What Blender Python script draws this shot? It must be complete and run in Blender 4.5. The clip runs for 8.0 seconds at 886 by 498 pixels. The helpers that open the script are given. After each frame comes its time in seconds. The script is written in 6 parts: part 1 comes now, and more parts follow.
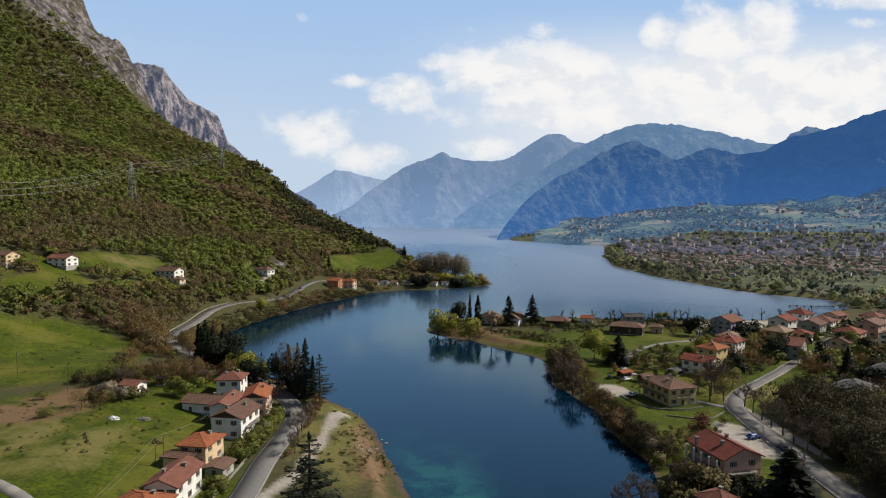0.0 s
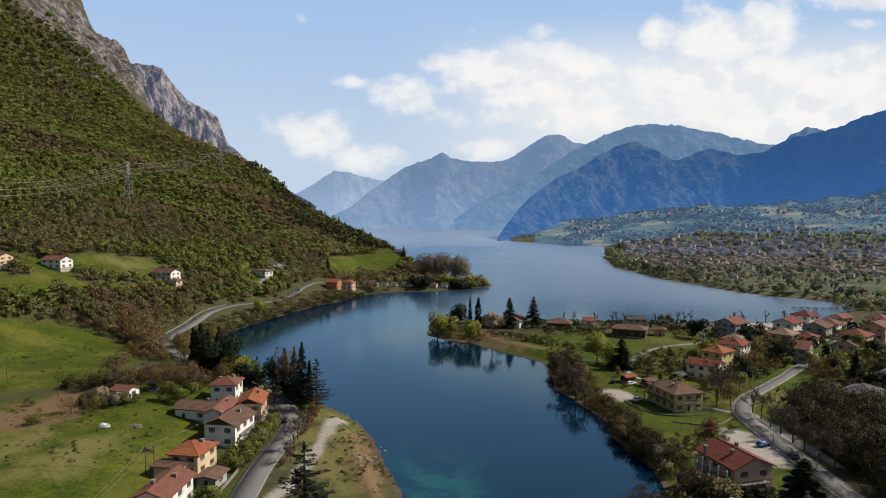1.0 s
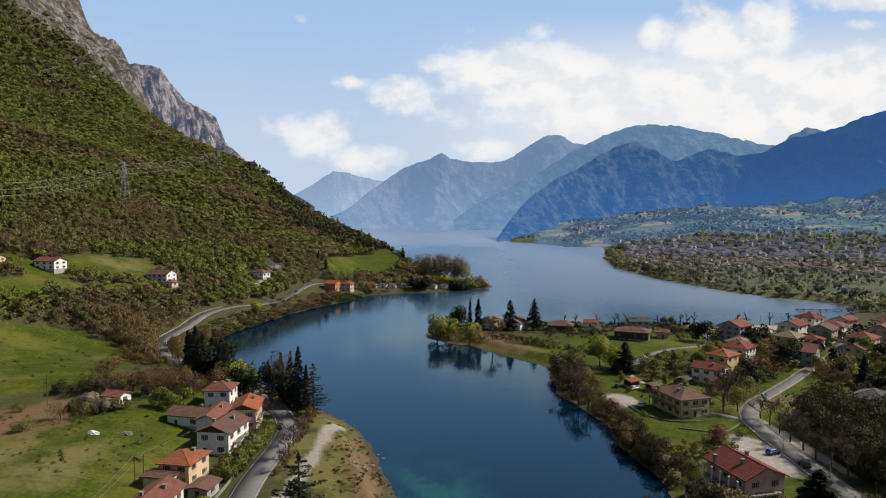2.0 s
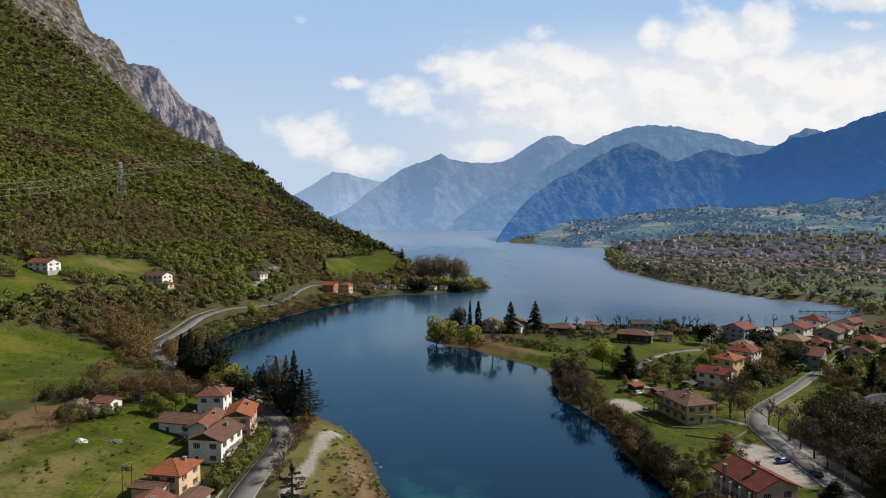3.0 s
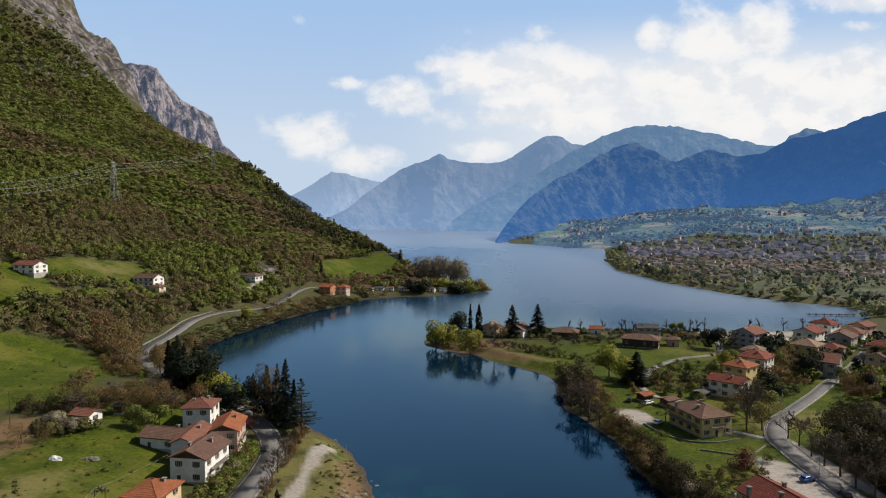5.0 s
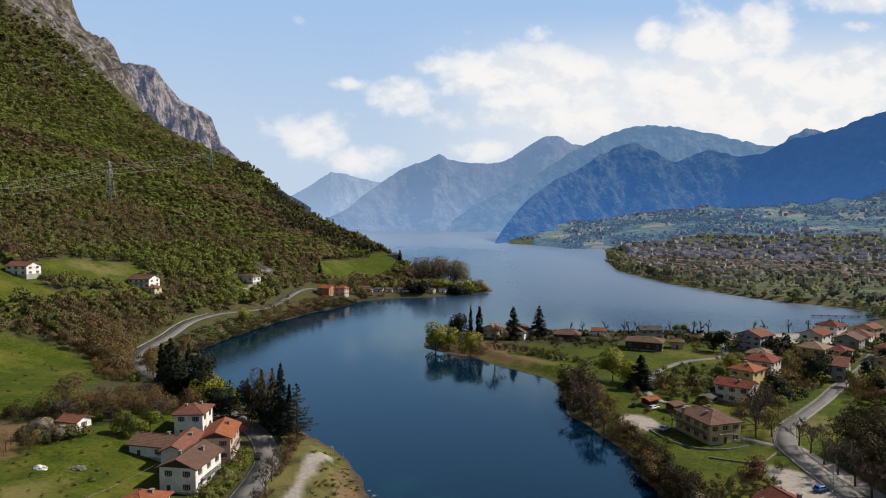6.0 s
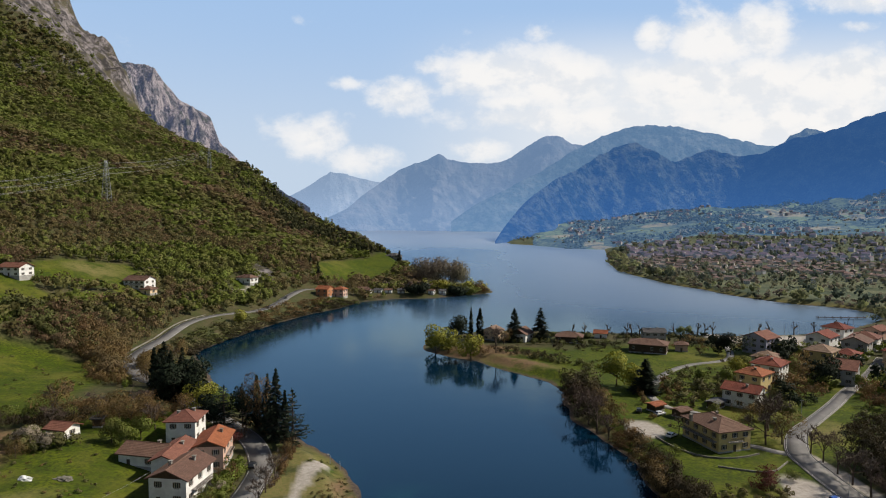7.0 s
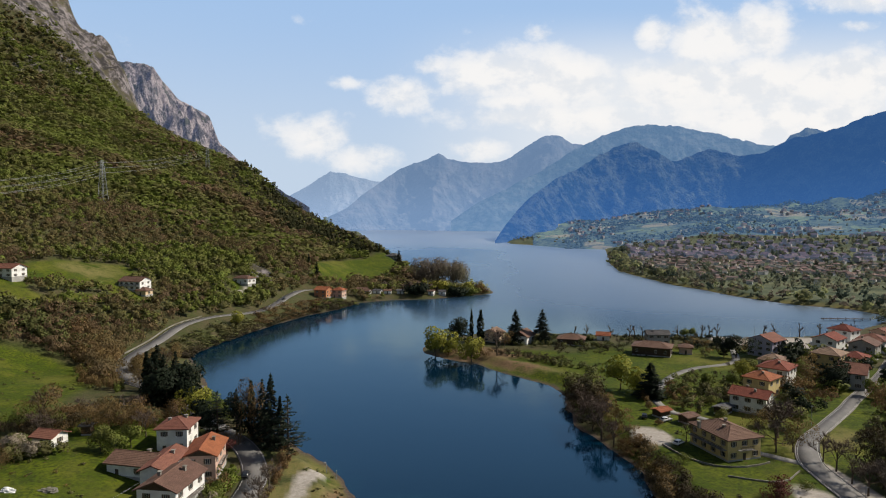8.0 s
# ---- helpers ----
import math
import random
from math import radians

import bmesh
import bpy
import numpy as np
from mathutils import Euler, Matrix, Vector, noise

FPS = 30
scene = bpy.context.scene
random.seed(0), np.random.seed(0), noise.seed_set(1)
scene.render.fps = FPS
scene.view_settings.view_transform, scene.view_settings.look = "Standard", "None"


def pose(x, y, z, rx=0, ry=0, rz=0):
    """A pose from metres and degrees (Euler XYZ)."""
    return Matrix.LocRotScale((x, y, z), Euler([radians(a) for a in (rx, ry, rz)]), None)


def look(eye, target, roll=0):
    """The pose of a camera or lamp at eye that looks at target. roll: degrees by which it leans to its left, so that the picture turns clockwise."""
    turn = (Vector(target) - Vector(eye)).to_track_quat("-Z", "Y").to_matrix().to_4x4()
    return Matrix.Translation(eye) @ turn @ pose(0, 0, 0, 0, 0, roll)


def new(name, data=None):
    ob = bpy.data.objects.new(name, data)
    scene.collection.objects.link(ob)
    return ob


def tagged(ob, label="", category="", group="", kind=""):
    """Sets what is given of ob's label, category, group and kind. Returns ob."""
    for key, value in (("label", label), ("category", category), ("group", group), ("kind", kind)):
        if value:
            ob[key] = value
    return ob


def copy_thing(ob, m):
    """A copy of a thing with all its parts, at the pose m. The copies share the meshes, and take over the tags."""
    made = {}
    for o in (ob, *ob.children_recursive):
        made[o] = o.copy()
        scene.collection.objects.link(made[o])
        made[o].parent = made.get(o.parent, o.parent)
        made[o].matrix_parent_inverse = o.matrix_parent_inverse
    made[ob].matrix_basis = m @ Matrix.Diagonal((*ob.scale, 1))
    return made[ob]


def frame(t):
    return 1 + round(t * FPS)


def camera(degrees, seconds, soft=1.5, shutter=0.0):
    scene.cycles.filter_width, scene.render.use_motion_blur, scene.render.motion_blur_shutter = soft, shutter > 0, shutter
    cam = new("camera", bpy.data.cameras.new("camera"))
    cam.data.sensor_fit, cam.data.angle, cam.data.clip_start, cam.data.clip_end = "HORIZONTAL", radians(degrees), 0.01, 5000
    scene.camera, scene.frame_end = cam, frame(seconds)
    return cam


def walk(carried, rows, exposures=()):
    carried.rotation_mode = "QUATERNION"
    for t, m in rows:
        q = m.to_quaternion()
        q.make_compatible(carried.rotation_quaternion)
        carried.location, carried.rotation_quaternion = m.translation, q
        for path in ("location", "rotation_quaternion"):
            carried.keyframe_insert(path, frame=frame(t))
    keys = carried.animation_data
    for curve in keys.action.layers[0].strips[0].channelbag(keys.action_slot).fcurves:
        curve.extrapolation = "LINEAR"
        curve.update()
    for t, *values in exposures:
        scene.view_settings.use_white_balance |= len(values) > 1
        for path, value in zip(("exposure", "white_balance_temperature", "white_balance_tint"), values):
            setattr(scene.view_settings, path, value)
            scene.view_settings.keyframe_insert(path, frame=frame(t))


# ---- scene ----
cam = camera(70, 8.0, soft=1.05)
walk(cam, [
    (0.0, pose(0.00, 0.00, 72.00, 86.896, 0, 0.000)),
    (0.5, pose(-0.08, 2.75, 72.01, 86.928, 0, -0.014)),
    (1.0, pose(-0.15, 5.56, 72.06, 86.968, 0, -0.031)),
    (1.5, pose(-0.29, 8.39, 72.12, 86.990, 0, -0.067)),
    (3.0, pose(-0.43, 16.85, 72.23, 87.075, 0, -0.158)),
    (3.5, pose(-0.54, 19.82, 72.35, 87.083, 0, -0.184)),
    (4.0, pose(-0.66, 22.84, 72.39, 87.089, 0, -0.226)),
    (4.5, pose(-0.73, 25.77, 72.51, 87.089, 0, -0.249)),
    (6.0, pose(-0.79, 34.80, 72.38, 87.132, 0, -0.288)),
    (6.5, pose(-0.93, 37.80, 72.48, 87.130, 0, -0.314)),
    (7.0, pose(-0.97, 40.80, 72.63, 87.125, 0, -0.327)),
    (7.5, pose(-0.99, 43.85, 72.74, 87.113, 0, -0.329)),
    (8.0, pose(-1.04, 46.83, 72.93, 87.090, 0, -0.350)),
])

# ---- sun and sky ----
SUN_AZ, SUN_EL = radians(80), radians(42)      # azimuth clockwise from +y
to_sun = Vector((math.sin(SUN_AZ) * math.cos(SUN_EL), math.cos(SUN_AZ) * math.cos(SUN_EL), math.sin(SUN_EL)))
sun = new("sun", bpy.data.lights.new("sun", "SUN"))
sun.data.energy, sun.data.angle, sun.data.color = 4.7, radians(0.6), (1.0, 0.91, 0.765)
sun.matrix_world = look(to_sun * 900, (0, 0, 0))

world = bpy.data.worlds.new("sky")
scene.world = world
world.use_nodes = True


class Nodes:
    """A small helper to write node trees in few lines."""

    def __init__(self, tree):
        self.tree = tree
        tree.nodes.clear()

    def add(self, kind, ins=None, **props):
        n = self.tree.nodes.new(kind)
        for k, v in props.items():
            setattr(n, k, v)
        for k, v in (ins or {}).items():
            self.plug(v, n.inputs[k])
        return n

    def plug(self, v, socket):
        if isinstance(v, bpy.types.NodeSocket):
            self.tree.links.new(v, socket)
        elif isinstance(v, bpy.types.Node):
            self.tree.links.new(v.outputs[0], socket)
        else:
            socket.default_value = v

    def math(self, op, a, b=0.0, c=0.0, clamp=False):
        return self.add("ShaderNodeMath", {0: a, 1: b, 2: c}, operation=op, use_clamp=clamp).outputs[0]

    def ramp01(self, v, lo, hi):
        return self.add("ShaderNodeMapRange", {0: v, 1: lo, 2: hi, 3: 0.0, 4: 1.0}, interpolation_type="SMOOTHSTEP").outputs[0]

    def mix(self, f, a, b, blend="MIX"):
        n = self.tree.nodes.new("ShaderNodeMix")
        n.data_type, n.blend_type = "RGBA", blend
        self.plug(f, n.inputs["Factor"])
        self.plug((*a, 1) if isinstance(a, tuple) else a, n.inputs[6])
        self.plug((*b, 1) if isinstance(b, tuple) else b, n.inputs[7])
        return n.outputs[2]

    def noise(self, vec, scale, detail=4.0, rough=0.55, dist=0.0):
        return self.add("ShaderNodeTexNoise", {"Vector": vec, "Scale": scale, "Detail": detail, "Roughness": rough, "Distortion": dist}).outputs[0]


def build_sky():
    n = Nodes(world.node_tree)
    sky = n.add("ShaderNodeTexSky", sky_type="NISHITA", sun_disc=False, sun_elevation=SUN_EL, sun_rotation=SUN_AZ,
                altitude=400, air_density=1.0, dust_density=1.6, ozone_density=1.2)
    way = n.add("ShaderNodeTexCoord").outputs["Generated"]
    sep = n.add("ShaderNodeSeparateXYZ", {0: way})
    x, y, z = sep.outputs[0], sep.outputs[1], sep.outputs[2]
    yy = n.math("MAXIMUM", y, 0.05)
    u, v = n.math("DIVIDE", x, yy), n.math("DIVIDE", z, yy)
    flat = n.add("ShaderNodeCombineXYZ", {0: u, 1: n.math("MULTIPLY", v, 1.35), 2: 0.0})
    sunward = n.add("ShaderNodeVectorMath", {0: flat.outputs[0], 1: (0.014, 0.036, 0.0)}).outputs[0]

    def billows(where):
        big, small = n.noise(where, 9.0, 8.0, 0.58, 0.15), n.noise(where, 30.0, 6.0, 0.6, 0.1)
        return n.math("ADD", n.math("MULTIPLY", big, 0.68), n.math("MULTIPLY", small, 0.32))

    # cloud banks: centre u, v, half width, half height, weight
    banks = [(0.085, 0.222, 0.085, 0.040, 1.05), (0.195, 0.212, 0.085, 0.045, 1.05), (-0.005, 0.236, 0.035, 0.016, 0.75), (0.335, 0.284, 0.030, 0.026, 1.0), (0.435, 0.276, 0.075, 0.040, 1.1), (0.50, 0.290, 0.055, 0.042, 1.0),
             (0.335, 0.218, 0.060, 0.022, 0.85), (0.47, 0.205, 0.19, 0.045, 1.05), (0.63, 0.218, 0.11, 0.040, 1.05), (-0.055, 0.188, 0.050, 0.028, 0.9), (-0.145, 0.208, 0.040, 0.010, 0.5), (-0.190, 0.125, 0.060, 0.036, 0.85), (-0.125, 0.095, 0.060, 0.026, 0.8),
             (0.075, 0.105, 0.045, 0.020, 0.8), (0.65, 0.335, 0.085, 0.022, 0.9), (0.655, 0.298, 0.035, 0.010, 0.75), (0.20, 0.155, 0.19, 0.022, 0.85), (0.11, 0.180, 0.070, 0.016, 0.8), (0.55, 0.150, 0.22, 0.040, 0.95),
             (-0.218, 0.307, 0.014, 0.010, 0.36), (0.095, 0.312, 0.022, 0.010, 0.40), (0.155, 0.285, 0.030, 0.014, 0.5), (0.045, 0.290, 0.016, 0.010, 0.36)]
    total = 0.0
    for cu, cv, wu, wv, k in banks:
        a = n.math("DIVIDE", n.math("SUBTRACT", u, cu), wu)
        b = n.math("DIVIDE", n.math("SUBTRACT", v, cv), wv)
        r2 = n.math("ADD", n.math("MULTIPLY", a, a), n.math("MULTIPLY", b, b))
        g = n.math("MULTIPLY", n.math("EXPONENT", n.math("MULTIPLY", r2, -0.75)), k)
        total = g if total == 0.0 else n.math("MAXIMUM", total, g)
    ahead = n.ramp01(y, 0.1, 0.3)
    scattered = n.math("MULTIPLY", n.ramp01(n.noise(way, 3.0, 6.0), 0.55, 0.70), 0.6)
    total = n.math("ADD", n.math("MULTIPLY", total, ahead), n.math("MULTIPLY", scattered, n.math("SUBTRACT", 1.0, ahead)))
    puff = billows(flat)
    body = n.math("ADD", n.math("MULTIPLY", total, 0.62), n.math("MULTIPLY", puff, 1.25))
    mask = n.math("ADD", n.math("MULTIPLY", n.ramp01(body, 0.77, 1.02), 0.55), n.math("MULTIPLY", n.ramp01(body, 0.88, 1.25), 0.38))
    # the sides turned from the sun are greyer
    shade = n.ramp01(n.math("SUBTRACT", billows(sunward), puff), -0.05, 0.11)
    cloud = n.mix(shade, (0.95, 0.93, 0.91), (0.80, 0.82, 0.85))
    mist = n.math("MULTIPLY", n.ramp01(z, 0.62, 0.36), n.math("ADD", n.math("MULTIPLY", n.ramp01(y, -0.1, 0.6), 0.85), 0.06))
    blue = n.mix(1.0, sky.outputs[0], (0.060, 0.060, 0.060), "MULTIPLY")
    haze = n.mix(n.ramp01(z, 0.06, 0.34), (0.57, 0.69, 0.85), (0.39, 0.58, 0.87))
    air = n.mix(mist, blue, haze)
    veil = n.math("MULTIPLY", n.math("MULTIPLY", n.ramp01(u, -0.12, 0.30), n.ramp01(v, 0.33, 0.20)), n.math("MULTIPLY", ahead, 0.80))
    air = n.mix(veil, air, (0.86, 0.87, 0.88))
    full = n.mix(mask, air, cloud)
    bg = n.add("ShaderNodeBackground", {"Color": full, "Strength": 1.0})
    n.add("ShaderNodeOutputWorld", {"Surface": bg.outputs[0]})


build_sky()


# ---- materials ----
def material(name, light, dark, fine=1.0, stain=None, coarse=0.08, rough=0.85, bump=0.3, deep=0.05, vary=0.0, island=False, metal=0.0, spec=0.3, translucent=0.0, stretch=(1, 1, 1)):
    """A rough surface with grain, larger stains and relief, in world metres."""
    m = bpy.data.materials.new(name)
    m.use_nodes = True
    n = Nodes(m.node_tree)
    geo = n.add("ShaderNodeNewGeometry")
    pos = n.add("ShaderNodeMapping", {"Vector": geo.outputs["Position"], "Scale": stretch}).outputs[0]
    grain = n.noise(pos, fine, 5.0, 0.65)
    wide = n.noise(pos, coarse, 4.0, 0.6)
    col = n.mix(n.ramp01(grain, 0.3, 0.7), dark, light)
    if island:
        tone = n.add("ShaderNodeAttribute", attribute_name="tone").outputs["Fac"]
        col = n.add("ShaderNodeHueSaturation", {"Value": n.math("ADD", n.math("MULTIPLY", tone, 0.9), 1.0), "Hue": n.math("ADD", n.math("MULTIPLY", tone, 0.035), 0.5), "Color": col}).outputs[0]
    if stain:
        col = n.mix(n.ramp01(wide, 0.42, 0.66), col, stain)
    if vary:
        rnd = geo.outputs["Random Per Island"] if island else n.add("ShaderNodeObjectInfo").outputs["Random"]
        amount = n.math("ADD", n.math("MULTIPLY", rnd, vary), 1.0 - vary / 2)
        col = n.add("ShaderNodeHueSaturation", {"Value": amount, "Hue": n.math("ADD", n.math("MULTIPLY", rnd, 0.03 * vary), 0.5 - 0.015 * vary), "Color": col}).outputs[0]
    p = n.add("ShaderNodeBsdfPrincipled", {"Base Color": col, "Roughness": rough, "Metallic": metal, "Specular IOR Level": spec})
    if bump:
        n.plug(n.add("ShaderNodeBump", {"Strength": bump, "Distance": deep, "Height": grain}), p.inputs["Normal"])
    out = p.outputs[0]
    if translucent:
        t = n.add("ShaderNodeBsdfTranslucent", {"Color": col})
        out = n.add("ShaderNodeMixShader", {0: translucent, 1: out, 2: t.outputs[0]}).outputs[0]
    n.add("ShaderNodeOutputMaterial", {"Surface": out})
    return m


def ground_material():
    m = bpy.data.materials.new("ground")
    m.use_nodes = True
    n = Nodes(m.node_tree)
    pos = n.add("ShaderNodeNewGeometry").outputs["Position"]
    fine, mid, wide = n.noise(pos, 0.9, 6, 0.7), n.noise(pos, 0.11, 5, 0.6), n.noise(pos, 0.021, 4, 0.6)

    def mask(name):
        return n.add("ShaderNodeAttribute", attribute_name=name).outputs["Fac"]

    scrub = n.mix(n.ramp01(mid, 0.35, 0.65), (0.060, 0.070, 0.022), (0.100, 0.080, 0.045))
    scrub = n.mix(n.ramp01(fine, 0.35, 0.7), scrub, (0.045, 0.050, 0.018))
    grass = n.mix(n.ramp01(mid, 0.35, 0.68), (0.054, 0.084, 0.004), (0.106, 0.130, 0.007))
    grass = n.mix(n.ramp01(fine, 0.38, 0.66), grass, (0.030, 0.042, 0.006))
    grass = n.mix(n.ramp01(wide, 0.50, 0.66), grass, (0.118, 0.118, 0.020))
    tufts = n.noise(pos, 0.32, 7, 0.72)
    grass = n.mix(n.math("MULTIPLY", n.ramp01(tufts, 0.52, 0.66), 0.75), grass, (0.034, 0.046, 0.010))
    grass = n.mix(n.math("MULTIPLY", n.ramp01(n.noise(pos, 0.22, 7, 0.7), 0.60, 0.72), 0.5), grass, (0.140, 0.105, 0.040))
    straw = n.mix(n.ramp01(fine, 0.3, 0.7), (0.185, 0.150, 0.060), (0.125, 0.128, 0.036))
    cracks = n.noise(n.add("ShaderNodeMapping", {"Vector": pos, "Scale": (1.3, 1.3, 0.8), "Rotation": (0.4, 0.3, 0.0)}).outputs[0], 0.05, 10, 0.8, 0.15)
    stone = n.mix(n.ramp01(cracks, 0.44, 0.60), (0.040, 0.037, 0.038), (0.24, 0.215, 0.22))
    stone = n.mix(n.math("MULTIPLY", n.ramp01(n.noise(pos, 0.035, 8, 0.75), 0.50, 0.60), 0.8), stone, (0.075, 0.068, 0.036))
    gravel = n.mix(n.ramp01(fine, 0.3, 0.7), (0.44, 0.40, 0.36), (0.30, 0.27, 0.24))
    soil = n.mix(n.ramp01(fine, 0.3, 0.7), (0.20, 0.125, 0.07), (0.13, 0.09, 0.05))
    # far ground greens greyed in the base colour to stand in for haze
    patch = n.mix(n.ramp01(n.noise(pos, 0.018, 6, 0.7), 0.40, 0.62), (0.060, 0.078, 0.045), (0.125, 0.135, 0.075))
    col = n.mix(mask("meadow"), scrub, grass)
    col = n.mix(mask("fields"), col, patch)
    col = n.mix(n.math("MULTIPLY", mask("dry"), n.ramp01(mid, 0.30, 0.55)), col, straw)
    col = n.mix(n.math("MULTIPLY", mask("bare"), n.ramp01(mid, 0.33, 0.50)), col, soil)
    col = n.mix(mask("wet"), col, n.mix(n.ramp01(fine, 0.35, 0.65), (0.050, 0.040, 0.036), (0.120, 0.090, 0.070)))
    col = n.mix(mask("rock"), col, stone)
    col = n.mix(mask("gravel"), col, gravel)
    p = n.add("ShaderNodeBsdfPrincipled", {"Base Color": col, "Roughness": 0.95, "Specular IOR Level": 0.15})
    n.plug(n.add("ShaderNodeBump", {"Strength": 0.5, "Distance": 0.35, "Height": fine}), p.inputs["Normal"])
    n.add("ShaderNodeOutputMaterial", {"Surface": p.outputs[0]})
    return m


def water_material():
    m = bpy.data.materials.new("lake_water")
    m.use_nodes = True
    n = Nodes(m.node_tree)
    pos = n.add("ShaderNodeNewGeometry").outputs["Position"]
    shallow = n.add("ShaderNodeAttribute", attribute_name="shallow").outputs["Fac"]
    bed = n.noise(pos, 0.09, 6, 0.65)
    clear = n.mix(n.ramp01(bed, 0.4, 0.62), (0.003, 0.038, 0.050), (0.012, 0.085, 0.075))
    col = n.mix(n.math("MULTIPLY", shallow, n.ramp01(bed, 0.25, 0.55)), (0.0007, 0.0120, 0.031), clear)
    # mask for wind-ruffled water; it also pales the far end as painted haze
    wind_haze = n.add("ShaderNodeAttribute", attribute_name="wind_haze").outputs["Fac"]
    col = n.mix(wind_haze, col, (0.006, 0.034, 0.070))
    ripples = n.math("ADD", n.noise(pos, 0.55, 3, 0.5), n.math("MULTIPLY", n.noise(pos, 0.06, 3, 0.5), 1.5))
    calm = n.ramp01(n.noise(n.add("ShaderNodeMapping", {"Vector": pos, "Scale": (1, 0.35, 1)}).outputs[0], 0.008, 3, 0.5), 0.35, 0.65)
    rough = n.math("ADD", n.math("ADD", n.math("MULTIPLY", calm, 0.06), 0.04), n.math("MULTIPLY", wind_haze, 0.30))
    wave = n.add("ShaderNodeBump", {"Strength": 0.10, "Distance": 0.25, "Height": ripples}).outputs[0]
    body = n.add("ShaderNodeBsdfDiffuse", {"Color": col, "Normal": wave})
    tint = n.mix(wind_haze, (0.58, 0.82, 0.97), (0.80, 0.88, 0.97))
    gloss = n.add("ShaderNodeBsdfGlossy", {"Color": tint, "Roughness": rough, "Normal": wave})
    share = n.add("ShaderNodeFresnel", {"IOR": 1.33, "Normal": wave}).outputs[0]
    surface = n.add("ShaderNodeMixShader", {0: share, 1: body.outputs[0], 2: gloss.outputs[0]})
    n.add("ShaderNodeOutputMaterial", {"Surface": surface.outputs[0]})
    return m


def distance_material(name, light, dark, air, glow, scale=0.006, deep=30.0, foot=0.0, patch=None, strength=0.7, upright=False, plots=0.0):
    """A backdrop material; its bluish emission imitates the haze of kilometres of air."""
    m = bpy.data.materials.new(name)
    m.use_nodes = True
    n = Nodes(m.node_tree)
    pos = n.add("ShaderNodeNewGeometry").outputs["Position"]
    height = n.add("ShaderNodeSeparateXYZ", {0: pos}).outputs[2]
    if upright:
        pos = n.add("ShaderNodeMapping", {"Vector": pos, "Scale": (1.2, 1.2, 0.75), "Rotation": (0.35, 0.25, 0.0)}).outputs[0]
    tone = n.noise(pos, scale, 9, 0.72)
    col = n.mix(n.ramp01(tone, 0.40, 0.60), dark, light)
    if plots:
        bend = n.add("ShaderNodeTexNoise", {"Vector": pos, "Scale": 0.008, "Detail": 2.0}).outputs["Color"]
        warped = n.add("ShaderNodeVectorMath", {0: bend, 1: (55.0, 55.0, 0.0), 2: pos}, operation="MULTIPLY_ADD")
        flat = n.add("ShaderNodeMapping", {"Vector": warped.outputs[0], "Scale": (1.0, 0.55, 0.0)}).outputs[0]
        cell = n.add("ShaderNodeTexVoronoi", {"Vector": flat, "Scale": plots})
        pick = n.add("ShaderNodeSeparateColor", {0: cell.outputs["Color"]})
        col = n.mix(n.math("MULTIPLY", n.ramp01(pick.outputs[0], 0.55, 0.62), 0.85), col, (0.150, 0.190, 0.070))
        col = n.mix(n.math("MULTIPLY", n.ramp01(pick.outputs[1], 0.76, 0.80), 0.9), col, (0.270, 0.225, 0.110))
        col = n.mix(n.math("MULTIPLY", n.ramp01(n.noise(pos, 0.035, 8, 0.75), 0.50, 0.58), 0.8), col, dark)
    if patch:
        col = n.mix(n.ramp01(n.noise(pos, scale * 0.45, 6, 0.7), 0.54, 0.62), col, patch)
    # emission grows towards the foot, haze painted in by height
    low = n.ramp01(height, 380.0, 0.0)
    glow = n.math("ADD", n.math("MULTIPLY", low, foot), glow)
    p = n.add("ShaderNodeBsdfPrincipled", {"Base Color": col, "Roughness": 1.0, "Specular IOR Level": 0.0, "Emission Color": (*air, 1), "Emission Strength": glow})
    n.plug(n.add("ShaderNodeBump", {"Strength": strength, "Distance": deep, "Height": n.noise(pos, scale * 2.2, 8, 0.65)}), p.inputs["Normal"])
    n.add("ShaderNodeOutputMaterial", {"Surface": p.outputs[0]})
    return m


GROUND, WATER = ground_material(), water_material()
# cliff rock emits a little blue to imitate haze
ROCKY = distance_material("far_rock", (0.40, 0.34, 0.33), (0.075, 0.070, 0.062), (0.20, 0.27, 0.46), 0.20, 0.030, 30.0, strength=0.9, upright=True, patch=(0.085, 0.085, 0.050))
# wooded slopes emit blue in place of air haze
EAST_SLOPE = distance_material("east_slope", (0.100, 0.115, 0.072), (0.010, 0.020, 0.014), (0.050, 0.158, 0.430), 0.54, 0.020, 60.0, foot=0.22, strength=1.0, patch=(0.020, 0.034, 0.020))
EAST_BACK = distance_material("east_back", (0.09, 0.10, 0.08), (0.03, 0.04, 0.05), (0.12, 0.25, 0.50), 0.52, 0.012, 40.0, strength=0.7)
# fields, roofs, plaster and copses also emit blue as painted haze
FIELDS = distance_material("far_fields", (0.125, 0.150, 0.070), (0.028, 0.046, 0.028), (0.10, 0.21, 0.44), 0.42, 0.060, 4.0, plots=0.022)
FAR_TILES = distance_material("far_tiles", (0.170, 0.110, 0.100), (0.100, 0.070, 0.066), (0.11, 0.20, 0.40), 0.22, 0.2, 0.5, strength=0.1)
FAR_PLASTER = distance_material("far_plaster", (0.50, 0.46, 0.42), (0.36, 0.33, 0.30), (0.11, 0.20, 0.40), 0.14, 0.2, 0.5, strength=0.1)
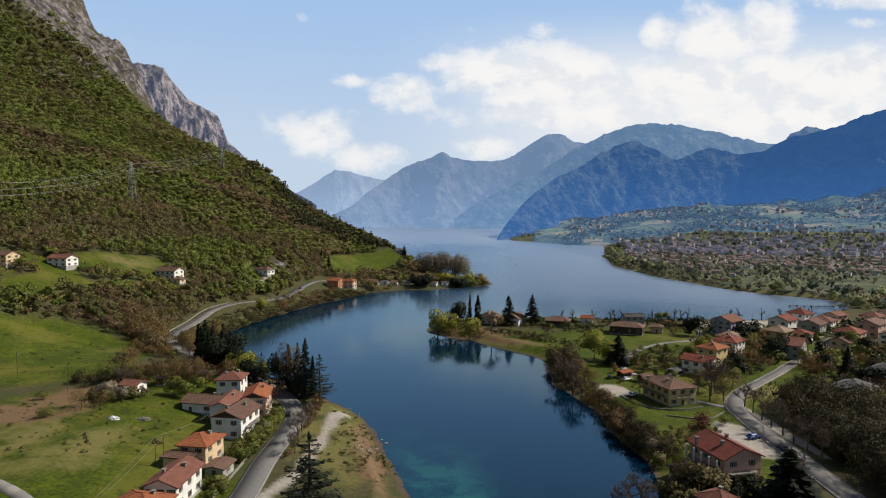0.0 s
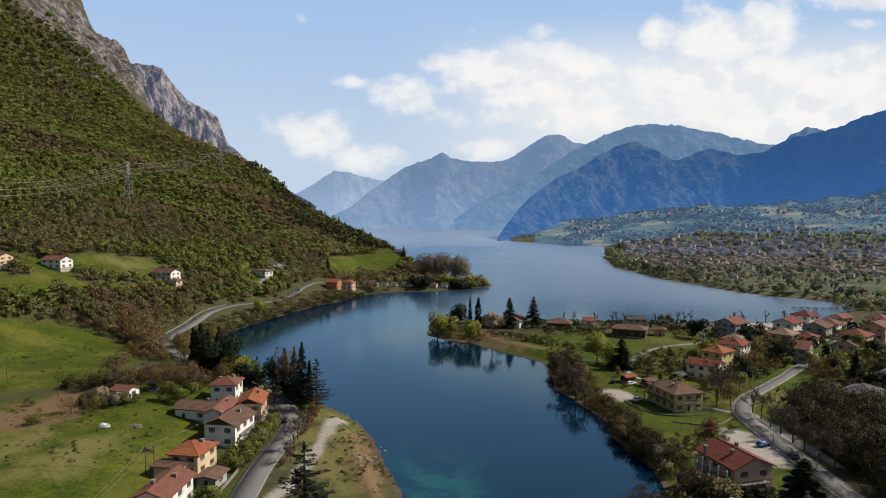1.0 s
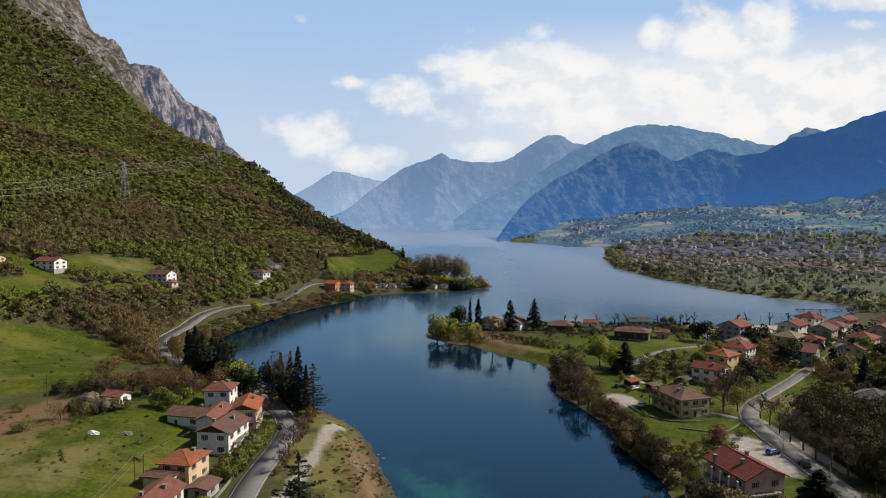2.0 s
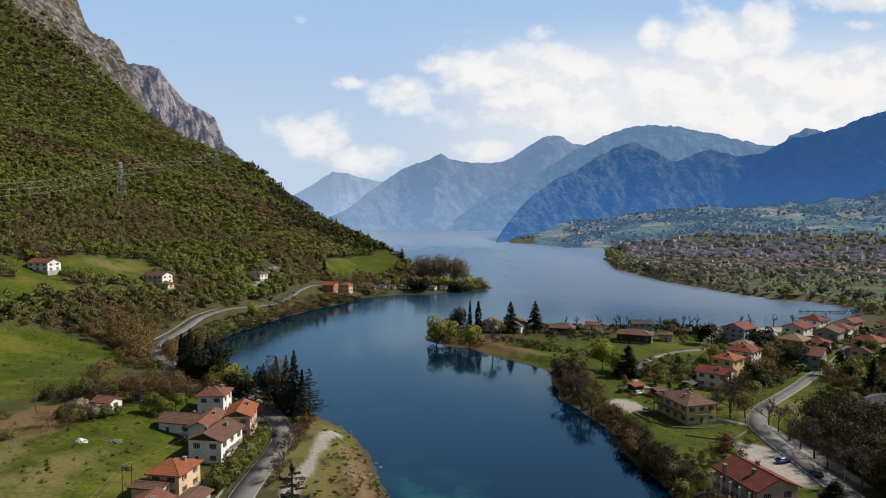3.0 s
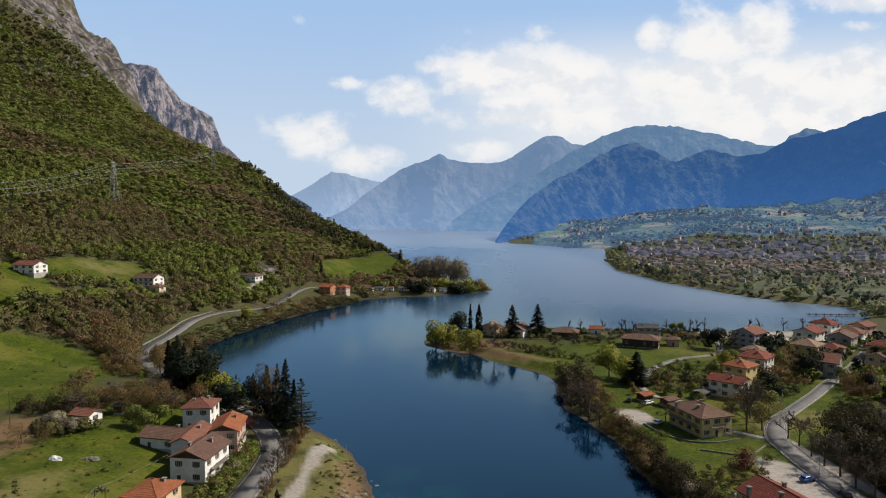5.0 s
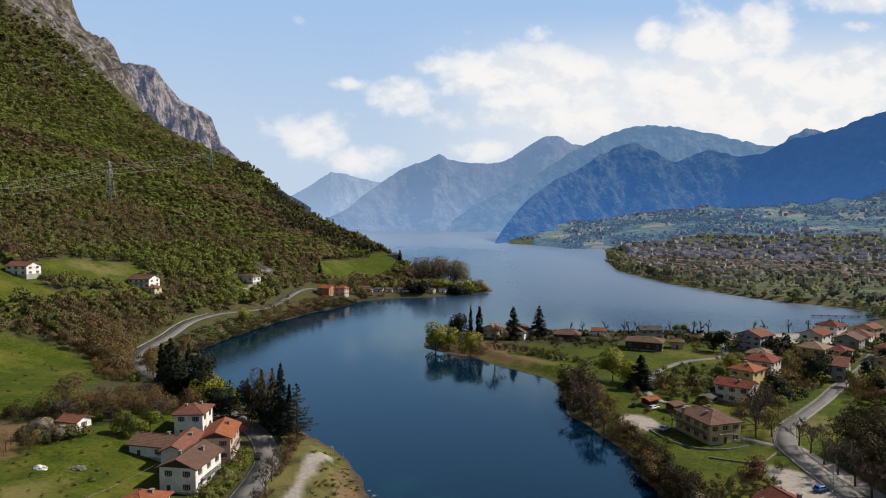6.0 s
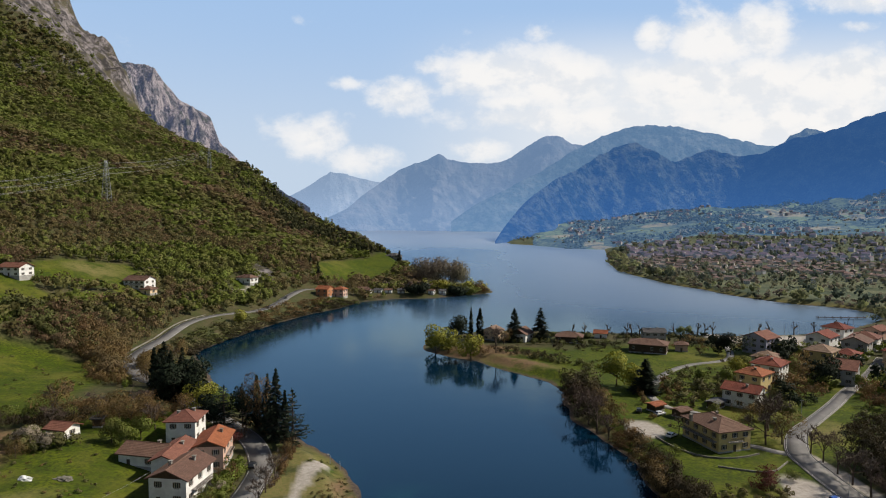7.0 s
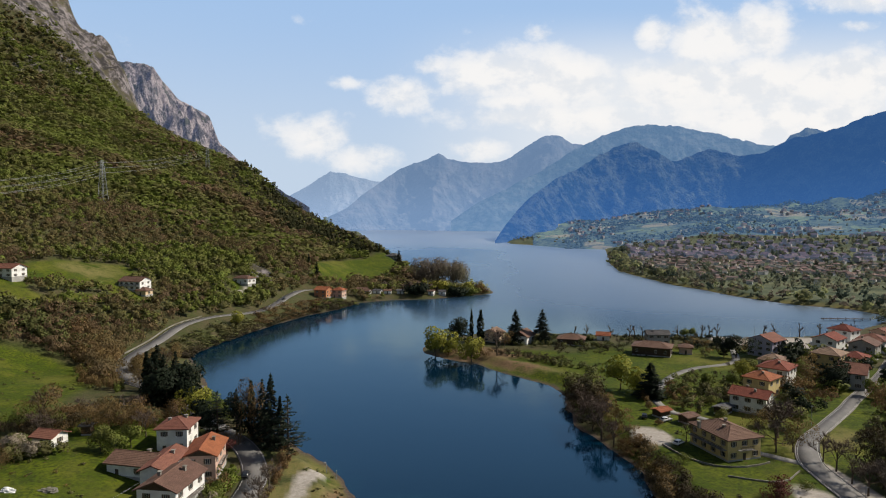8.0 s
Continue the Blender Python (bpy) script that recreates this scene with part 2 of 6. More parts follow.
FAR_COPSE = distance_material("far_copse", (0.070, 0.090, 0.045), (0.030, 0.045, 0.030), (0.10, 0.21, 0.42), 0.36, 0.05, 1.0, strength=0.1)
# ranges glow paler with distance, emission standing in for haze
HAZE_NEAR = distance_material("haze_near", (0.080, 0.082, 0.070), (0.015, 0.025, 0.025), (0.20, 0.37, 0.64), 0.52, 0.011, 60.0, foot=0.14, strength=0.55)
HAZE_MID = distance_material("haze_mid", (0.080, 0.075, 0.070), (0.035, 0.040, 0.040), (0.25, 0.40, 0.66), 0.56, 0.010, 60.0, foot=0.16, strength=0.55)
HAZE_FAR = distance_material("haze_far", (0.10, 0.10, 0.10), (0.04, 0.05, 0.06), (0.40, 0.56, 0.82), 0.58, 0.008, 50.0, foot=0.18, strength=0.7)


# ---- mesh helpers ----
def mesh_of(name, verts, faces, mat=None, smooth=False):
    me = bpy.data.meshes.new(name)
    if isinstance(faces, np.ndarray):
        k = faces.shape[1]
        me.vertices.add(len(verts))
        me.vertices.foreach_set("co", np.asarray(verts, np.float32).ravel())
        me.loops.add(faces.size)
        me.loops.foreach_set("vertex_index", faces.astype(np.int32).ravel())
        me.polygons.add(len(faces))
        me.polygons.foreach_set("loop_start", np.arange(0, faces.size, k, dtype=np.int32))
        me.update(calc_edges=True)
    else:
        me.from_pydata([tuple(map(float, v)) for v in verts], [], faces)
    if smooth:
        me.polygons.foreach_set("use_smooth", np.ones(len(me.polygons), bool))
    if mat:
        me.materials.append(mat)
    me.update()
    return me


def put(ob, parent):
    ob.parent = parent
    return ob


def grid_faces(rows, cols, closed=False):
    i, j = np.meshgrid(np.arange(rows - 1), np.arange(cols if closed else cols - 1), indexing="ij")
    a = i * cols + j
    b = i * cols + (j + 1) % cols
    return np.stack([a, b, b + cols, a + cols], -1).reshape(-1, 4)


def lerp_knots(v, ks):
    return np.interp(v, [k[0] for k in ks], [k[1] for k in ks])


def smooth01(v, lo, hi):
    t = np.clip((v - lo) / (hi - lo), 0, 1)
    return t * t * (3 - 2 * t)


def value_noise(x, y, size, seed=0):
    """Smooth noise of 0 to 1 over the plan, with waves of that many metres."""
    gx, gy = x / size, y / size
    ix, iy = np.floor(gx).astype(np.int64), np.floor(gy).astype(np.int64)
    fx, fy = gx - ix, gy - iy
    fx, fy = fx * fx * (3 - 2 * fx), fy * fy * (3 - 2 * fy)

    def h(a, b):
        k = (a * 374761393 + b * 668265263 + seed * 982451653) & 0xFFFFFFFF
        k = ((k ^ (k >> 13)) * 1274126177) & 0xFFFFFFFF
        return ((k ^ (k >> 16)) & 0xFFFF) / 65535.0

    return (h(ix, iy) * (1 - fx) + h(ix + 1, iy) * fx) * (1 - fy) + (h(ix, iy + 1) * (1 - fx) + h(ix + 1, iy + 1) * fx) * fy


def rough_noise(x, y, size, octaves=4, seed=0):
    s, k = 0, 0.5
    for o in range(octaves):
        s = s + k * (value_noise(x, y, size, seed + o) * 2 - 1)
        size, k = size / 2.1, k * 0.5
    return s


# ---- plan of the valley ----
SHORE_WEST = [(-4, -300), (-5, 110), (-8, 157), (-11, 168), (-16, 184), (-22, 204), (-27, 218), (-34, 231), (-42, 240), (-50, 249), (-69, 268), (-88, 291), (-118, 351), (-132, 377),
              (-126, 414), (-115, 461), (-99, 509), (-80, 543), (-67, 582), (-39, 600), (-10, 604), (27, 628), (50, 645), (52, 660), (40, 700), (12, 760), (-10, 830), (-60, 930), (-130, 1387), (-205, 1907), (-385, 3080), (-900, 4700)]
SHORE_EAST = [(1300, 4700), (700, 3240), (345, 2300), (190, 1909), (194, 1753), (262, 1653), (296, 1535), (369, 1458), (320, 1249), (263, 1019), (241, 897), (243, 816), (249, 720), (263, 668),
              (270, 624), (291, 568), (322, 542), (330, 500), (288, 464), (243, 430), (217, 422), (184, 414), (116, 424), (81, 430), (44, 437), (26, 437), (3, 420), (-9, 401)]
SHORE_SPIT = [(-10, 387), (-7, 379), (-1, 372), (6, 365), (18, 357), (28, 340), (41, 324), (47, 316), (50, 300), (46, 265), (54, 237), (57, 226), (56, 208), (57, 194), (60, 181), (58, 168), (54, 157), (50, 110), (40, -300)]
SHORE = np.array(SHORE_WEST + SHORE_EAST + SHORE_SPIT, float)
# roads: plan points and width
ROAD_WEST = [(-47, 90), (-49, 153), (-50, 175), (-49.5, 201), (-51.5, 217), (-60, 235), (-74, 249), (-95, 269), (-111, 289), (-130, 308), (-145, 334), (-151, 360), (-152, 384), (-153, 418), (-147, 445), (-139, 461), (-128, 480), (-122, 509), (-120, 545), (-113, 580), (-90, 602), (-60, 625)]
ROAD_EAST = [(96, 90), (98, 130), (99, 153), (100, 175), (101, 197), (102, 210), (104, 222), (113, 238), (126, 251), (145, 270), (157, 283), (188, 314), (215, 345)]
ROAD_SIDE = [(103, 219), (96, 225), (90, 233), (93, 247), (89, 261), (82, 267), (81, 283), (90, 303), (102, 320), (116, 332), (140, 345), (155, 385), (158, 405)]
ROAD_FIELD = [(-190, 188), (-150, 168), (-112, 149), (-91, 136), (-83, 122), (-80, 100)]
DRIVE_HILL = [(-150, 531), (-147, 520), (-150, 509), (-157, 500)]
PATH_BEACH = [(-44.5, 148), (-43.9, 152.9), (-40.3, 161.2), (-38.3, 172.5), (-37.5, 192.6), (-37.2, 205.8), (-37.6, 215)]


def smooth_line(pts, step=2.0):
    """A rounded line through plan points, with even steps."""
    p = np.array(pts, float)
    p = np.vstack([2 * p[0] - p[1], p, 2 * p[-1] - p[-2]])
    out = []
    for i in range(1, len(p) - 2):
        a, b, c, d = p[i - 1:i + 3]
        for t in np.linspace(0, 1, max(2, int(np.hypot(*(c - b)) / step)), endpoint=False):
            out.append(0.5 * (2 * b + (c - a) * t + (2 * a - 5 * b + 4 * c - d) * t * t + (3 * b - a - 3 * c + d) * t ** 3))
    return np.array(out + [p[-2]])


def line_distance(x, y, pts, closed=False):
    """Distance to a line, and the share along it."""
    q = np.roll(pts, -1, 0) if closed else pts[1:]
    best, at = np.full(x.shape, 1e9), np.zeros(x.shape)
    for i, (a, b) in enumerate(zip(pts if closed else pts[:-1], q)):
        d = b - a
        t = np.clip(((x - a[0]) * d[0] + (y - a[1]) * d[1]) / max(d @ d, 1e-9), 0, 1)
        r = np.hypot(x - a[0] - t * d[0], y - a[1] - t * d[1])
        near = r < best
        best, at = np.where(near, r, best), np.where(near, i + t, at)
    return best, at


def inside(x, y, pts):
    hit = np.zeros(x.shape, bool)
    for a, b in zip(pts, np.roll(pts, -1, 0)):
        cross = (a[1] > y) != (b[1] > y)
        hit ^= cross & (x < (b[0] - a[0]) * (y - a[1]) / (b[1] - a[1] + 1e-12) + a[0])
    return hit


def shore_distance(x, y):
    """Metres from the shore, positive on land."""
    wob = 1.5 * rough_noise(x, y, 11.0, 3, 5) + 0.7 * rough_noise(x, y, 4.0, 2, 6)
    d, _ = line_distance(x, y, SHORE, True)
    return np.where(inside(x, y, SHORE), -d, d) + wob


HILL = [(0, 3), (60, 3.2), (95, 4), (133, 6), (157, 13), (178, 25), (219, 38), (267, 52), (304, 70), (417, 108), (609, 185), (700, 216), (780, 262), (830, 303), (929, 400), (1061, 560), (1300, 860)]
SPUR = [(-0.25, 108), (0, 95), (0.23, 77), (0.46, 58), (0.68, 45), (0.86, 31), (0.93, 26), (1.0, 19), (1.25, 6)]
PLAIN = [(0, 2.6), (300, 4), (420, 4), (900, 3), (1000, 4), (1200, 14), (1500, 38), (1900, 62), (2300, 76), (3500, 84)]


def bare_height(x, y):
    """The land before the roads were cut into it."""
    x, y = np.asarray(x, float), np.asarray(y, float)
    d = shore_distance(x, y)
    west = (-x + 0.31 * (y - 430)) * 0.955
    hill = lerp_knots(west, HILL)
    edge = y + 0.63 * x
    over = np.maximum(0, edge - 915 - 44 * smooth01(hill, 300, 380) * (1 - smooth01(hill, 440, 500)))
    crag = smooth01(hill, 230, 420)
    hill = hill + rough_noise(x, y, 130, 5, 11) * np.clip(hill - 8, 0, 120) * 0.16 + crag * (26 * np.abs(rough_noise(x, y, 160, 5, 3)) + 36 * rough_noise(x, y, 48, 4, 19)) + smooth01(hill, 300, 380) * smooth01(edge, 700, 850) * (16 * np.abs(rough_noise(x, y, 34, 3, 29)) + 22 * rough_noise(x, y, 26, 3, 27)) - over * 1.9
    # the spur that runs down to the headland
    ax, ay = x + 245, y - 1040
    along, beyond = (ax * 202 - ay * 295) / 127829, (ax * 295 + ay * 202) / 357.5 + 14 * rough_noise(x, y, 60, 3, 37)
    top = lerp_knots(along, SPUR)
    spur = np.where(beyond > 0, top - 0.9 * beyond, hill + (top - hill) * np.exp(-(beyond / 60) ** 2))
    k = smooth01(along, -0.25, 0.0) * (1 - smooth01(along, 1.0, 1.25))
    hill = hill * (1 - k) + spur * k
    shelf = 6.5 * smooth01(-x, 55, 105) * smooth01(-y, -330, -250)
    far = np.hypot(x, y)
    plain = lerp_knots(far, PLAIN)
    plain = 3 + (plain - 3) * (0.22 + 0.78 * smooth01(x / np.maximum(y, 50), 0.15, 0.42))
    plain = plain + rough_noise(x, y, 220, 4, 21) * np.clip(plain - 6, 0, 120) * 0.30
    blend = smooth01(x, -40, 0)
    land = (np.maximum(hill, 3) + shelf) * (1 - blend) + np.minimum(plain, 2 + np.maximum(d, 0) * 0.16) * blend
    bank = 0.02 + 2.7 * smooth01(d, 0, 13) + (0.35 + 0.75 * smooth01(y, 740, 840) * smooth01(-x, 20, 60)) * np.clip(d - 6, 0, 150) + 1.2 * np.clip(d - 150, 0, 3000)
    z = np.minimum(np.maximum(land, 0.5), bank) + 0.18 * rough_noise(x, y, 14, 3, 31) * smooth01(d, 0, 6)
    return np.where(d > 0, np.maximum(z, 0.02), np.maximum(d * 0.18, -9.0))


ROADS = [(smooth_line(p), w) for p, w in ((ROAD_WEST, 7.0), (ROAD_EAST, 6.4), (ROAD_SIDE, 3.4), (ROAD_FIELD, 3.2), (PATH_BEACH, 3.4), (DRIVE_HILL, 3.0))]
ROAD_Z = []
for line, wide in ROADS:
    level = np.maximum(bare_height(line[:, 0], line[:, 1]), 1.6)
    for _ in range(60):
        level[1:-1] = (level[:-2] + level[1:-1] + level[2:]) / 3
    ROAD_Z.append(level)


def land_height(x, y):
    x, y = np.atleast_1d(np.asarray(x, float)), np.atleast_1d(np.asarray(y, float))
    z = bare_height(x, y)
    for (line, wide), level in zip(ROADS, ROAD_Z):
        near = (x > line[:, 0].min() - 20) & (x < line[:, 0].max() + 20) & (y > line[:, 1].min() - 20) & (y < line[:, 1].max() + 20)
        if near.any():
            r, at = line_distance(x[near], y[near], line)
            k = 1 - smooth01(r, wide / 2 + 0.8, wide / 2 + 6)
            z[near] = z[near] * (1 - k) + np.interp(at, np.arange(len(level)), level) * k
    return z


def height_at(x, y):
    return float(land_height(x, y)[0])


def crest_rock(x, y, z):
    """Where bare rock shows along the crest of the hill."""
    e = y + 0.63 * x + 60 * rough_noise(x, y, 110, 4, 23)
    return smooth01(e - 854 + 1.5 * (z - 349), -30, 20) * smooth01(z, 230, 300) * smooth01(-x, 300, 450)


def blob(x, y, cx, cy, rx, ry, turn=0.0, wob=0.25, soft=0.11):
    a = radians(turn)
    dx, dy = x - cx, y - cy
    p, q = (dx * math.cos(a) + dy * math.sin(a)) / rx, (-dx * math.sin(a) + dy * math.cos(a)) / ry
    r = np.hypot(p, q) + wob * rough_noise(x, y, min(rx, ry), 3, 7)
    return 1 - smooth01(r, 1.0 - soft, 1.0 + soft)


# open grass on the west side and the east side: centre, radii, turn
MEADOWS = [(-176, 282, 40, 60, 28), (-112, 185, 46, 40, 0), (-100, 150, 55, 30, 0), (-228, 447, 22, 38, -20), (-226, 365, 17, 30, -15), (-205, 400, 7, 26, -20), (-262, 392, 14, 16, 0), (-193, 438, 13, 12, 0), (-240, 390, 14, 13, 0), (-262, 364, 14, 12, 0), (-150, 524, 9, 10, 0),
           (-96, 690, 22, 62, -14), (-70, 735, 20, 62, -14), (-62, 758, 12, 20, 0), (-146, 512, 6, 14, 0), (-100, 235, 22, 16, 0), (-84, 205, 10, 22, 0), (-150, 533, 12, 9, 0),
           (110, 320, 80, 60, 0), (150, 265, 70, 60, 0), (80, 215, 26, 60, 0), (70, 345, 42, 17, -35), (88, 322, 40, 20, -30), (62, 272, 10, 34, 8), (75, 205, 20, 12, -20), (90, 212, 16, 10, 0), (72, 232, 9, 22, 0), (118, 310, 22, 18, 0), (105, 290, 14, 16, 0),
           (150, 255, 28, 22, 20), (170, 275, 30, 22, 20), (128, 232, 16, 8, 20), (30, 345, 14, 8, -40), (86, 180, 14, 14, 0), (200, 310, 30, 20, 0), (300, 640, 26, 50, 0), (330, 700, 60, 30, 0), (-30, 222, 7, 14, 25)]
DRY = [(-34, 195, 9, 36, 8), (-29, 222, 6, 12, 30), (-100, 165, 10, 16, -30), (-120, 150, 12, 14, 0), (-45, 215, 4, 36, 5), (25, 365, 14, 10, -40), (40, 340, 20, 4, -38), (-120, 175, 8, 20, -10), (-228, 462, 16, 20, -20), (120, 238, 18, 5, 30)]
BARE = [(10, 368, 16, 6, -38), (36, 345, 18, 4, -40), (-128, 205, 14, 18, 0), (-140, 195, 14, 10, 0), (-140, 160, 14, 12, 0), (-22, 182, 4, 30, 12), (30, 368, 16, 8, -40), (-150, 612, 6, 14, 20)]
SCREE = [(-149, 573, 8, 20, 25)]
GRAVEL = [(-35.9, 215.6, 3.2, 5, -20), (66, 244, 6, 9, 0), (92, 190, 6, 16, 0), (107, 198, 2.2, 26, 3), (205, 385, 36, 16, -25), (160, 398, 10, 16, 0)]


def build_ground():
    dense = np.linspace(-44, 44, 370)
    coarse = np.linspace(44, 316, 56)[1:-1]
    ang = np.radians(np.concatenate([dense, coarse]))
    rad = np.concatenate([[2.0, 20, 50], np.geomspace(90, 4850, 430)])
    r, a = np.meshgrid(rad, ang, indexing="ij")
    x, y = (r * np.sin(a)).ravel(), (r * np.cos(a) - 40).ravel()
    z = land_height(x, y)
    edge = r.ravel()
    z = np.where(edge > 3600, np.minimum(z, 260), z)
    me = mesh_of("ground", np.stack([x, y, z], 1), grid_faces(len(rad), len(ang), True)[:, ::-1].copy(), GROUND, True)
    d = shore_distance(x, y)

    def paint(name, value):
        me.attributes.new(name, "FLOAT", "POINT").data.foreach_set("value", np.asarray(value, np.float32))

    def many(spots, *more):
        k = np.zeros(x.shape)
        for s in spots:
            near = np.hypot(x - s[0], y - s[1]) < 2.2 * max(s[2], s[3])
            k[near] = np.maximum(k[near], blob(x[near], y[near], *s, *more))
        return k

    slope_rock = crest_rock(x, y, z)
    slope_rock = np.maximum(slope_rock, smooth01(rough_noise(x, y, 60, 4, 77), 0.27, 0.36) * smooth01(z, 150, 260) * smooth01(-x, 0, 10))
    paint("rock", np.maximum(slope_rock, many(SCREE)))
    paint("meadow", many(MEADOWS))
    paint("dry", np.maximum(many(DRY, 0.7, 0.45), (1 - smooth01(d, 5, 9)) * smooth01(y, 430, 480) * smooth01(x, 200, 230)))
    paint("bare", np.maximum(many(BARE, 0.6, 0.35), 0.7 * (1 - smooth01(d, 0.6, 2.2)) * (y < 330)))
    paint("wet", (1 - smooth01(d + 1.2 * rough_noise(x, y, 5, 3, 91), 0.6, 2.4)) * (y < 700))
    tracks = np.zeros(x.shape)
    for line, wide in (ROADS[4], ROADS[5]):
        near = np.hypot(x - line[:, 0].mean(), y - line[:, 1].mean()) < 60
        tracks[near] = np.maximum(tracks[near], 1 - smooth01(line_distance(x[near], y[near], line)[0] + 1.6 * rough_noise(x[near], y[near], 6, 3, 44), wide / 2 - 0.6, wide / 2 + 1.0))
    paint("gravel", np.maximum(many(GRAVEL), 0.9 * tracks))
    paint("fields", np.maximum(smooth01(np.hypot(x, y), 540, 680) * smooth01(x, 180, 240), smooth01(y, 1300, 1600)))
    tagged(new("ground", me), "grassy and wooded valley ground rising into a steep hillside", "ground", kind="structure")


def build_lake():
    ang = np.radians(np.linspace(-24, 24, 170))
    rad = np.geomspace(300, 5300, 180)
    r, a = np.meshgrid(rad, ang, indexing="ij")
    x, y = (r * np.sin(a)).ravel(), (r * np.cos(a) - 560).ravel()
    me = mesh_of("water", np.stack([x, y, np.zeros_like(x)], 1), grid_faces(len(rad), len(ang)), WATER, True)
    d = shore_distance(x, y)
    shallow = smooth01(d, -4, -0.5) * 0.07
    shallow = np.maximum(shallow, 0.95 * blob(x, y, 2, 158, 16, 34, 12, 0.6, 0.45))
    shallow = np.maximum(shallow, 0.7 * blob(x, y, 290, 1560, 120, 60, -50, 0.3))
    me.attributes.new("shallow", "FLOAT", "POINT").data.foreach_set("value", shallow.astype(np.float32))
    wind_haze = smooth01(y + 0.25 * x + 30 * rough_noise(x, y, 90, 3, 8), 420, 640)
    # full at the far end of the lake, where paleness imitates haze
    wind_haze = wind_haze * np.maximum(0.5 + 0.5 * smooth01(x / np.maximum(y, 1), -0.05, 0.28), smooth01(y, 800, 1900))
    me.attributes.new("wind_haze", "FLOAT", "POINT").data.foreach_set("value", wind_haze.astype(np.float32))
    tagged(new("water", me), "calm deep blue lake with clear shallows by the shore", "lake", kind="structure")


def ridge(name, crest, mat, slope, label, waves, seed, samples=220, rows=40, bulge=0.35, rugged=0.30):
    """A mountain: slopes that fall from a crest line towards the valley and away from it."""
    c = smooth_line([p[:2] for p in crest], 25.0)
    at = line_distance(c[:, 0], c[:, 1], np.array([p[:2] for p in crest], float))[1]
    h = np.interp(at, range(len(crest)), [p[2] for p in crest])
    k = np.linspace(0, len(c) - 1, samples)
    c = np.stack([np.interp(k, range(len(c)), c[:, 0]), np.interp(k, range(len(c)), c[:, 1])], 1)
    h = np.interp(k, range(len(h)), h)
    for _ in range(3):
        h[1:-1] = (h[:-2] + 2 * h[1:-1] + h[2:]) / 4
    h = h * (1 + 0.030 * rough_noise(c[:, 0], c[:, 1], 90, 4, seed) + 0.016 * rough_noise(c[:, 0], c[:, 1], 26, 3, seed + 5))
    out = c / np.linalg.norm(c, axis=1)[:, None]
    t = np.concatenate([np.linspace(-0.5, 0, 8)[:-1], np.linspace(0, 1.03, rows) ** 1.15])
    T, K = np.meshgrid(t, np.arange(samples), indexing="ij")
    run = T * (np.maximum(h, h.mean() * 0.25)[K] / slope)
    x, y = c[K, 0] - out[K, 0] * run, c[K, 1] - out[K, 1] * run
    drop = np.abs(T)
    soft = h.copy()
    for _ in range(samples):
        soft[1:-1] = (soft[:-2] + soft[1:-1] + soft[2:]) / 3
    hk = h[K] * (1 - drop ** 0.5) + soft[K] * drop ** 0.5
    z = hk * (1 - drop) - bulge * hk * drop * (1 - drop)
    relief = rough_noise(x, y, waves, 5, seed + 9) - np.abs(rough_noise(x, y, waves * 1.6, 4, seed + 2)) * 0.8
    gullies = 0.55 - np.abs(rough_noise(x + 0.5 * y, y * 0.45, waves * 0.7, 4, seed + 14)) * 2.2
    relief = relief + 0.55 * gullies + 0.30 * rough_noise(x, y, waves * 0.22, 3, seed + 17)
    z = z + relief * h[K] * rugged * np.minimum(1, 4 * drop) * np.maximum(0, 1 - drop * 0.6)
    me = mesh_of(name, np.stack([x.ravel(), y.ravel(), z.ravel()], 1), grid_faces(len(t), samples), mat, True)
    return tagged(new(name, me), label, "mountain", kind="structure")


def valley_height(x, y):
    dist, u = np.hypot(x, y), x / np.maximum(y, 1)
    z = bare_height(x, y) + 1.5 + 26 * smooth01(dist, 1500, 2300) * (0.4 + rough_noise(x, y, 260, 5, 52))
    z = z + 95 * smooth01(dist, 1950, 2500) * np.clip(-0.10 + 1.7 * rough_noise(x, y, 420, 3, 54), 0, 1)
    return z - 14 * (1 - smooth01(dist, 1420, 1520)) - 150 * (1 - smooth01(u, 0.088, 0.150))


def valley_slope():
    """Terraced fields below the east mountain, far across the lake."""
    u, dist = np.meshgrid(np.linspace(0.09, 0.95, 240), np.geomspace(1420, 2750, 100))
    y = dist / np.sqrt(1 + u * u)
    x = u * y
    z = valley_height(x.ravel(), y.ravel())
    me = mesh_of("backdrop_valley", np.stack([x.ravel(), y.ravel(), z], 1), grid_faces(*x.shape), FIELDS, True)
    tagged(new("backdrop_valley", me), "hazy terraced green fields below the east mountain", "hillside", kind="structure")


build_ground()
build_lake()
valley_slope()
CREST_EAST = [(162, 1890, 2), (191, 1950, 38), (222, 2000, 71), (279, 2100, 124), (416, 2300, 210), (551, 2500, 265), (725, 2700, 361), (851, 2780, 394), (948, 2800, 352), (1041, 2850, 315), (1237, 2900, 383),
              (1352, 2900, 348), (1441, 2850, 353), (1524, 2800, 419), (1592, 2750, 424), (1657, 2700, 441), (1717, 2650, 471), (1793, 2600, 491), (1900, 2500, 529), (2135, 2400, 562), (2530, 2200, 541)]
CREST_EAST_BACK = [(1744, 3300, 427), (1801, 3300, 484), (1886, 3300, 525), (1960, 3300, 508), (2063, 3300, 462)]
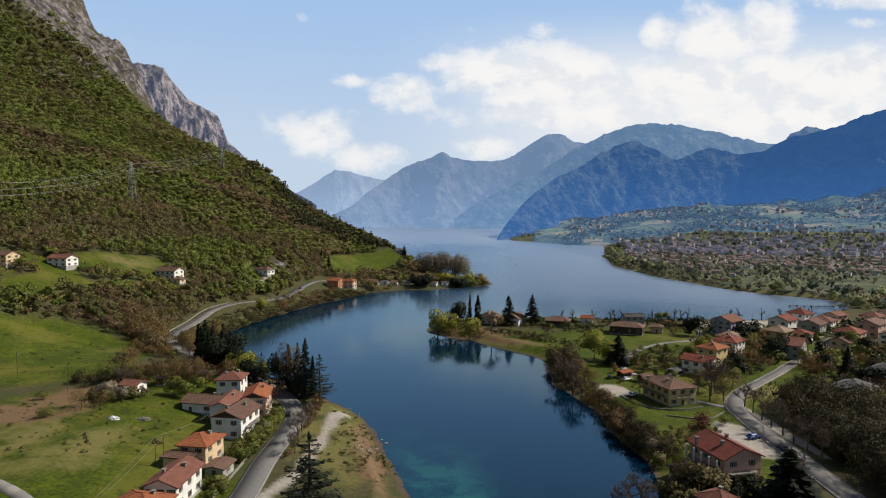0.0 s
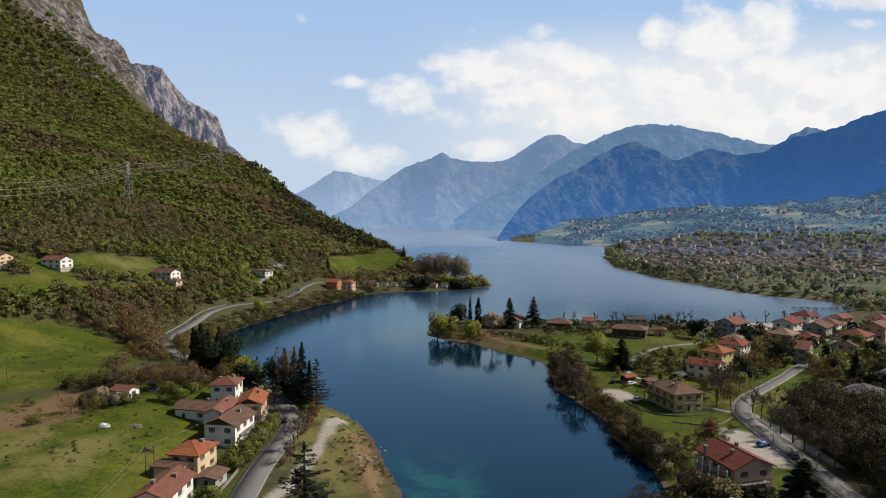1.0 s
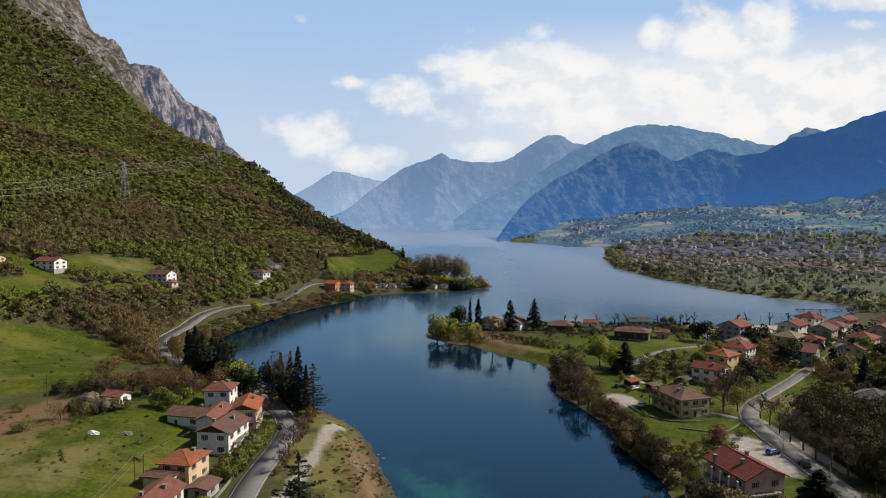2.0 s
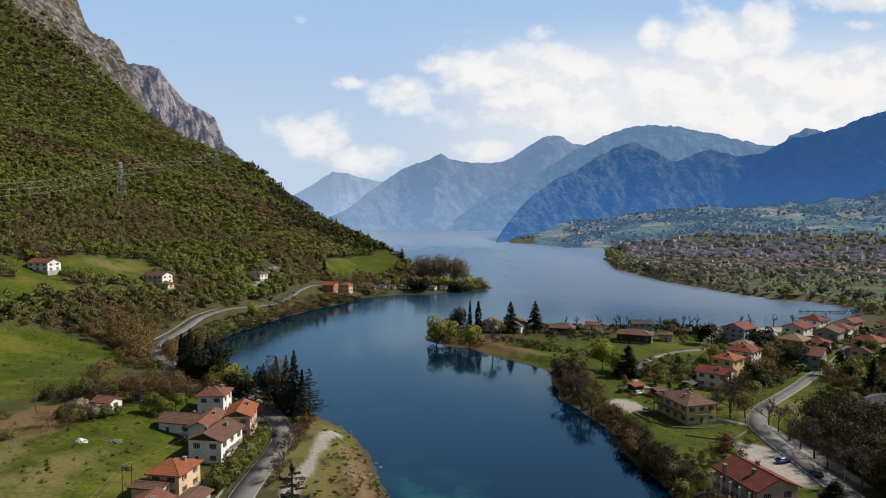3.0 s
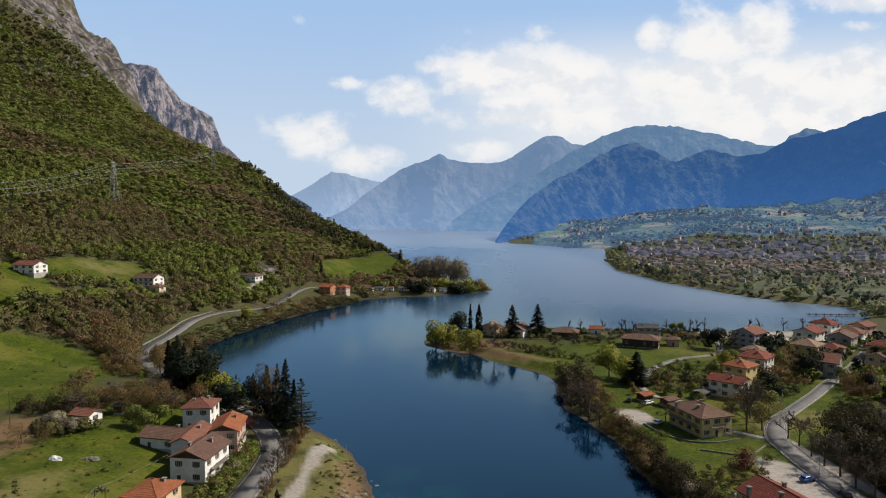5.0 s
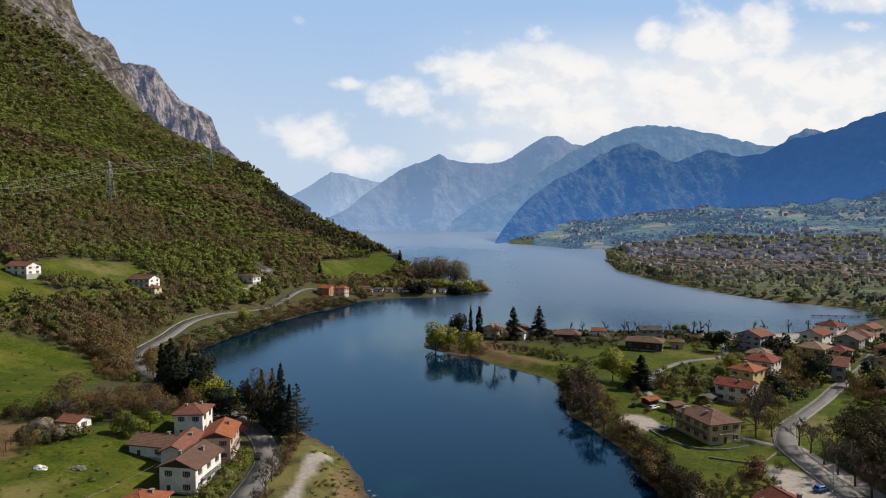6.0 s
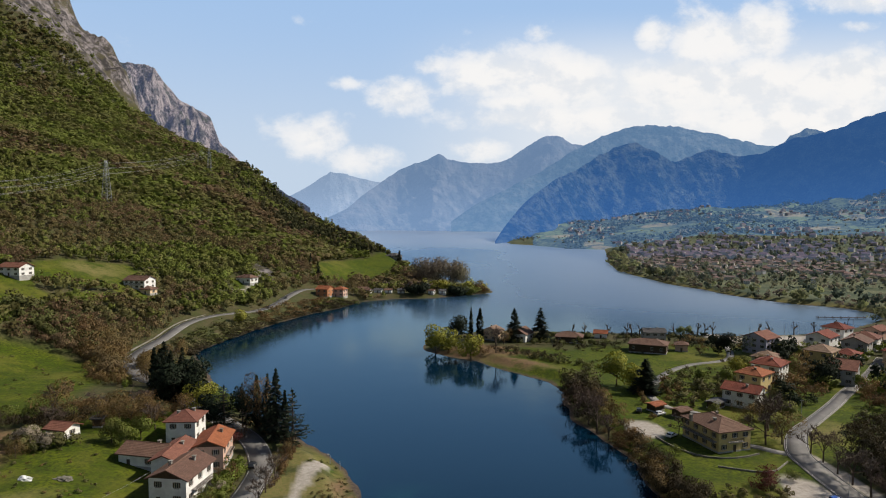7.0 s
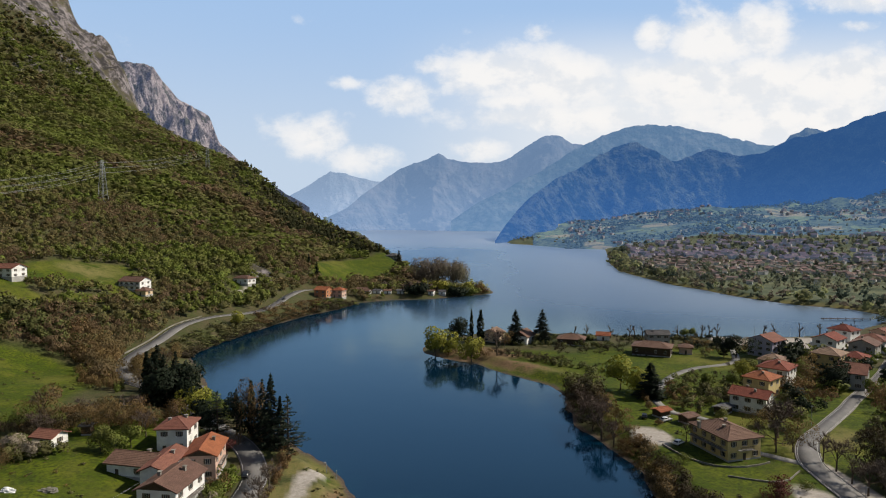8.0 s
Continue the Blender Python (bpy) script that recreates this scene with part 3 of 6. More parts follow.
CREST_CLIFF = [(-1322, 2200, 689), (-1150, 2200, 632), (-1077, 2200, 590), (-1011, 2200, 594), (-958, 2200, 579), (-933, 2200, 541), (-869, 2200, 464), (-777, 2200, 412), (-728, 2150, 323), (-632, 2100, 240), (-532, 2000, 182), (-447, 1900, 143), (-359, 1800, 101)]
CREST_FAR = [(-1180, 4300, 87), (-988, 4300, 220), (-851, 4300, 296), (-729, 4300, 376), (-638, 4300, 361), (-531, 4300, 327), (-380, 4300, 308), (-75, 4300, 278)]
CREST_MID = [(-682, 3500, 38), (-534, 3550, 110), (-441, 3700, 200), (-337, 3900, 293), (-211, 4000, 383), (-63, 4000, 439), (-6, 4000, 474), (54, 4000, 436), (184, 4000, 408), (382, 4000, 415), (537, 4050, 505), (661, 4050, 576), (751, 4050, 587), (851, 4050, 530), (1073, 4050, 509)]
CREST_NEAR = [(61, 3400, 49), (199, 3450, 146), (387, 3500, 240), (573, 3600, 333), (773, 3650, 456), (963, 3700, 542), (1060, 3700, 584), (1207, 3700, 601), (1386, 3700, 591), (1513, 3650, 556), (1668, 3600, 505), (1818, 3550, 468), (2073, 3500, 426)]
ridge("backdrop_east_mountain", CREST_EAST, EAST_SLOPE, 0.75, "dark wooded mountain with emitted blue haze above the lake", 330, 40, 440, 110, rugged=0.52)
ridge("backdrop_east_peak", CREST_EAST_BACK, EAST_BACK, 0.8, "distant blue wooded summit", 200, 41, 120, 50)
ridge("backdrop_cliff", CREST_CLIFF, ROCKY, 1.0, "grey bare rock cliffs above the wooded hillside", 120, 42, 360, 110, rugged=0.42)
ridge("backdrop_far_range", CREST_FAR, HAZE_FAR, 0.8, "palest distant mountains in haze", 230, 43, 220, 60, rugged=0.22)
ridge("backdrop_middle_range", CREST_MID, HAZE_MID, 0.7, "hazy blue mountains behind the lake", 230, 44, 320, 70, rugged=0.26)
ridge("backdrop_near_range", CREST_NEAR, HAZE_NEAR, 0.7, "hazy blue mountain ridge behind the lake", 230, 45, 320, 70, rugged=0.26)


# ---- more materials ----
ROAD_GREY = material("road_grey", (0.175, 0.168, 0.165), (0.125, 0.122, 0.120), 2.0, (0.21, 0.20, 0.195), 0.12, 0.9, 0.2)
ROAD_WORN = material("road_worn", (0.165, 0.158, 0.156), (0.115, 0.112, 0.110), 2.0, (0.205, 0.196, 0.188), 0.03, 0.9, 0.2)
PALE_ROAD = material("pale_road", (0.21, 0.20, 0.19), (0.15, 0.145, 0.14), 2.0, (0.26, 0.25, 0.235), 0.2, 0.9, 0.2)
SAND = material("sandy_gravel", (0.33, 0.29, 0.24), (0.22, 0.19, 0.15), 1.5, (0.25, 0.22, 0.15), 0.25)
LINE_PAINT = material("line_paint", (0.58, 0.57, 0.55), (0.34, 0.33, 0.32), 1.2)
KERB = material("kerb_stone", (0.33, 0.31, 0.29), (0.21, 0.20, 0.19), 1.2)
STUCCO = {k: material(k + "_stucco", c, tuple(v * 0.86 for v in c), 0.8, tuple(v * 0.78 for v in c), 0.35, 0.9, 0.15) for k, c in {
    "white": (0.86, 0.85, 0.82), "cream": (0.74, 0.56, 0.36), "yellow": (0.66, 0.52, 0.24), "pink": (0.62, 0.42, 0.33), "grey": (0.42, 0.41, 0.39), "ochre": (0.50, 0.22, 0.11), "lilac": (0.50, 0.47, 0.60)}.items()}
TILES = {k: material(k + "_tiles", c, tuple(v * 0.55 for v in c), 2.6, tuple(v * 0.62 for v in c), 0.5, 0.85, 0.8, 0.12, vary=0.25) for k, c in {
    "red": (0.255, 0.070, 0.045), "orange": (0.37, 0.125, 0.058), "brown": (0.20, 0.115, 0.085), "rust": (0.25, 0.105, 0.075), "tan": (0.33, 0.22, 0.155), "slate": (0.13, 0.125, 0.13)}.items()}
DARK_WOOD = material("dark_wood", (0.085, 0.055, 0.035), (0.045, 0.030, 0.020), 6.0, rough=0.7, stretch=(1, 1, 0.2))
GLASS = material("window_glass", (0.035, 0.042, 0.05), (0.020, 0.024, 0.03), 0.5, rough=0.08, bump=0.0, spec=0.6)
FRAME = material("window_frame_paint", (0.55, 0.50, 0.43), (0.45, 0.41, 0.36), 5.0)
SHUTTER = material("shutter_paint", (0.10, 0.075, 0.055), (0.06, 0.045, 0.035), 5.0)
METAL = material("grey_metal", (0.42, 0.43, 0.44), (0.30, 0.31, 0.32), 2.0, rough=0.5, metal=0.6)
PLASTER_WALL = material("garden_wall", (0.30, 0.28, 0.25), (0.19, 0.18, 0.16), 1.5, (0.16, 0.15, 0.12), 0.2)
TARP = material("white_tarp", (0.75, 0.76, 0.76), (0.6, 0.6, 0.6), 2.0)
BARK = material("bark", (0.12, 0.09, 0.065), (0.06, 0.045, 0.035), 5.0, stretch=(1, 1, 0.25))
TWIGS = material("bare_twigs", (0.150, 0.105, 0.080), (0.080, 0.056, 0.045), 1.0, (0.11, 0.09, 0.075), 0.03, vary=0.5, island=True, bump=0)


def leaves(name, light, dark, stain):
    return material(name, light, dark, 0.7, stain, 0.02, 0.75, 0, vary=0.3, island=True, translucent=0.25, spec=0.2)


LEAF_GREEN = leaves("leaf_green", (0.165, 0.200, 0.034), (0.090, 0.115, 0.020), (0.150, 0.150, 0.045))
LEAF_OLIVE = leaves("leaf_olive", (0.135, 0.145, 0.045), (0.080, 0.086, 0.028), (0.145, 0.118, 0.055))
LEAF_BROWN = leaves("leaf_brown", (0.215, 0.132, 0.058), (0.112, 0.070, 0.033), (0.165, 0.118, 0.044))
LEAF_FRESH = leaves("leaf_fresh", (0.290, 0.285, 0.040), (0.150, 0.155, 0.022), (0.240, 0.220, 0.040))


def wood_leaves(name, light, dark, stain, soft=0.36):
    return material(name, light, dark, 0.25, stain, 0.02, 0.8, 0, vary=0.09, island=True, translucent=soft, spec=0.1)


WOOD_GREEN = wood_leaves("wood_green", (0.168, 0.196, 0.042), (0.116, 0.140, 0.032), (0.158, 0.152, 0.056))
WOOD_OLIVE = wood_leaves("wood_olive", (0.170, 0.156, 0.062), (0.112, 0.108, 0.040), (0.160, 0.126, 0.058))
WOOD_BROWN = wood_leaves("wood_brown", (0.200, 0.136, 0.080), (0.140, 0.096, 0.058), (0.160, 0.124, 0.060))
WOOD_DARK = wood_leaves("wood_dark", (0.062, 0.066, 0.030), (0.038, 0.042, 0.020), (0.075, 0.068, 0.034))
# far leaf colours are paled and greyed, haze put into the base colour
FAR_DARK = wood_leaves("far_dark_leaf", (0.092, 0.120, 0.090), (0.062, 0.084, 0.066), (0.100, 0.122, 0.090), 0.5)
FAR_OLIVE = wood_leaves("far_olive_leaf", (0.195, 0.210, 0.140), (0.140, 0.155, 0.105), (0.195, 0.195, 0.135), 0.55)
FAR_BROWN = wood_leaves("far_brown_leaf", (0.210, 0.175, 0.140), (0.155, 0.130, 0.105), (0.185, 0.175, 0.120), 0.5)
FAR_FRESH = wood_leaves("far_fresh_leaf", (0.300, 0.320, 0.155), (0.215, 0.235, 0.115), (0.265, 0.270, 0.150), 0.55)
LEAF_DUSK = leaves("leaf_dusk", (0.066, 0.058, 0.028), (0.030, 0.027, 0.014), (0.060, 0.042, 0.024))
NEEDLES = leaves("dark_needles", (0.024, 0.036, 0.018), (0.010, 0.016, 0.009), (0.018, 0.026, 0.014))
LEAF_RED = leaves("leaf_red", (0.150, 0.040, 0.035), (0.075, 0.020, 0.018), (0.11, 0.035, 0.03))
BLOSSOM = leaves("blossom", (0.42, 0.36, 0.30), (0.20, 0.17, 0.12), (0.30, 0.25, 0.18))


def part(name, bm, mat, parent, label=""):
    """One mesh object under a thing or a part, from a bmesh or a ready mesh."""
    if isinstance(bm, bmesh.types.BMesh):
        me = bpy.data.meshes.new(name)
        bm.to_mesh(me)
        bm.free()
    else:
        me = bm
    if mat and not me.materials:
        me.materials.append(mat)
    ob = put(new(name, me), parent)
    return tagged(ob, label) if label else ob


def thing(name, label, category, m, group=""):
    ob = new(name)
    ob.matrix_world = m
    return tagged(ob, label, category, group)


def box(bm, x0, y0, z0, x1, y1, z1):
    v = [bm.verts.new(p) for p in ((x0, y0, z0), (x1, y0, z0), (x1, y1, z0), (x0, y1, z0), (x0, y0, z1), (x1, y0, z1), (x1, y1, z1), (x0, y1, z1))]
    for f in ((3, 2, 1, 0), (4, 5, 6, 7), (0, 1, 5, 4), (1, 2, 6, 5), (2, 3, 7, 6), (3, 0, 4, 7)):
        bm.faces.new([v[i] for i in f])


def slab(bm, pts, thick):
    """A flat plate: the outline on top, and the same lowered by its thickness."""
    top = [bm.verts.new(p) for p in pts]
    low = [bm.verts.new((p[0], p[1], p[2] - thick)) for p in pts]
    bm.faces.new(top)
    bm.faces.new(low[::-1])
    for i in range(len(pts)):
        j = (i + 1) % len(pts)
        bm.faces.new((top[j], top[i], low[i], low[j]))


def tube(verts, faces, a, b, ra, rb, sides=5):
    a, b = Vector(a), Vector(b)
    d = (b - a).normalized()
    u = d.orthogonal().normalized()
    w = d.cross(u)
    base = len(verts)
    for c, r in ((a, ra), (b, rb)):
        for k in range(sides):
            t = 2 * math.pi * k / sides
            verts.append(c + (u * math.cos(t) + w * math.sin(t)) * r)
    for k in range(sides):
        j = (k + 1) % sides
        faces.append((base + k, base + j, base + sides + j, base + sides + k))


# ---- roads ----
def ribbon(name, line, level, left, right, lift, mat, parent=None, step=(0, None)):
    d = np.gradient(line, axis=0)
    d /= np.linalg.norm(d, axis=1)[:, None]
    nrm = np.stack([d[:, 1], -d[:, 0]], 1)
    a, b = line + nrm * np.reshape(left, (-1, 1)), line + nrm * np.reshape(right, (-1, 1))
    v = np.concatenate([np.c_[a, level + lift], np.c_[b, level + lift], np.c_[b, level + lift - 0.3], np.c_[a, level + lift - 0.3]])
    k = len(line)
    i = np.arange(k - 1)
    f = np.concatenate([np.stack([i + p * k, i + 1 + p * k, i + 1 + q * k, i + q * k], 1) for p, q in ((0, 1), (1, 2), (3, 0))])[:, ::-1].copy()
    ob = new(name, mesh_of(name, v, f, mat))
    return put(ob, parent) if parent else ob


def build_road(name, index, mat, label, marked, kerbs=False):
    line, wide = ROADS[index]
    level = ROAD_Z[index]
    wide = wide * (1 - 0.30 * smooth01(line[:, 1], 222, 250)) if index == 1 else wide
    road = tagged(ribbon(name, line, level, -wide / 2, wide / 2, 0.14 if marked else 0.06, mat), label, "road", kind="structure")
    if marked:
        for s in (-1, 1):
            ribbon("edge_line", line, level, s * (wide / 2 - 0.35), s * (wide / 2 - 0.35) + 0.11, 0.152, LINE_PAINT, road)
    if kerbs:
        ribbon("kerb", line, level, wide / 2, wide / 2 + 0.24, 0.26, KERB, road)
        ribbon("kerb", line, level, -wide / 2 - 0.24, -wide / 2, 0.26, KERB, road)
    return road


build_road("road_west", 0, ROAD_WORN, "grey asphalt lakeside road with white edge lines", True)
build_road("road_east", 1, ROAD_GREY, "pale grey village road with a stone kerb", True, True)
build_road("road_lane", 2, PALE_ROAD, "narrow grey lane between gardens", False)
build_road("road_field", 3, PALE_ROAD, "pale farm track across the meadow", False)


# ---- trees ----
def quads(centres, size, rng, up=0.0, slim=1.0, shell=0.0):
    """Small leaf clumps: one turned card at each centre."""
    n = len(centres)
    a = rng.normal(size=(n, 3))
    a[:, 2] *= 1 - up
    a /= np.linalg.norm(a, axis=1)[:, None]
    out = centres - centres.mean(0) * (1, 1, 0.7)
    out /= np.linalg.norm(out, axis=1)[:, None] + 1e-9
    a = a - out * ((a * out).sum(1) * shell)[:, None]
    b = np.cross(a, rng.normal(size=(n, 3)) * (1 - shell) + out * shell * 2)
    b /= np.linalg.norm(b, axis=1)[:, None]
    s = (size * rng.uniform(0.6, 1.3, n))[:, None]
    out = centres - centres.mean(0) * (1, 1, 0.85)
    inward = (np.cross(a, b) * out).sum(1) < 0
    b[inward] *= -1
    b *= slim
    v = np.stack([centres - a * s - b * s * 0.6, centres + a * s * 0.3 - b * s * 0.9, centres + a * s + b * s * 0.5, centres - a * s * 0.4 + b * s * 0.8], 1)
    return v.reshape(-1, 3), np.arange(4 * n).reshape(-1, 4)


def round_normals(v, flat=0.3):
    """Normals that point out of the crown, so that it is lit as one round body."""
    q = v.reshape(-1, 4, 3)
    face = np.cross(q[:, 1] - q[:, 0], q[:, 2] - q[:, 0])
    face /= np.linalg.norm(face, axis=1)[:, None] + 1e-9
    out = q.mean(1) - v.mean(0) * (1, 1, 0.8)
    out /= np.linalg.norm(out, axis=1)[:, None] + 1e-9
    m = out * (1 - flat) + face * flat
    m /= np.linalg.norm(m, axis=1)[:, None] + 1e-9
    return np.repeat(m, 4, 0)


def leafy(name, v, f, mat):
    me = mesh_of(name, v, f, mat, True)
    me.normals_split_custom_set_from_vertices(round_normals(v))
    return me


def crown_points(rng, n, r, h0, h1, lobes=7, hollow=0.55):
    """Places for leaf clumps over several lobes, so that the outline is uneven and has gaps."""
    mid, half = (h0 + h1) / 2, (h1 - h0) / 2
    out = []
    lobe = [(rng.normal(size=3) * (0.42 * r, 0.42 * r, 0.42 * half) + (0, 0, mid), rng.uniform(0.42, 0.72)) for _ in range(lobes)]
    for k in range(n):
        c, s = lobe[k % lobes]
        d = rng.normal(size=3)
        d /= np.linalg.norm(d)
        out.append(c + d * rng.uniform(hollow, 1.0) ** 0.5 * s * np.array((r, r, half)))
    p = np.array(out)
    p[:, 2] = np.clip(p[:, 2], h0 * 0.7, None)
    return p


def limbs(rng, height, spread, levels=3, start=0.3, radius=0.25, lean=0.5):
    """A trunk that forks into limbs and twigs. Gives the wood and the twig tips."""
    verts, faces, tips = [], [], []

    def grow(a, d, length, r, level):
        b = a + d * length
        tube(verts, faces, a, b, r, r * 0.6, 5 if level < 2 else 3)
        if level == levels:
            tips.append(b)
            return
        for k in range(3 if level else 5):
            e = (d + Vector(rng.normal(size=3)) * lean * spread).normalized()
            e.z = abs(e.z) * 0.8 + 0.12
            grow(a + d * length * rng.uniform(0.55, 1.0), e.normalized(), length * rng.uniform(0.5, 0.75), r * 0.52, level + 1)

    grow(Vector((0, 0, 0)), Vector((rng.normal() * 0.04, rng.normal() * 0.04, 1)), height * (start + 0.12), radius, 0)
    return verts, faces, np.array(tips)


PROTO = {}
TREE_TEXT = {
    "spruce": ("tall dark green spruce with drooping boughs", "tree"), "cypress": ("slender upright dark green cypress", "tree"), "cedar": ("dark cedar with flat layered boughs", "tree"),
    "dark_pine": ("rounded dark green evergreen tree", "tree"), "willow": ("yellow-green willow in fresh spring leaf", "tree"), "green_tree": ("green leafy tree in spring", "tree"),
    "bare_tree": ("leafless brown tree with fine twigs", "tree"), "brown_tree": ("brownish tree with opening buds", "tree"), "green_bush": ("dense leafy green garden shrub", "bush"),
    "brown_bush": ("brown half-bare garden shrub", "bush"), "red_bush": ("dark red-leaved ornamental garden shrub", "bush"), "pollard": ("pollarded plane tree with knobbly bare branches", "tree"), "blossom_tree": ("small fruit tree in pale blossom", "tree")}


def grow_tree(kind, seed):
    """A tree 10 m high at the origin."""
    rng = np.random.default_rng(seed)
    root = new(kind)
    text = TREE_TEXT[kind]
    tagged(root, text[0], text[1], kind.replace("_", " ") + " group")
    wood = ([], [])
    if kind in ("spruce", "cedar"):
        tube(*wood, (0, 0, -0.4), (0, 0, 9.4), 0.26, 0.04, 6)
        v, f = [], []
        flat = kind == "cedar"
        tiers = 15 if flat else 24
        for i in range(tiers):
            t = i / (tiers - 1)
            z = (1.5 if flat else 0.9) + (7.9 if flat else 8.7) * t
            reach = 2.9 * (1 - t) ** (0.62 if flat else 0.8) + 0.22
            for k in range(int((8 if flat else 15) - (5 if flat else 7) * t)):
                a = rng.uniform(0, 2 * math.pi)
                L = reach * rng.uniform(0.55 if flat else 0.75, 1.15)
                drop, lift = (0.02 if flat else 0.42), (0.16 if flat else 0.10)
                out, side = np.array((math.cos(a), math.sin(a), 0)), np.array((-math.sin(a), math.cos(a), 0))
                tube(*wood, (0, 0, z), out * L * 0.85 + (0, 0, z - drop * L * 0.8 + lift * L * 0.7), 0.05, 0.015, 3)
                for q in range(40 if flat else 12):
                    w = 0.2 + 0.8 * rng.uniform(0, 1)
                    c = out * L * w + side * rng.normal() * 0.15 * L * (1.15 - 0.6 * w) + (0, 0, z - drop * L * w + lift * L * w * w + rng.normal() * 0.05)
                    e = 0.07 + 0.04 * (1 - t) if flat else 0.16 + 0.08 * (1 - t)
                    d = (out + side * rng.normal() * 0.6) * e * rng.uniform(0.9, 1.7)
                    o = np.cross(d, (rng.normal() * 0.3, rng.normal() * 0.3, 1)) * rng.uniform(0.5, 0.8)
                    dip = np.array((0, 0, e * rng.uniform(0.1, 0.7)))
                    b = len(v)
                    v += [c - d - o * 0.5, c - d * 0.2 + o, c + d - dip, c + d * 0.1 - o - dip * 0.6]
                    f.append((b, b + 1, b + 2, b + 3))
        for q in range(10):
            c = np.array((0, 0, 9.2 + 0.08 * q)) + rng.normal(size=3) * 0.05
            b = len(v)
            v += [c + (0.12, 0, -0.3), c + (0, 0.1, 0.1), c + (-0.12, 0, -0.3), c + (0, -0.1, -0.35)]
            f.append((b, b + 1, b + 2, b + 3))
        crown = mesh_of("crown", v, f, NEEDLES)
    elif kind == "cypress":
        tube(*wood, (0, 0, -0.4), (0, 0, 8.5), 0.18, 0.04, 6)
        z = rng.uniform(0.6, 9.9, 420)
        r = 0.85 * np.minimum(1, (10 - z) / 4.2) * np.minimum(1, z / 1.5) * rng.uniform(0.55, 1.05, 420)
        a = rng.uniform(0, 2 * math.pi, 420)
        crown = leafy("crown", *quads(np.stack([r * np.cos(a), r * np.sin(a), z], 1), 0.34, rng, 0.0), NEEDLES)
    elif kind in ("bare_tree", "pollard"):
        stump = kind == "pollard"
        v, f, tips = limbs(rng, 10, 0.75 if not stump else 1.0, 4 if not stump else 1, 0.24 if not stump else 0.42, 0.22 if not stump else 0.62, 0.62)
        wood = (v, f)
        if stump:
            tips = np.repeat(tips, 10, 0)
        far = np.repeat(tips, 6 if not stump else 1, 0) + rng.normal(size=(len(tips) * (6 if not stump else 1), 3)) * 0.5 + ((0, 0, 0) if stump else (0, 0, 0.45))
        near = np.repeat(tips, 6 if not stump else 1, 0)
        w = rng.normal(size=near.shape) * (0.032 if not stump else 0.24)
        tv = np.stack([near - w, near + w, far], 1).reshape(-1, 3)
        top = max(tv[:, 2].max(), 1)
        tv *= 10 / top
        wood = ([Vector(p) * (10 / top) for p in v], f)
        crown = mesh_of("crown", tv, np.arange(len(tv)).reshape(-1, 3), BARK if stump else TWIGS)
    else:
        bush = kind.endswith("bush")
        mat = {"dark_pine": NEEDLES, "willow": LEAF_FRESH, "green_tree": LEAF_GREEN, "brown_tree": LEAF_BROWN, "green_bush": LEAF_GREEN, "brown_bush": LEAF_BROWN, "red_bush": LEAF_RED, "blossom_tree": BLOSSOM}[kind]
        r = {"dark_pine": 4.4, "willow": 4.6, "green_tree": 4.2, "brown_tree": 4.4, "green_bush": 6.5, "brown_bush": 6.5, "red_bush": 6.5, "blossom_tree": 4.5}[kind]
        n = 2000 if kind.startswith("brown") else 1700
        v, f, tips = limbs(rng, 10, 0.8, 2, 0.3, 0.24, 0.6)
        wood = (v, f)
        pts = crown_points(rng, n, r, 0.6 if bush else 2.2, 10, 9)
        pts[:, 2] *= 10 / pts[:, 2].max()
        crown = leafy("crown", *quads(pts, 0.27, rng, 0.0, 0.26 if kind.startswith("brown") else 1.0), mat)
    part("trunk", mesh_of("trunk", wood[0], wood[1], BARK), BARK, root)
    part("crown", crown, None, root)
    return root


def plant(kind, x, y, h, wide=1.0):
    """Plants a tree of that height; three shapes of each kind take turns."""
    key = (kind, len(PLANTED) % 3)
    PLANTED.append((x, y))
    m = Matrix.LocRotScale((x, y, height_at(x, y) - 0.05), Euler((0, 0, (x * 7.3 + y * 3.1) % 6.28)), (h / 10 * wide, h / 10 * wide, h / 10))
    if key not in PROTO:
        PROTO[key] = grow_tree(kind, 100 + len(PROTO))
        PROTO[key].matrix_world = m
        return PROTO[key]
    ob = copy_thing(PROTO[key], Matrix.Identity(4))
    ob.matrix_basis = m
    return ob


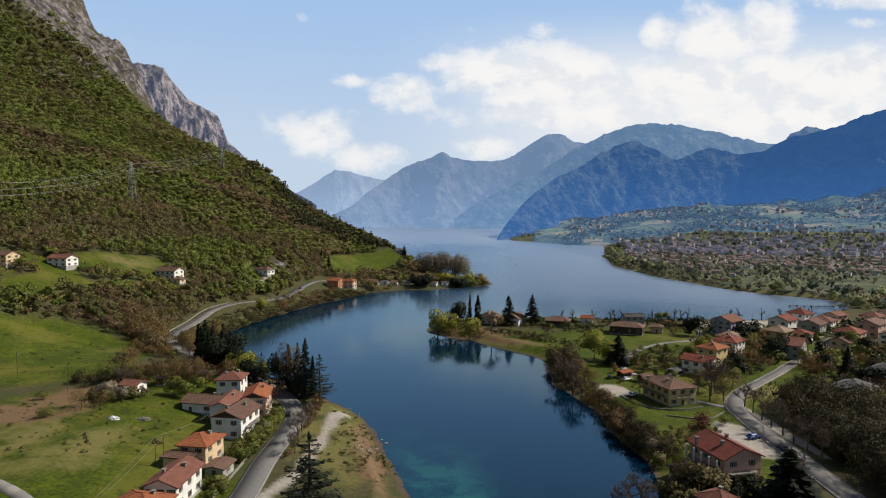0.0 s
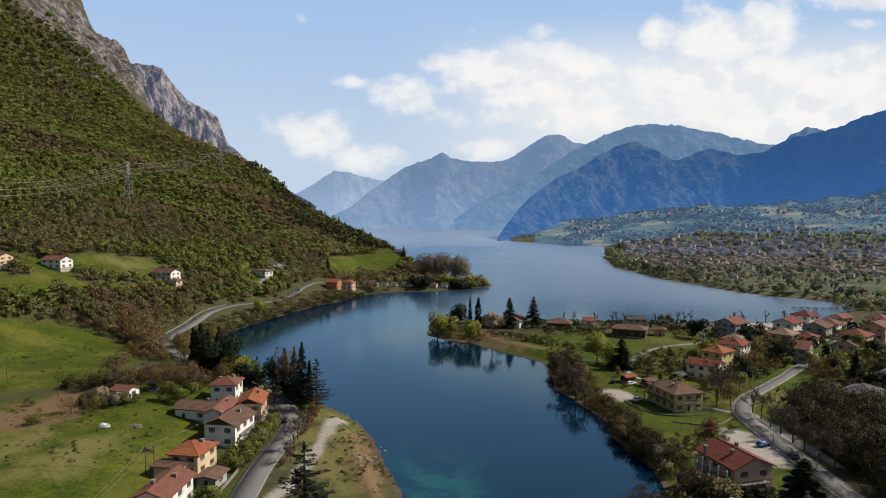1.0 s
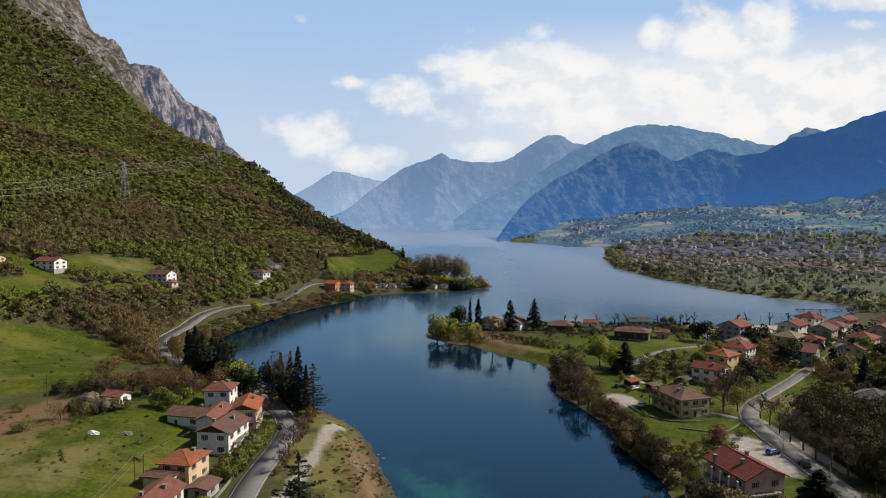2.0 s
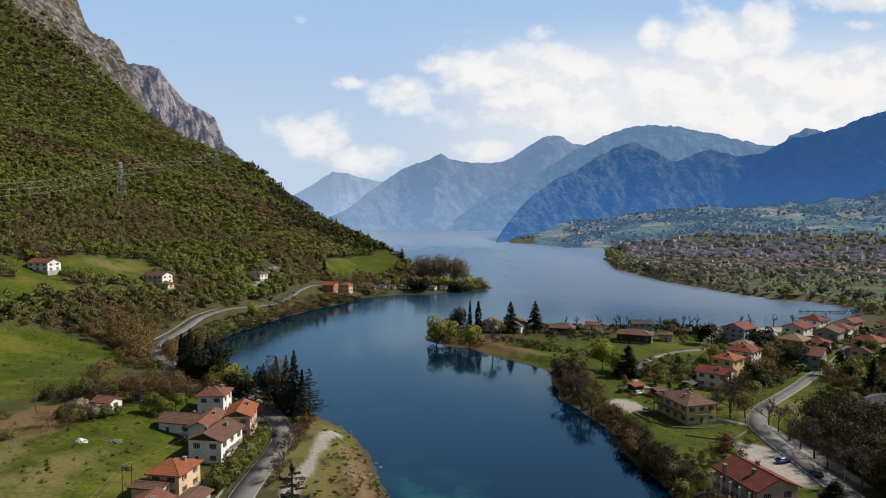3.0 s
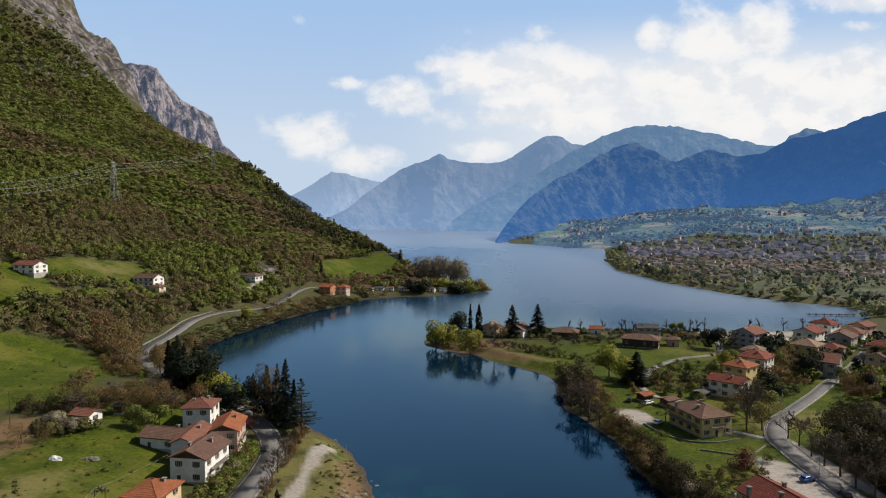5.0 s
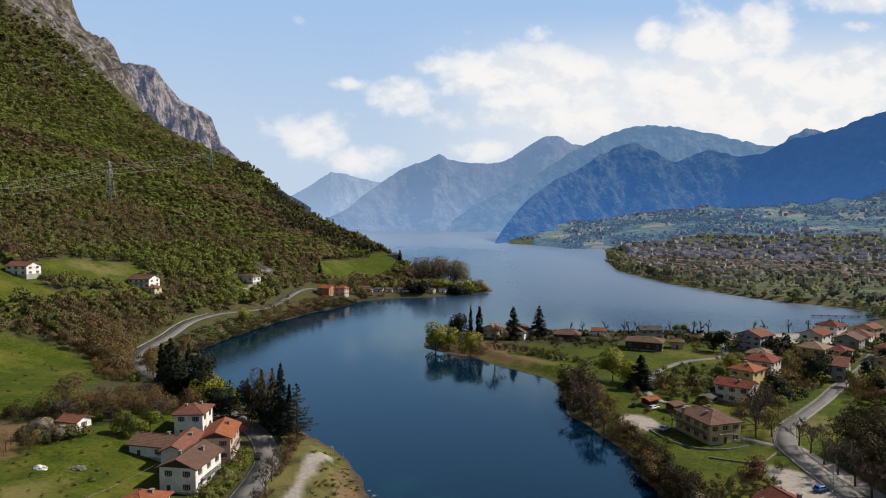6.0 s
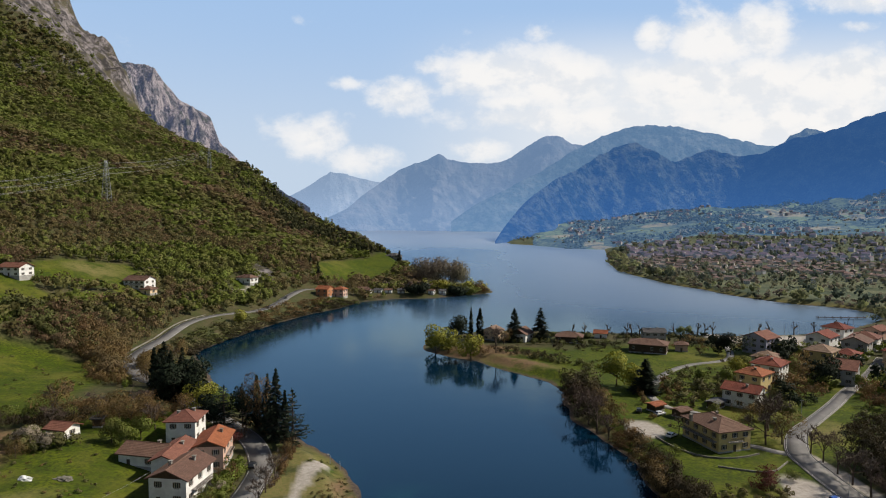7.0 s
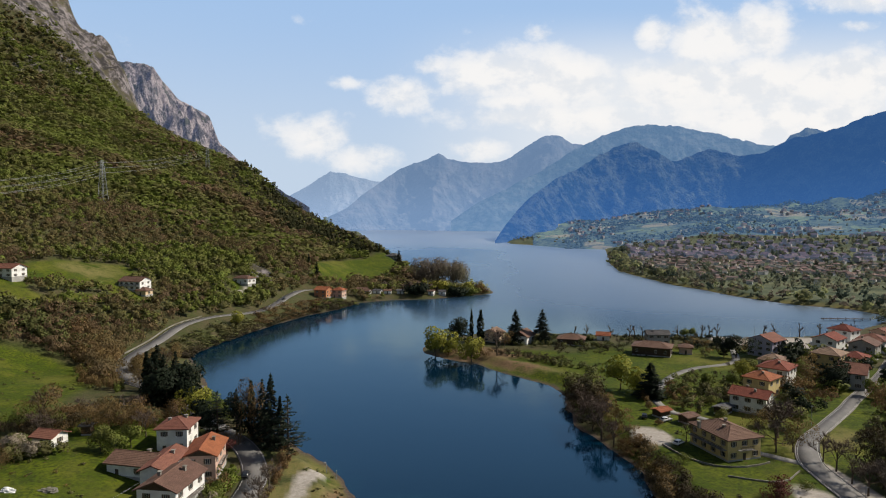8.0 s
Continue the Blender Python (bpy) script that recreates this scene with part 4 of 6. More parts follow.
PLANTED = []
TREES = {
    "spruce": [(-52, 236, 23, 0.62), (-56, 241, 20, 0.55), (41, 392, 19, 1.1), (56, 394, 19, 1.1), (80, 286, 14, 1.5), (82, 146, 14, 1.9), (-100, 272, 17, 0.8), (-94, 268, 19, 0.7), (-47, 768, 17), (-113, 623, 15), (-108, 285, 18), (170, 263, 13), (-102, 266, 16), (-98, 262, 15)],
    "cypress": [(-49, 235, 16, 0.8), (-60, 243, 18, 0.8), (17, 398, 18, 0.7), (22, 396, 18, 1.2), (-123, 639, 13), (-106, 272, 17), (-112, 290, 14)],
    "cedar": [(-45, 228, 19, 1.1), (-87, 262, 14), (-31, 144, 19, 1.35), (-70, 241, 15, 1.1), (-65, 244, 15, 1.0)],
    "dark_pine": [(-63, 241, 15, 0.6), (-74, 243, 11), (-97, 276, 12), (-103, 278, 11), (8, 385, 16), (144, 352, 12), (139, 354, 10), (-91, 264, 16), (-85, 259, 12), (-95, 262, 15), (160, 297, 11), (155, 292, 10), (167, 272, 8), (203, 300, 10)],
    "willow": [(-3, 374, 16), (4, 374, 13), (15, 356, 14), (72, 298, 14), (77, 293, 10), (-81, 252, 11), (-129, 446, 10), (127, 310, 9)],
    "green_tree": [(138, 403, 6), (142.5, 404, 6), (134, 316, 8), (-79, 256, 9), (-90, 217, 7), (-94, 218, 7), (-88, 223, 7), (165, 285, 7), (201, 311, 11), (115, 248, 8), (152, 311, 8), (-72, 252, 8), (118, 300, 6), (108, 300, 6)],
    "bare_tree": [(101, 235, 16), (105, 241, 14), (98, 229, 12), (28, 362, 15), (49, 266, 14), (51, 258, 14), (52, 250, 15), (54, 243, 12), (107, 221, 10), (107, 215, 10), (106, 207, 11), (105.5, 200, 11), (105.5, 193, 12), (105, 186, 12), (105, 179, 12), (104.5, 171, 12),
                  (-45, 207, 9), (-45, 198, 9), (-44, 188, 9), (-43, 180, 9), (46, 154, 10), (43, 151, 8), (49, 153, 11), (75, 238, 8), (-122, 238, 12), (-116, 226, 10), (-96, 240, 11), (-88, 232, 9), (-110, 240, 10), (-124, 330, 11), (-60, 258, 8), (112, 262, 8), (160, 262, 8), (168, 255, 8)],
    "brown_tree": [(-113, 311, 17, 0.5), (-59, 242, 19, 0.62), (-119, 232, 13), (-99, 232, 11), (-95, 232, 10), (-91, 236, 10), (-103, 228, 10), (34, 382, 9), (103, 229, 11), (-122, 300, 11), (-128, 308, 10), (149, 300, 9), (-84, 243, 9), (98, 240, 10), (158, 318, 8), (145, 325, 7)],
    "green_bush": [(-133, 232, 5), (-129, 236, 5), (-125, 232, 5), (-116, 235, 5), (-122, 192, 4), (-135, 210, 3), (-57, 200, 4), (-57, 207, 3), (-58, 192, 4), (-57, 183, 4), (-57, 175, 4), (68, 222, 3), (92, 203, 3), (96, 260, 4), (99, 275, 4), (104, 308, 3)],
    "brown_bush": [(-118, 292, 9), (-124, 320, 8), (-62, 236, 6), (-112, 204, 6), (-117, 202, 6), (-148, 172, 4), (-57, 188, 4), (-46, 222, 5), (-46, 214, 4)],
    "red_bush": [(83, 200, 5), (81, 197, 4), (92, 163, 4), (-64, 231, 4)],
    "blossom_tree": [(-115, 213, 6), (-108, 210, 5), (62, 186, 5), (-57, 196, 4)],
    "pollard": [(84, 408, 8), (77, 409, 7), (97, 406, 8), (108, 405, 8), (110.5, 404, 8), (115, 404, 8), (134, 402, 8), (148, 402, 8), (152.5, 403, 8), (157, 403, 8.5), (184, 404, 8), (191, 405, 8.5), (206, 406, 8), (219, 408, 8), (232, 411, 8.5), (243, 415, 8)]}
for kind, spots in TREES.items():
    for x, y, h, *wide in spots:
        plant(kind, x, y, h, *(wide or [0.8 if kind == "pollard" else 1.0]))


# ---- houses ----
WINDOWS = {}


def window_mesh(kind, w, h):
    key = (kind, w, h)
    if key not in WINDOWS:
        bm = bmesh.new()
        if kind == "frame":
            t = 0.09
            for b in ((-w / 2 - t, -0.02, -h / 2 - t, w / 2 + t, 0.07, -h / 2), (-w / 2 - t, -0.02, h / 2, w / 2 + t, 0.07, h / 2 + t), (-w / 2 - t, -0.02, -h / 2, -w / 2, 0.07, h / 2), (w / 2, -0.02, -h / 2, w / 2 + t, 0.07, h / 2), (-0.04, -0.01, -h / 2, 0.04, 0.06, h / 2)):
                box(bm, *b)
        elif kind == "pane":
            box(bm, -w / 2, -0.02, -h / 2, w / 2, 0.035, h / 2)
        elif kind == "sill":
            box(bm, -w / 2 - 0.2, -0.02, -h / 2 - 0.2, w / 2 + 0.2, 0.2, -h / 2 - 0.1)
        else:
            for i in range(2):
                box(bm, -w / 4 + 0.06, 0.02, -h / 2 + 0.05 + h * i / 2, w / 4 - 0.06, 0.08, -h / 2 + h * (i + 0.9) / 2)
            box(bm, -w / 4, -0.01, -h / 2, w / 4, 0.05, h / 2)
        me = bpy.data.meshes.new("window_" + kind)
        bm.to_mesh(me)
        bm.free()
        me.materials.append({"frame": FRAME, "pane": GLASS, "sill": KERB, "shutter": SHUTTER}[kind])
        WINDOWS[key] = me
    return WINDOWS[key]


def add_window(house, x, y, z, turn, w=1.0, h=1.35, shutters=True):
    """A window on a wall; its outer side looks along local +y after the turn."""
    frame_ob = put(new("window", window_mesh("frame", w, h)), house)
    frame_ob.matrix_basis = pose(x, y, z, 0, 0, turn)
    put(new("pane", window_mesh("pane", w, h)), frame_ob)
    put(new("sill", window_mesh("sill", w, h)), frame_ob)
    if shutters:
        for s in (-1, 1):
            sh = put(new("shutter", window_mesh("shutter", w, h)), frame_ob)
            sh.location.x = s * (w * 0.78)


def add_roof(house, a, b, eave, kind, axis, pitch, mat, over=0.7, thick=0.28):
    """Roof plates over a plan of a by b, centred; axis names the side that the ridge runs along."""
    if axis == "b":
        conv = lambda p: (p[1], p[0], p[2])
        a, b = b, a
    else:
        conv = lambda p: p
    A, B = a / 2 + over, b / 2 + over
    rise = B * pitch
    z0 = eave - over * pitch + thick
    flip = axis == "b"

    def plate(pts):
        bm = bmesh.new()
        pts = [conv(p) for p in pts]
        pts = pts[::-1] if flip else pts
        n_pts = len(pts)
        top = [bm.verts.new(p) for p in pts]
        low = [bm.verts.new((p[0], p[1], p[2] - thick)) for p in pts]
        bm.faces.new(low[::-1])
        for i in range(n_pts):
            j = (i + 1) % n_pts
            bm.faces.new((top[j], top[i], low[i], low[j]))
        # tile courses, each lapping over the one below
        k0 = (0, 1, 2, n_pts - 1) if not flip else ((3, 2, 1, 0) if n_pts == 4 else (2, 1, 0, 0))
        e0, e1, r1, r0 = (Vector(pts[i]) for i in k0)
        n = max(4, int((e0.lerp(e1, 0.5) - r0.lerp(r1, 0.5)).length / 0.55))
        last = (top[k0[0]], top[k0[1]])
        for k in range(n):
            rise_by = Vector((0, 0, 0.06))
            low_row = [bm.verts.new(q + rise_by) for q in (e0.lerp(r0, k / n), e1.lerp(r1, k / n))]
            if k == n - 1:
                high_row = [top[k0[3]], top[k0[2]]]
            else:
                high_row = [bm.verts.new(q + rise_by * 0.12) for q in (e0.lerp(r0, (k + 1) / n), e1.lerp(r1, (k + 1) / n))]
            for q in ((last[0], last[1], low_row[1], low_row[0]), (low_row[0], low_row[1], high_row[1], high_row[0])):
                q = list(dict.fromkeys(q))
                bm.faces.new(q[::-1] if flip else q)
            last = high_row
        part("roof_plane", bm, mat, house)

    if kind == "gable":
        plate([(-A, -B, z0), (A, -B, z0), (A, 0, z0 + rise), (-A, 0, z0 + rise)])
        plate([(A, B, z0), (-A, B, z0), (-A, 0, z0 + rise), (A, 0, z0 + rise)])
        half = A
    else:
        half = max(A - B, 0.15)
        plate([(-A, -B, z0), (A, -B, z0), (half, 0, z0 + rise), (-half, 0, z0 + rise)])
        plate([(A, B, z0), (-A, B, z0), (-half, 0, z0 + rise), (half, 0, z0 + rise)])
        plate([(A, -B, z0), (A, B, z0), (half, 0, z0 + rise)])
        plate([(-A, B, z0), (-A, -B, z0), (-half, 0, z0 + rise)])
    v, f = [], []
    tube(v, f, conv((-half, 0, z0 + rise)), conv((half, 0, z0 + rise)), 0.16, 0.16, 6)
    if kind == "hip":
        for sx in (-1, 1):
            for sy in (-1, 1):
                tube(v, f, conv((sx * half, 0, z0 + rise)), conv((sx * A, sy * B, z0)), 0.13, 0.13, 5)
    part("ridge_tiles", mesh_of("ridge_tiles", v, f, mat), None, house)
    return rise


def add_chimney(house, x, y, z):
    bm = bmesh.new()
    box(bm, x - 0.35, y - 0.35, z - 1.8, x + 0.35, y + 0.35, z)
    box(bm, x - 0.5, y - 0.5, z + 0.25, x + 0.5, y + 0.5, z + 0.38)
    for sx in (-1, 1):
        for sy in (-1, 1):
            box(bm, x + sx * 0.24 - 0.08, y + sy * 0.24 - 0.08, z, x + sx * 0.24 + 0.08, y + sy * 0.24 + 0.08, z + 0.25)
    part("chimney", bm, PLASTER_WALL, house)


def add_balcony(house, x0, x1, y, z, deep, turn):
    """A balcony slab with a railing on the side that looks along +y after the turn."""
    bm = bmesh.new()
    box(bm, x0, 0, -0.18, x1, deep, 0)
    me = bpy.data.meshes.new("balcony")
    bm.to_mesh(me)
    bm.free()
    me.materials.append(KERB)
    base = put(new("balcony", me), house)
    base.matrix_basis = pose(0, 0, 0, 0, 0, turn) @ pose(0, y, z)
    bm = bmesh.new()
    box(bm, x0, deep - 0.08, 0.9, x1, deep, 1.0)
    box(bm, x0, deep - 0.06, 0.1, x1, deep - 0.02, 0.16)
    k = max(3, int((x1 - x0) / 0.35))
    for i in range(k + 1):
        x = x0 + (x1 - x0 - 0.05) * i / k
        box(bm, x, deep - 0.06, 0, x + 0.05, deep - 0.02, 0.95)
    part("railing", bm, DARK_WOOD, base, "dark wooden balcony railing")


def house(x, y, a, b, turn, eave, roof, axis, wall, tiles, label, floors=2, pitch=0.42, name="house", chimneys=1, balcony=(), cols=None, shutters=True, group="village houses", windows=True, dark_top=False):
    """A house of plan a by b metres; a runs along the turn."""
    z = height_at(x, y)
    ob = thing(name, label, "house", pose(x, y, z, 0, 0, turn), group)
    bm = bmesh.new()
    box(bm, -a / 2, -b / 2, -2.5, a / 2, b / 2, eave)
    part("wall", bm, STUCCO[wall] if wall in STUCCO else DARK_WOOD, ob)
    bm = bmesh.new()
    box(bm, -a / 2 - 0.06, -b / 2 - 0.06, -2.5, a / 2 + 0.06, b / 2 + 0.06, 0.5)
    part("plinth", bm, STUCCO["grey"], ob)
    rise = 0
    if roof == "gable":
        p, q = (a, b) if axis == "a" else (b, a)
        for s in (-1, 1):
            bm = bmesh.new()
            pts = [(s * p / 2, -q / 2, eave), (s * p / 2, q / 2, eave), (s * p / 2, 0, eave + q / 2 * pitch)]
            inner = [(s * (p / 2 - 0.3), *t[1:]) for t in pts]
            if axis == "b":
                pts, inner = [(t[1], t[0], t[2]) for t in pts], [(t[1], t[0], t[2]) for t in inner]
            vs = [bm.verts.new(t) for t in pts + inner]
            for fc in ((0, 1, 2), (5, 4, 3), (0, 3, 4, 1), (1, 4, 5, 2), (2, 5, 3, 0)):
                bm.faces.new([vs[i] for i in fc])
            bmesh.ops.recalc_face_normals(bm, faces=bm.faces)
            part("gable_wall", bm, DARK_WOOD if dark_top else (STUCCO[wall] if wall in STUCCO else DARK_WOOD), ob)
    rise = add_roof(ob, a, b, eave, roof, axis, pitch, TILES[tiles])
    storey = eave / floors
    if windows:
        for side, (length, dist, ang) in enumerate(((a, b / 2, 180), (b, a / 2, -90), (a, b / 2, 0), (b, a / 2, 90))):
            n = max(1, int(length / 3.7)) if cols is None else cols
            for fl in range(floors):
                zc = storey * fl + storey * 0.56
                for k in range(n):
                    off = (k + 0.5) / n * length - length / 2
                    if fl == 0 and side == 0 and k == n // 2:
                        d = put(new("door", window_mesh("shutter", 2.0, 2.1)), ob)
                        d.matrix_basis = pose(0, 0, 0, 0, 0, ang) @ pose(off, dist, 1.05)
                        continue
                    c = pose(0, 0, 0, 0, 0, ang) @ Vector((off, dist, zc))
                    add_window(ob, c.x, c.y, c.z, ang, min(0.95, length / n * 0.4), min(1.3, storey * 0.42), shutters and length / n > 2.4)
    for k in range(chimneys):
        add_chimney(ob, a * (0.22 - 0.42 * k), b * (0.16 - 0.3 * (k % 2)), eave + rise * (0.95 if roof == "gable" else 0.85))
    for side, x0, x1, level, deep in balcony:
        add_balcony(ob, x0, x1, (b if side in (0, 180) else a) / 2, level, deep, side)
    return ob


# west bank
house(-77.3, 229, 8.5, 9.2, 2, 7.0, "hip", "b", "white", "rust", "white two-storey house with a brown hipped roof beside the road", chimneys=2)
house(-65, 195.5, 9.6, 13, -8, 6.6, "gable", "b", "white", "brown", "white farmhouse with a dark gable and brown tiled roof", dark_top=True, balcony=((-90, -4, 4, 3.2, 1.3),), chimneys=2)
house(-79.8, 209.5, 12.0, 8, -13, 3.6, "gable", "a", "white", "brown", "low white barn with a brown tiled roof", floors=1, cols=2, chimneys=1)
house(-64.5, 216, 8.0, 12.8, 7, 6.8, "gable", "b", "pink", "orange", "pinkish house with an orange tiled roof beside the road", dark_top=True, balcony=((-90, -3.5, 3.5, 3.3, 1.2),))
house(-71.5, 206.5, 6.0, 14, 0, 6.0, "gable", "b", "white", "rust", "white rear wing with a red-brown tiled roof", windows=False, chimneys=1)
house(-67.2, 172.5, 8.2, 9.4, -10, 5.8, "hip", "b", "cream", "orange", "cream house with an orange hipped roof", cols=2)
house(-70.3, 166.2, 7.5, 4.2, -10, 3.4, "gable", "a", "cream", "brown", "cream lean-to with a flat brown roof", floors=1, pitch=0.18, chimneys=0, cols=1, name="outbuilding")
house(-64.5, 148.5, 7.6, 13.5, -3, 6.2, "gable", "b", "white", "rust", "white row house with an old patchy tiled roof", cols=3, chimneys=2)
house(-66, 134.5, 10.5, 9, -12, 5.8, "hip", "a", "cream", "orange", "house with an orange terracotta hipped roof", chimneys=1)
house(-59.5, 165, 5.0, 6.0, -8, 2.6, "gable", "b", "grey", "brown", "small grey shed with a brown roof", floors=1, chimneys=0, cols=1, name="shed", pitch=0.2)
house(-109.5, 221, 6.5, 5.5, -15, 2.8, "gable", "a", "white", "rust", "small white cottage with a rusty red roof in the meadow", floors=1, chimneys=0, cols=1)
house(-92.5, 284, 3.0, 3.0, 20, 5.6, "hip", "a", "white", "slate", "narrow white boathouse at the edge of the lake", floors=2, chimneys=0, cols=1, shutters=False, name="boathouse")
house(-103.5, 229, 2.6, 2.6, 5, 2.8, "gable", "a", "timber", "slate", "small dark garden hut", floors=1, chimneys=0, windows=False, name="hut", pitch=0.15)
# hillside
house(-195, 450, 15, 11, -12, 5.6, "gable", "a", "white", "brown", "white hillside farmhouse with a brown roof", group="hillside houses", balcony=((180, -6, 6, 2.8, 1.3),))
house(-187, 445, 7, 7, -12, 3.2, "hip", "a", "cream", "brown", "low cream annex of a hillside farmhouse", floors=1, group="hillside houses", chimneys=0)
house(-241, 400, 14, 10, -12, 5.2, "gable", "a", "white", "rust", "white hillside house with a red-brown roof", group="hillside houses")
house(-262, 375, 15, 10, -10, 5.2, "gable", "a", "cream", "brown", "cream hillside house with a brown roof", group="hillside houses")
house(-152, 537, 14, 9, -25, 4.6, "hip", "a", "white", "brown", "white hillside villa with a grey-brown roof", group="hillside houses", floors=1)
house(-54, 776, 15, 12, -25, 5.4, "hip", "a", "grey", "slate", "grey house with a dark hipped roof above the green meadow", group="hillside houses")
house(-97, 570, 11, 11, -20, 6.5, "gable", "a", "ochre", "orange", "red-ochre lakeside house with an orange roof", group="lakeside houses")
house(-85, 576, 9, 9, -15, 6.5, "hip", "a", "pink", "orange", "pale pink lakeside house with an orange roof", group="lakeside houses")
for i, (x, y, w) in enumerate(((-66, 606, 8), (-56, 610, 7), (-47, 612, 6), (-36, 614, 6), (-8, 617, 5), (2, 621, 6), (-70, 614, 9), (-22, 620, 6))):
    house(x, y, w, 5, -20 + 8 * (i % 4), 2.7, "gable", "a", "white" if i % 3 else "grey", "slate" if i % 2 else "brown", "small pale cabin among the lakeside trees", floors=1, chimneys=0, cols=1, name="cabin", group="lakeside cabins")
# spit
house(45.2, 394, 10.5, 9.6, 58, 4.6, "gable", "a", "white", "brown", "white cottage with a brown gabled roof on the spit", group="spit houses", pitch=0.55, floors=1, dark_top=True)
house(71.6, 391, 14, 9.5, -18, 3.4, "hip", "a", "timber", "brown", "dark wooden pavilion with a low brown roof", group="spit houses", floors=1, chimneys=0)
house(29.5, 399, 8.5, 9.6, 62, 5.2, "gable", "a", "cream", "tan", "cream house half hidden behind trees on the spit", group="spit houses")
house(106.7, 363, 18, 12, -25, 4.4, "hip", "a", "timber", "brown", "long low building with dark walls and a brown roof", group="spit houses", floors=1, pitch=0.32)
house(118.3, 390, 11.5, 7.5, -4, 5.4, "gable", "a", "grey", "slate", "grey lakefront house with a grey roof", group="spit houses", chimneys=2)
house(92, 402, 7, 6, -15, 3.0, "gable", "a", "white", "orange", "small lakefront house with an orange roof", group="spit houses", floors=1, chimneys=0)
house(124, 364, 6, 6, -20, 3.6, "hip", "a", "pink", "brown", "small brown-roofed annex by the lawn", group="spit houses", floors=1, chimneys=0)
# east village
house(83.6, 231, 11.2, 16.2, 16, 6.4, "hip", "b", "yellow", "brown", "yellow villa with long balconies and a brown hipped roof", balcony=((90, -7.5, 7.5, 3.3, 1.5), (180, -2.5, 2.5, 3.3, 1.2)), chimneys=3, pitch=0.36)
villa = house(74.5, 164.5, 11.0, 14.0, 14, 7.0, "gable", "b", "pink", "red", "large pinkish villa with a red tiled roof and white pillars", chimneys=3, balcony=((180, -4, 4, 3.3, 1.4), (90, -6.5, 6.5, 3.3, 1.6)))
for k in range(5):
    bm = bmesh.new()
    box(bm, -7.15, -6.2 + 3.1 * k - 0.16, -1.0, -6.83, -6.2 + 3.1 * k + 0.16, 6.5)
    box(bm, -7.22, -6.2 + 3.1 * k - 0.23, 6.3, -6.76, -6.2 + 3.1 * k + 0.23, 6.5)
    part("pillar", bm, STUCCO["white"], villa, "white pillar")
house(64, 142.5, 7, 8, 26, 3.4, "hip", "a", "cream", "rust", "small house with an old red-brown roof among trees", floors=1)
house(110.2, 268.5, 9, 12, 48, 6.2, "gable", "b", "white", "red", "white house with a red tiled roof", chimneys=2, pitch=0.4)
house(123.5, 287.5, 10.5, 9.5, 40, 7.6, "hip", "a", "yellow", "orange", "yellow house with an orange hipped roof", chimneys=2)
house(139.4, 306, 12.5, 11, 45, 7.2, "hip", "a", "white", "red", "white terraced house with a dark red roof", balcony=((0, -4, 4, 3.6, 1.4), (-90, -4, 4, 3.6, 1.6)), chimneys=2)
house(162.4, 359, 12.5, 12, 36, 8.2, "gable", "a", "lilac", "rust", "pale blue-white three-storey house with a red-brown roof", floors=3, chimneys=1, balcony=((180, -4, 4, 3, 1.3), (180, -4, 4, 5.6, 1.3)))
house(150, 328.5, 10.5, 10, 44, 5.0, "hip", "a", "white", "tan", "white house with a pale tan hipped roof")
house(176.6, 331, 11.5, 11, 41, 7.4, "hip", "a", "yellow", "tan", "square yellow house with a tan hipped roof")
house(190, 333, 10, 9, 45, 5.2, "hip", "a", "white", "red", "house with a dull red hipped roof")
house(168, 301, 13.5, 9.5, 50, 6.6, "gable", "b", "grey", "rust", "grey house with a red-brown roof beside the road")
house(153.5, 233, 13, 11, 38, 4.4, "hip", "a", "cream", "slate", "cream bungalow with a dark grey hipped roof", floors=1, chimneys=0)
house(179, 251, 11, 10, 40, 6.5, "hip", "a", "lilac", "slate", "pale lilac house with a grey roof")
TOWN = [(199, 311, 33, "cream", "brown"), (222, 368, 46, "white", "rust"), (240, 352, 40, "pink", "brown"), (256, 374, 35, "cream", "rust"), (236, 330, 45, "white", "brown"), (262, 348, 30, "cream", "orange"), (207, 352, 44, "grey", "brown"),
        (280, 392, 38, "white", "brown"), (246, 394, 30, "pink", "rust"), (215, 332, 40, "cream", "red"), (285, 362, 35, "white", "rust"), (225, 300, 50, "white", "brown"), (262, 320, 42, "cream", "brown"), (300, 410, 30, "pink", "brown"), (198, 366, 40, "white", "red"), (252, 296, 40, "white", "rust"),
        (310, 385, 35, "cream", "rust"), (320, 440, 30, "white", "brown"), (300, 345, 40, "grey", "rust"), (332, 462, 25, "white", "rust"), (352, 446, 40, "cream", "brown"), (345, 478, 20, "pink", "brown"), (362, 470, 35, "white", "tan"), (338, 420, 30, "white", "rust"), (330, 500, 30, "cream", "brown"), (225, 396, 30, "white", "red")]
for i, (x, y, turn, wall, tiles) in enumerate(TOWN):
    house(x, y, 10 + (i * 7 % 5), 9 + (i * 3 % 4), turn, 5.6 + (i * 5 % 4) * 0.9, "hip" if i % 2 else "gable", "a", wall, tiles, "%s town house with a %s tiled roof" % ({"white": "white", "pink": "pinkish", "cream": "cream", "grey": "grey"}[wall], {"rust": "red-brown"}.get(tiles, tiles)), group="town houses", cols=2)
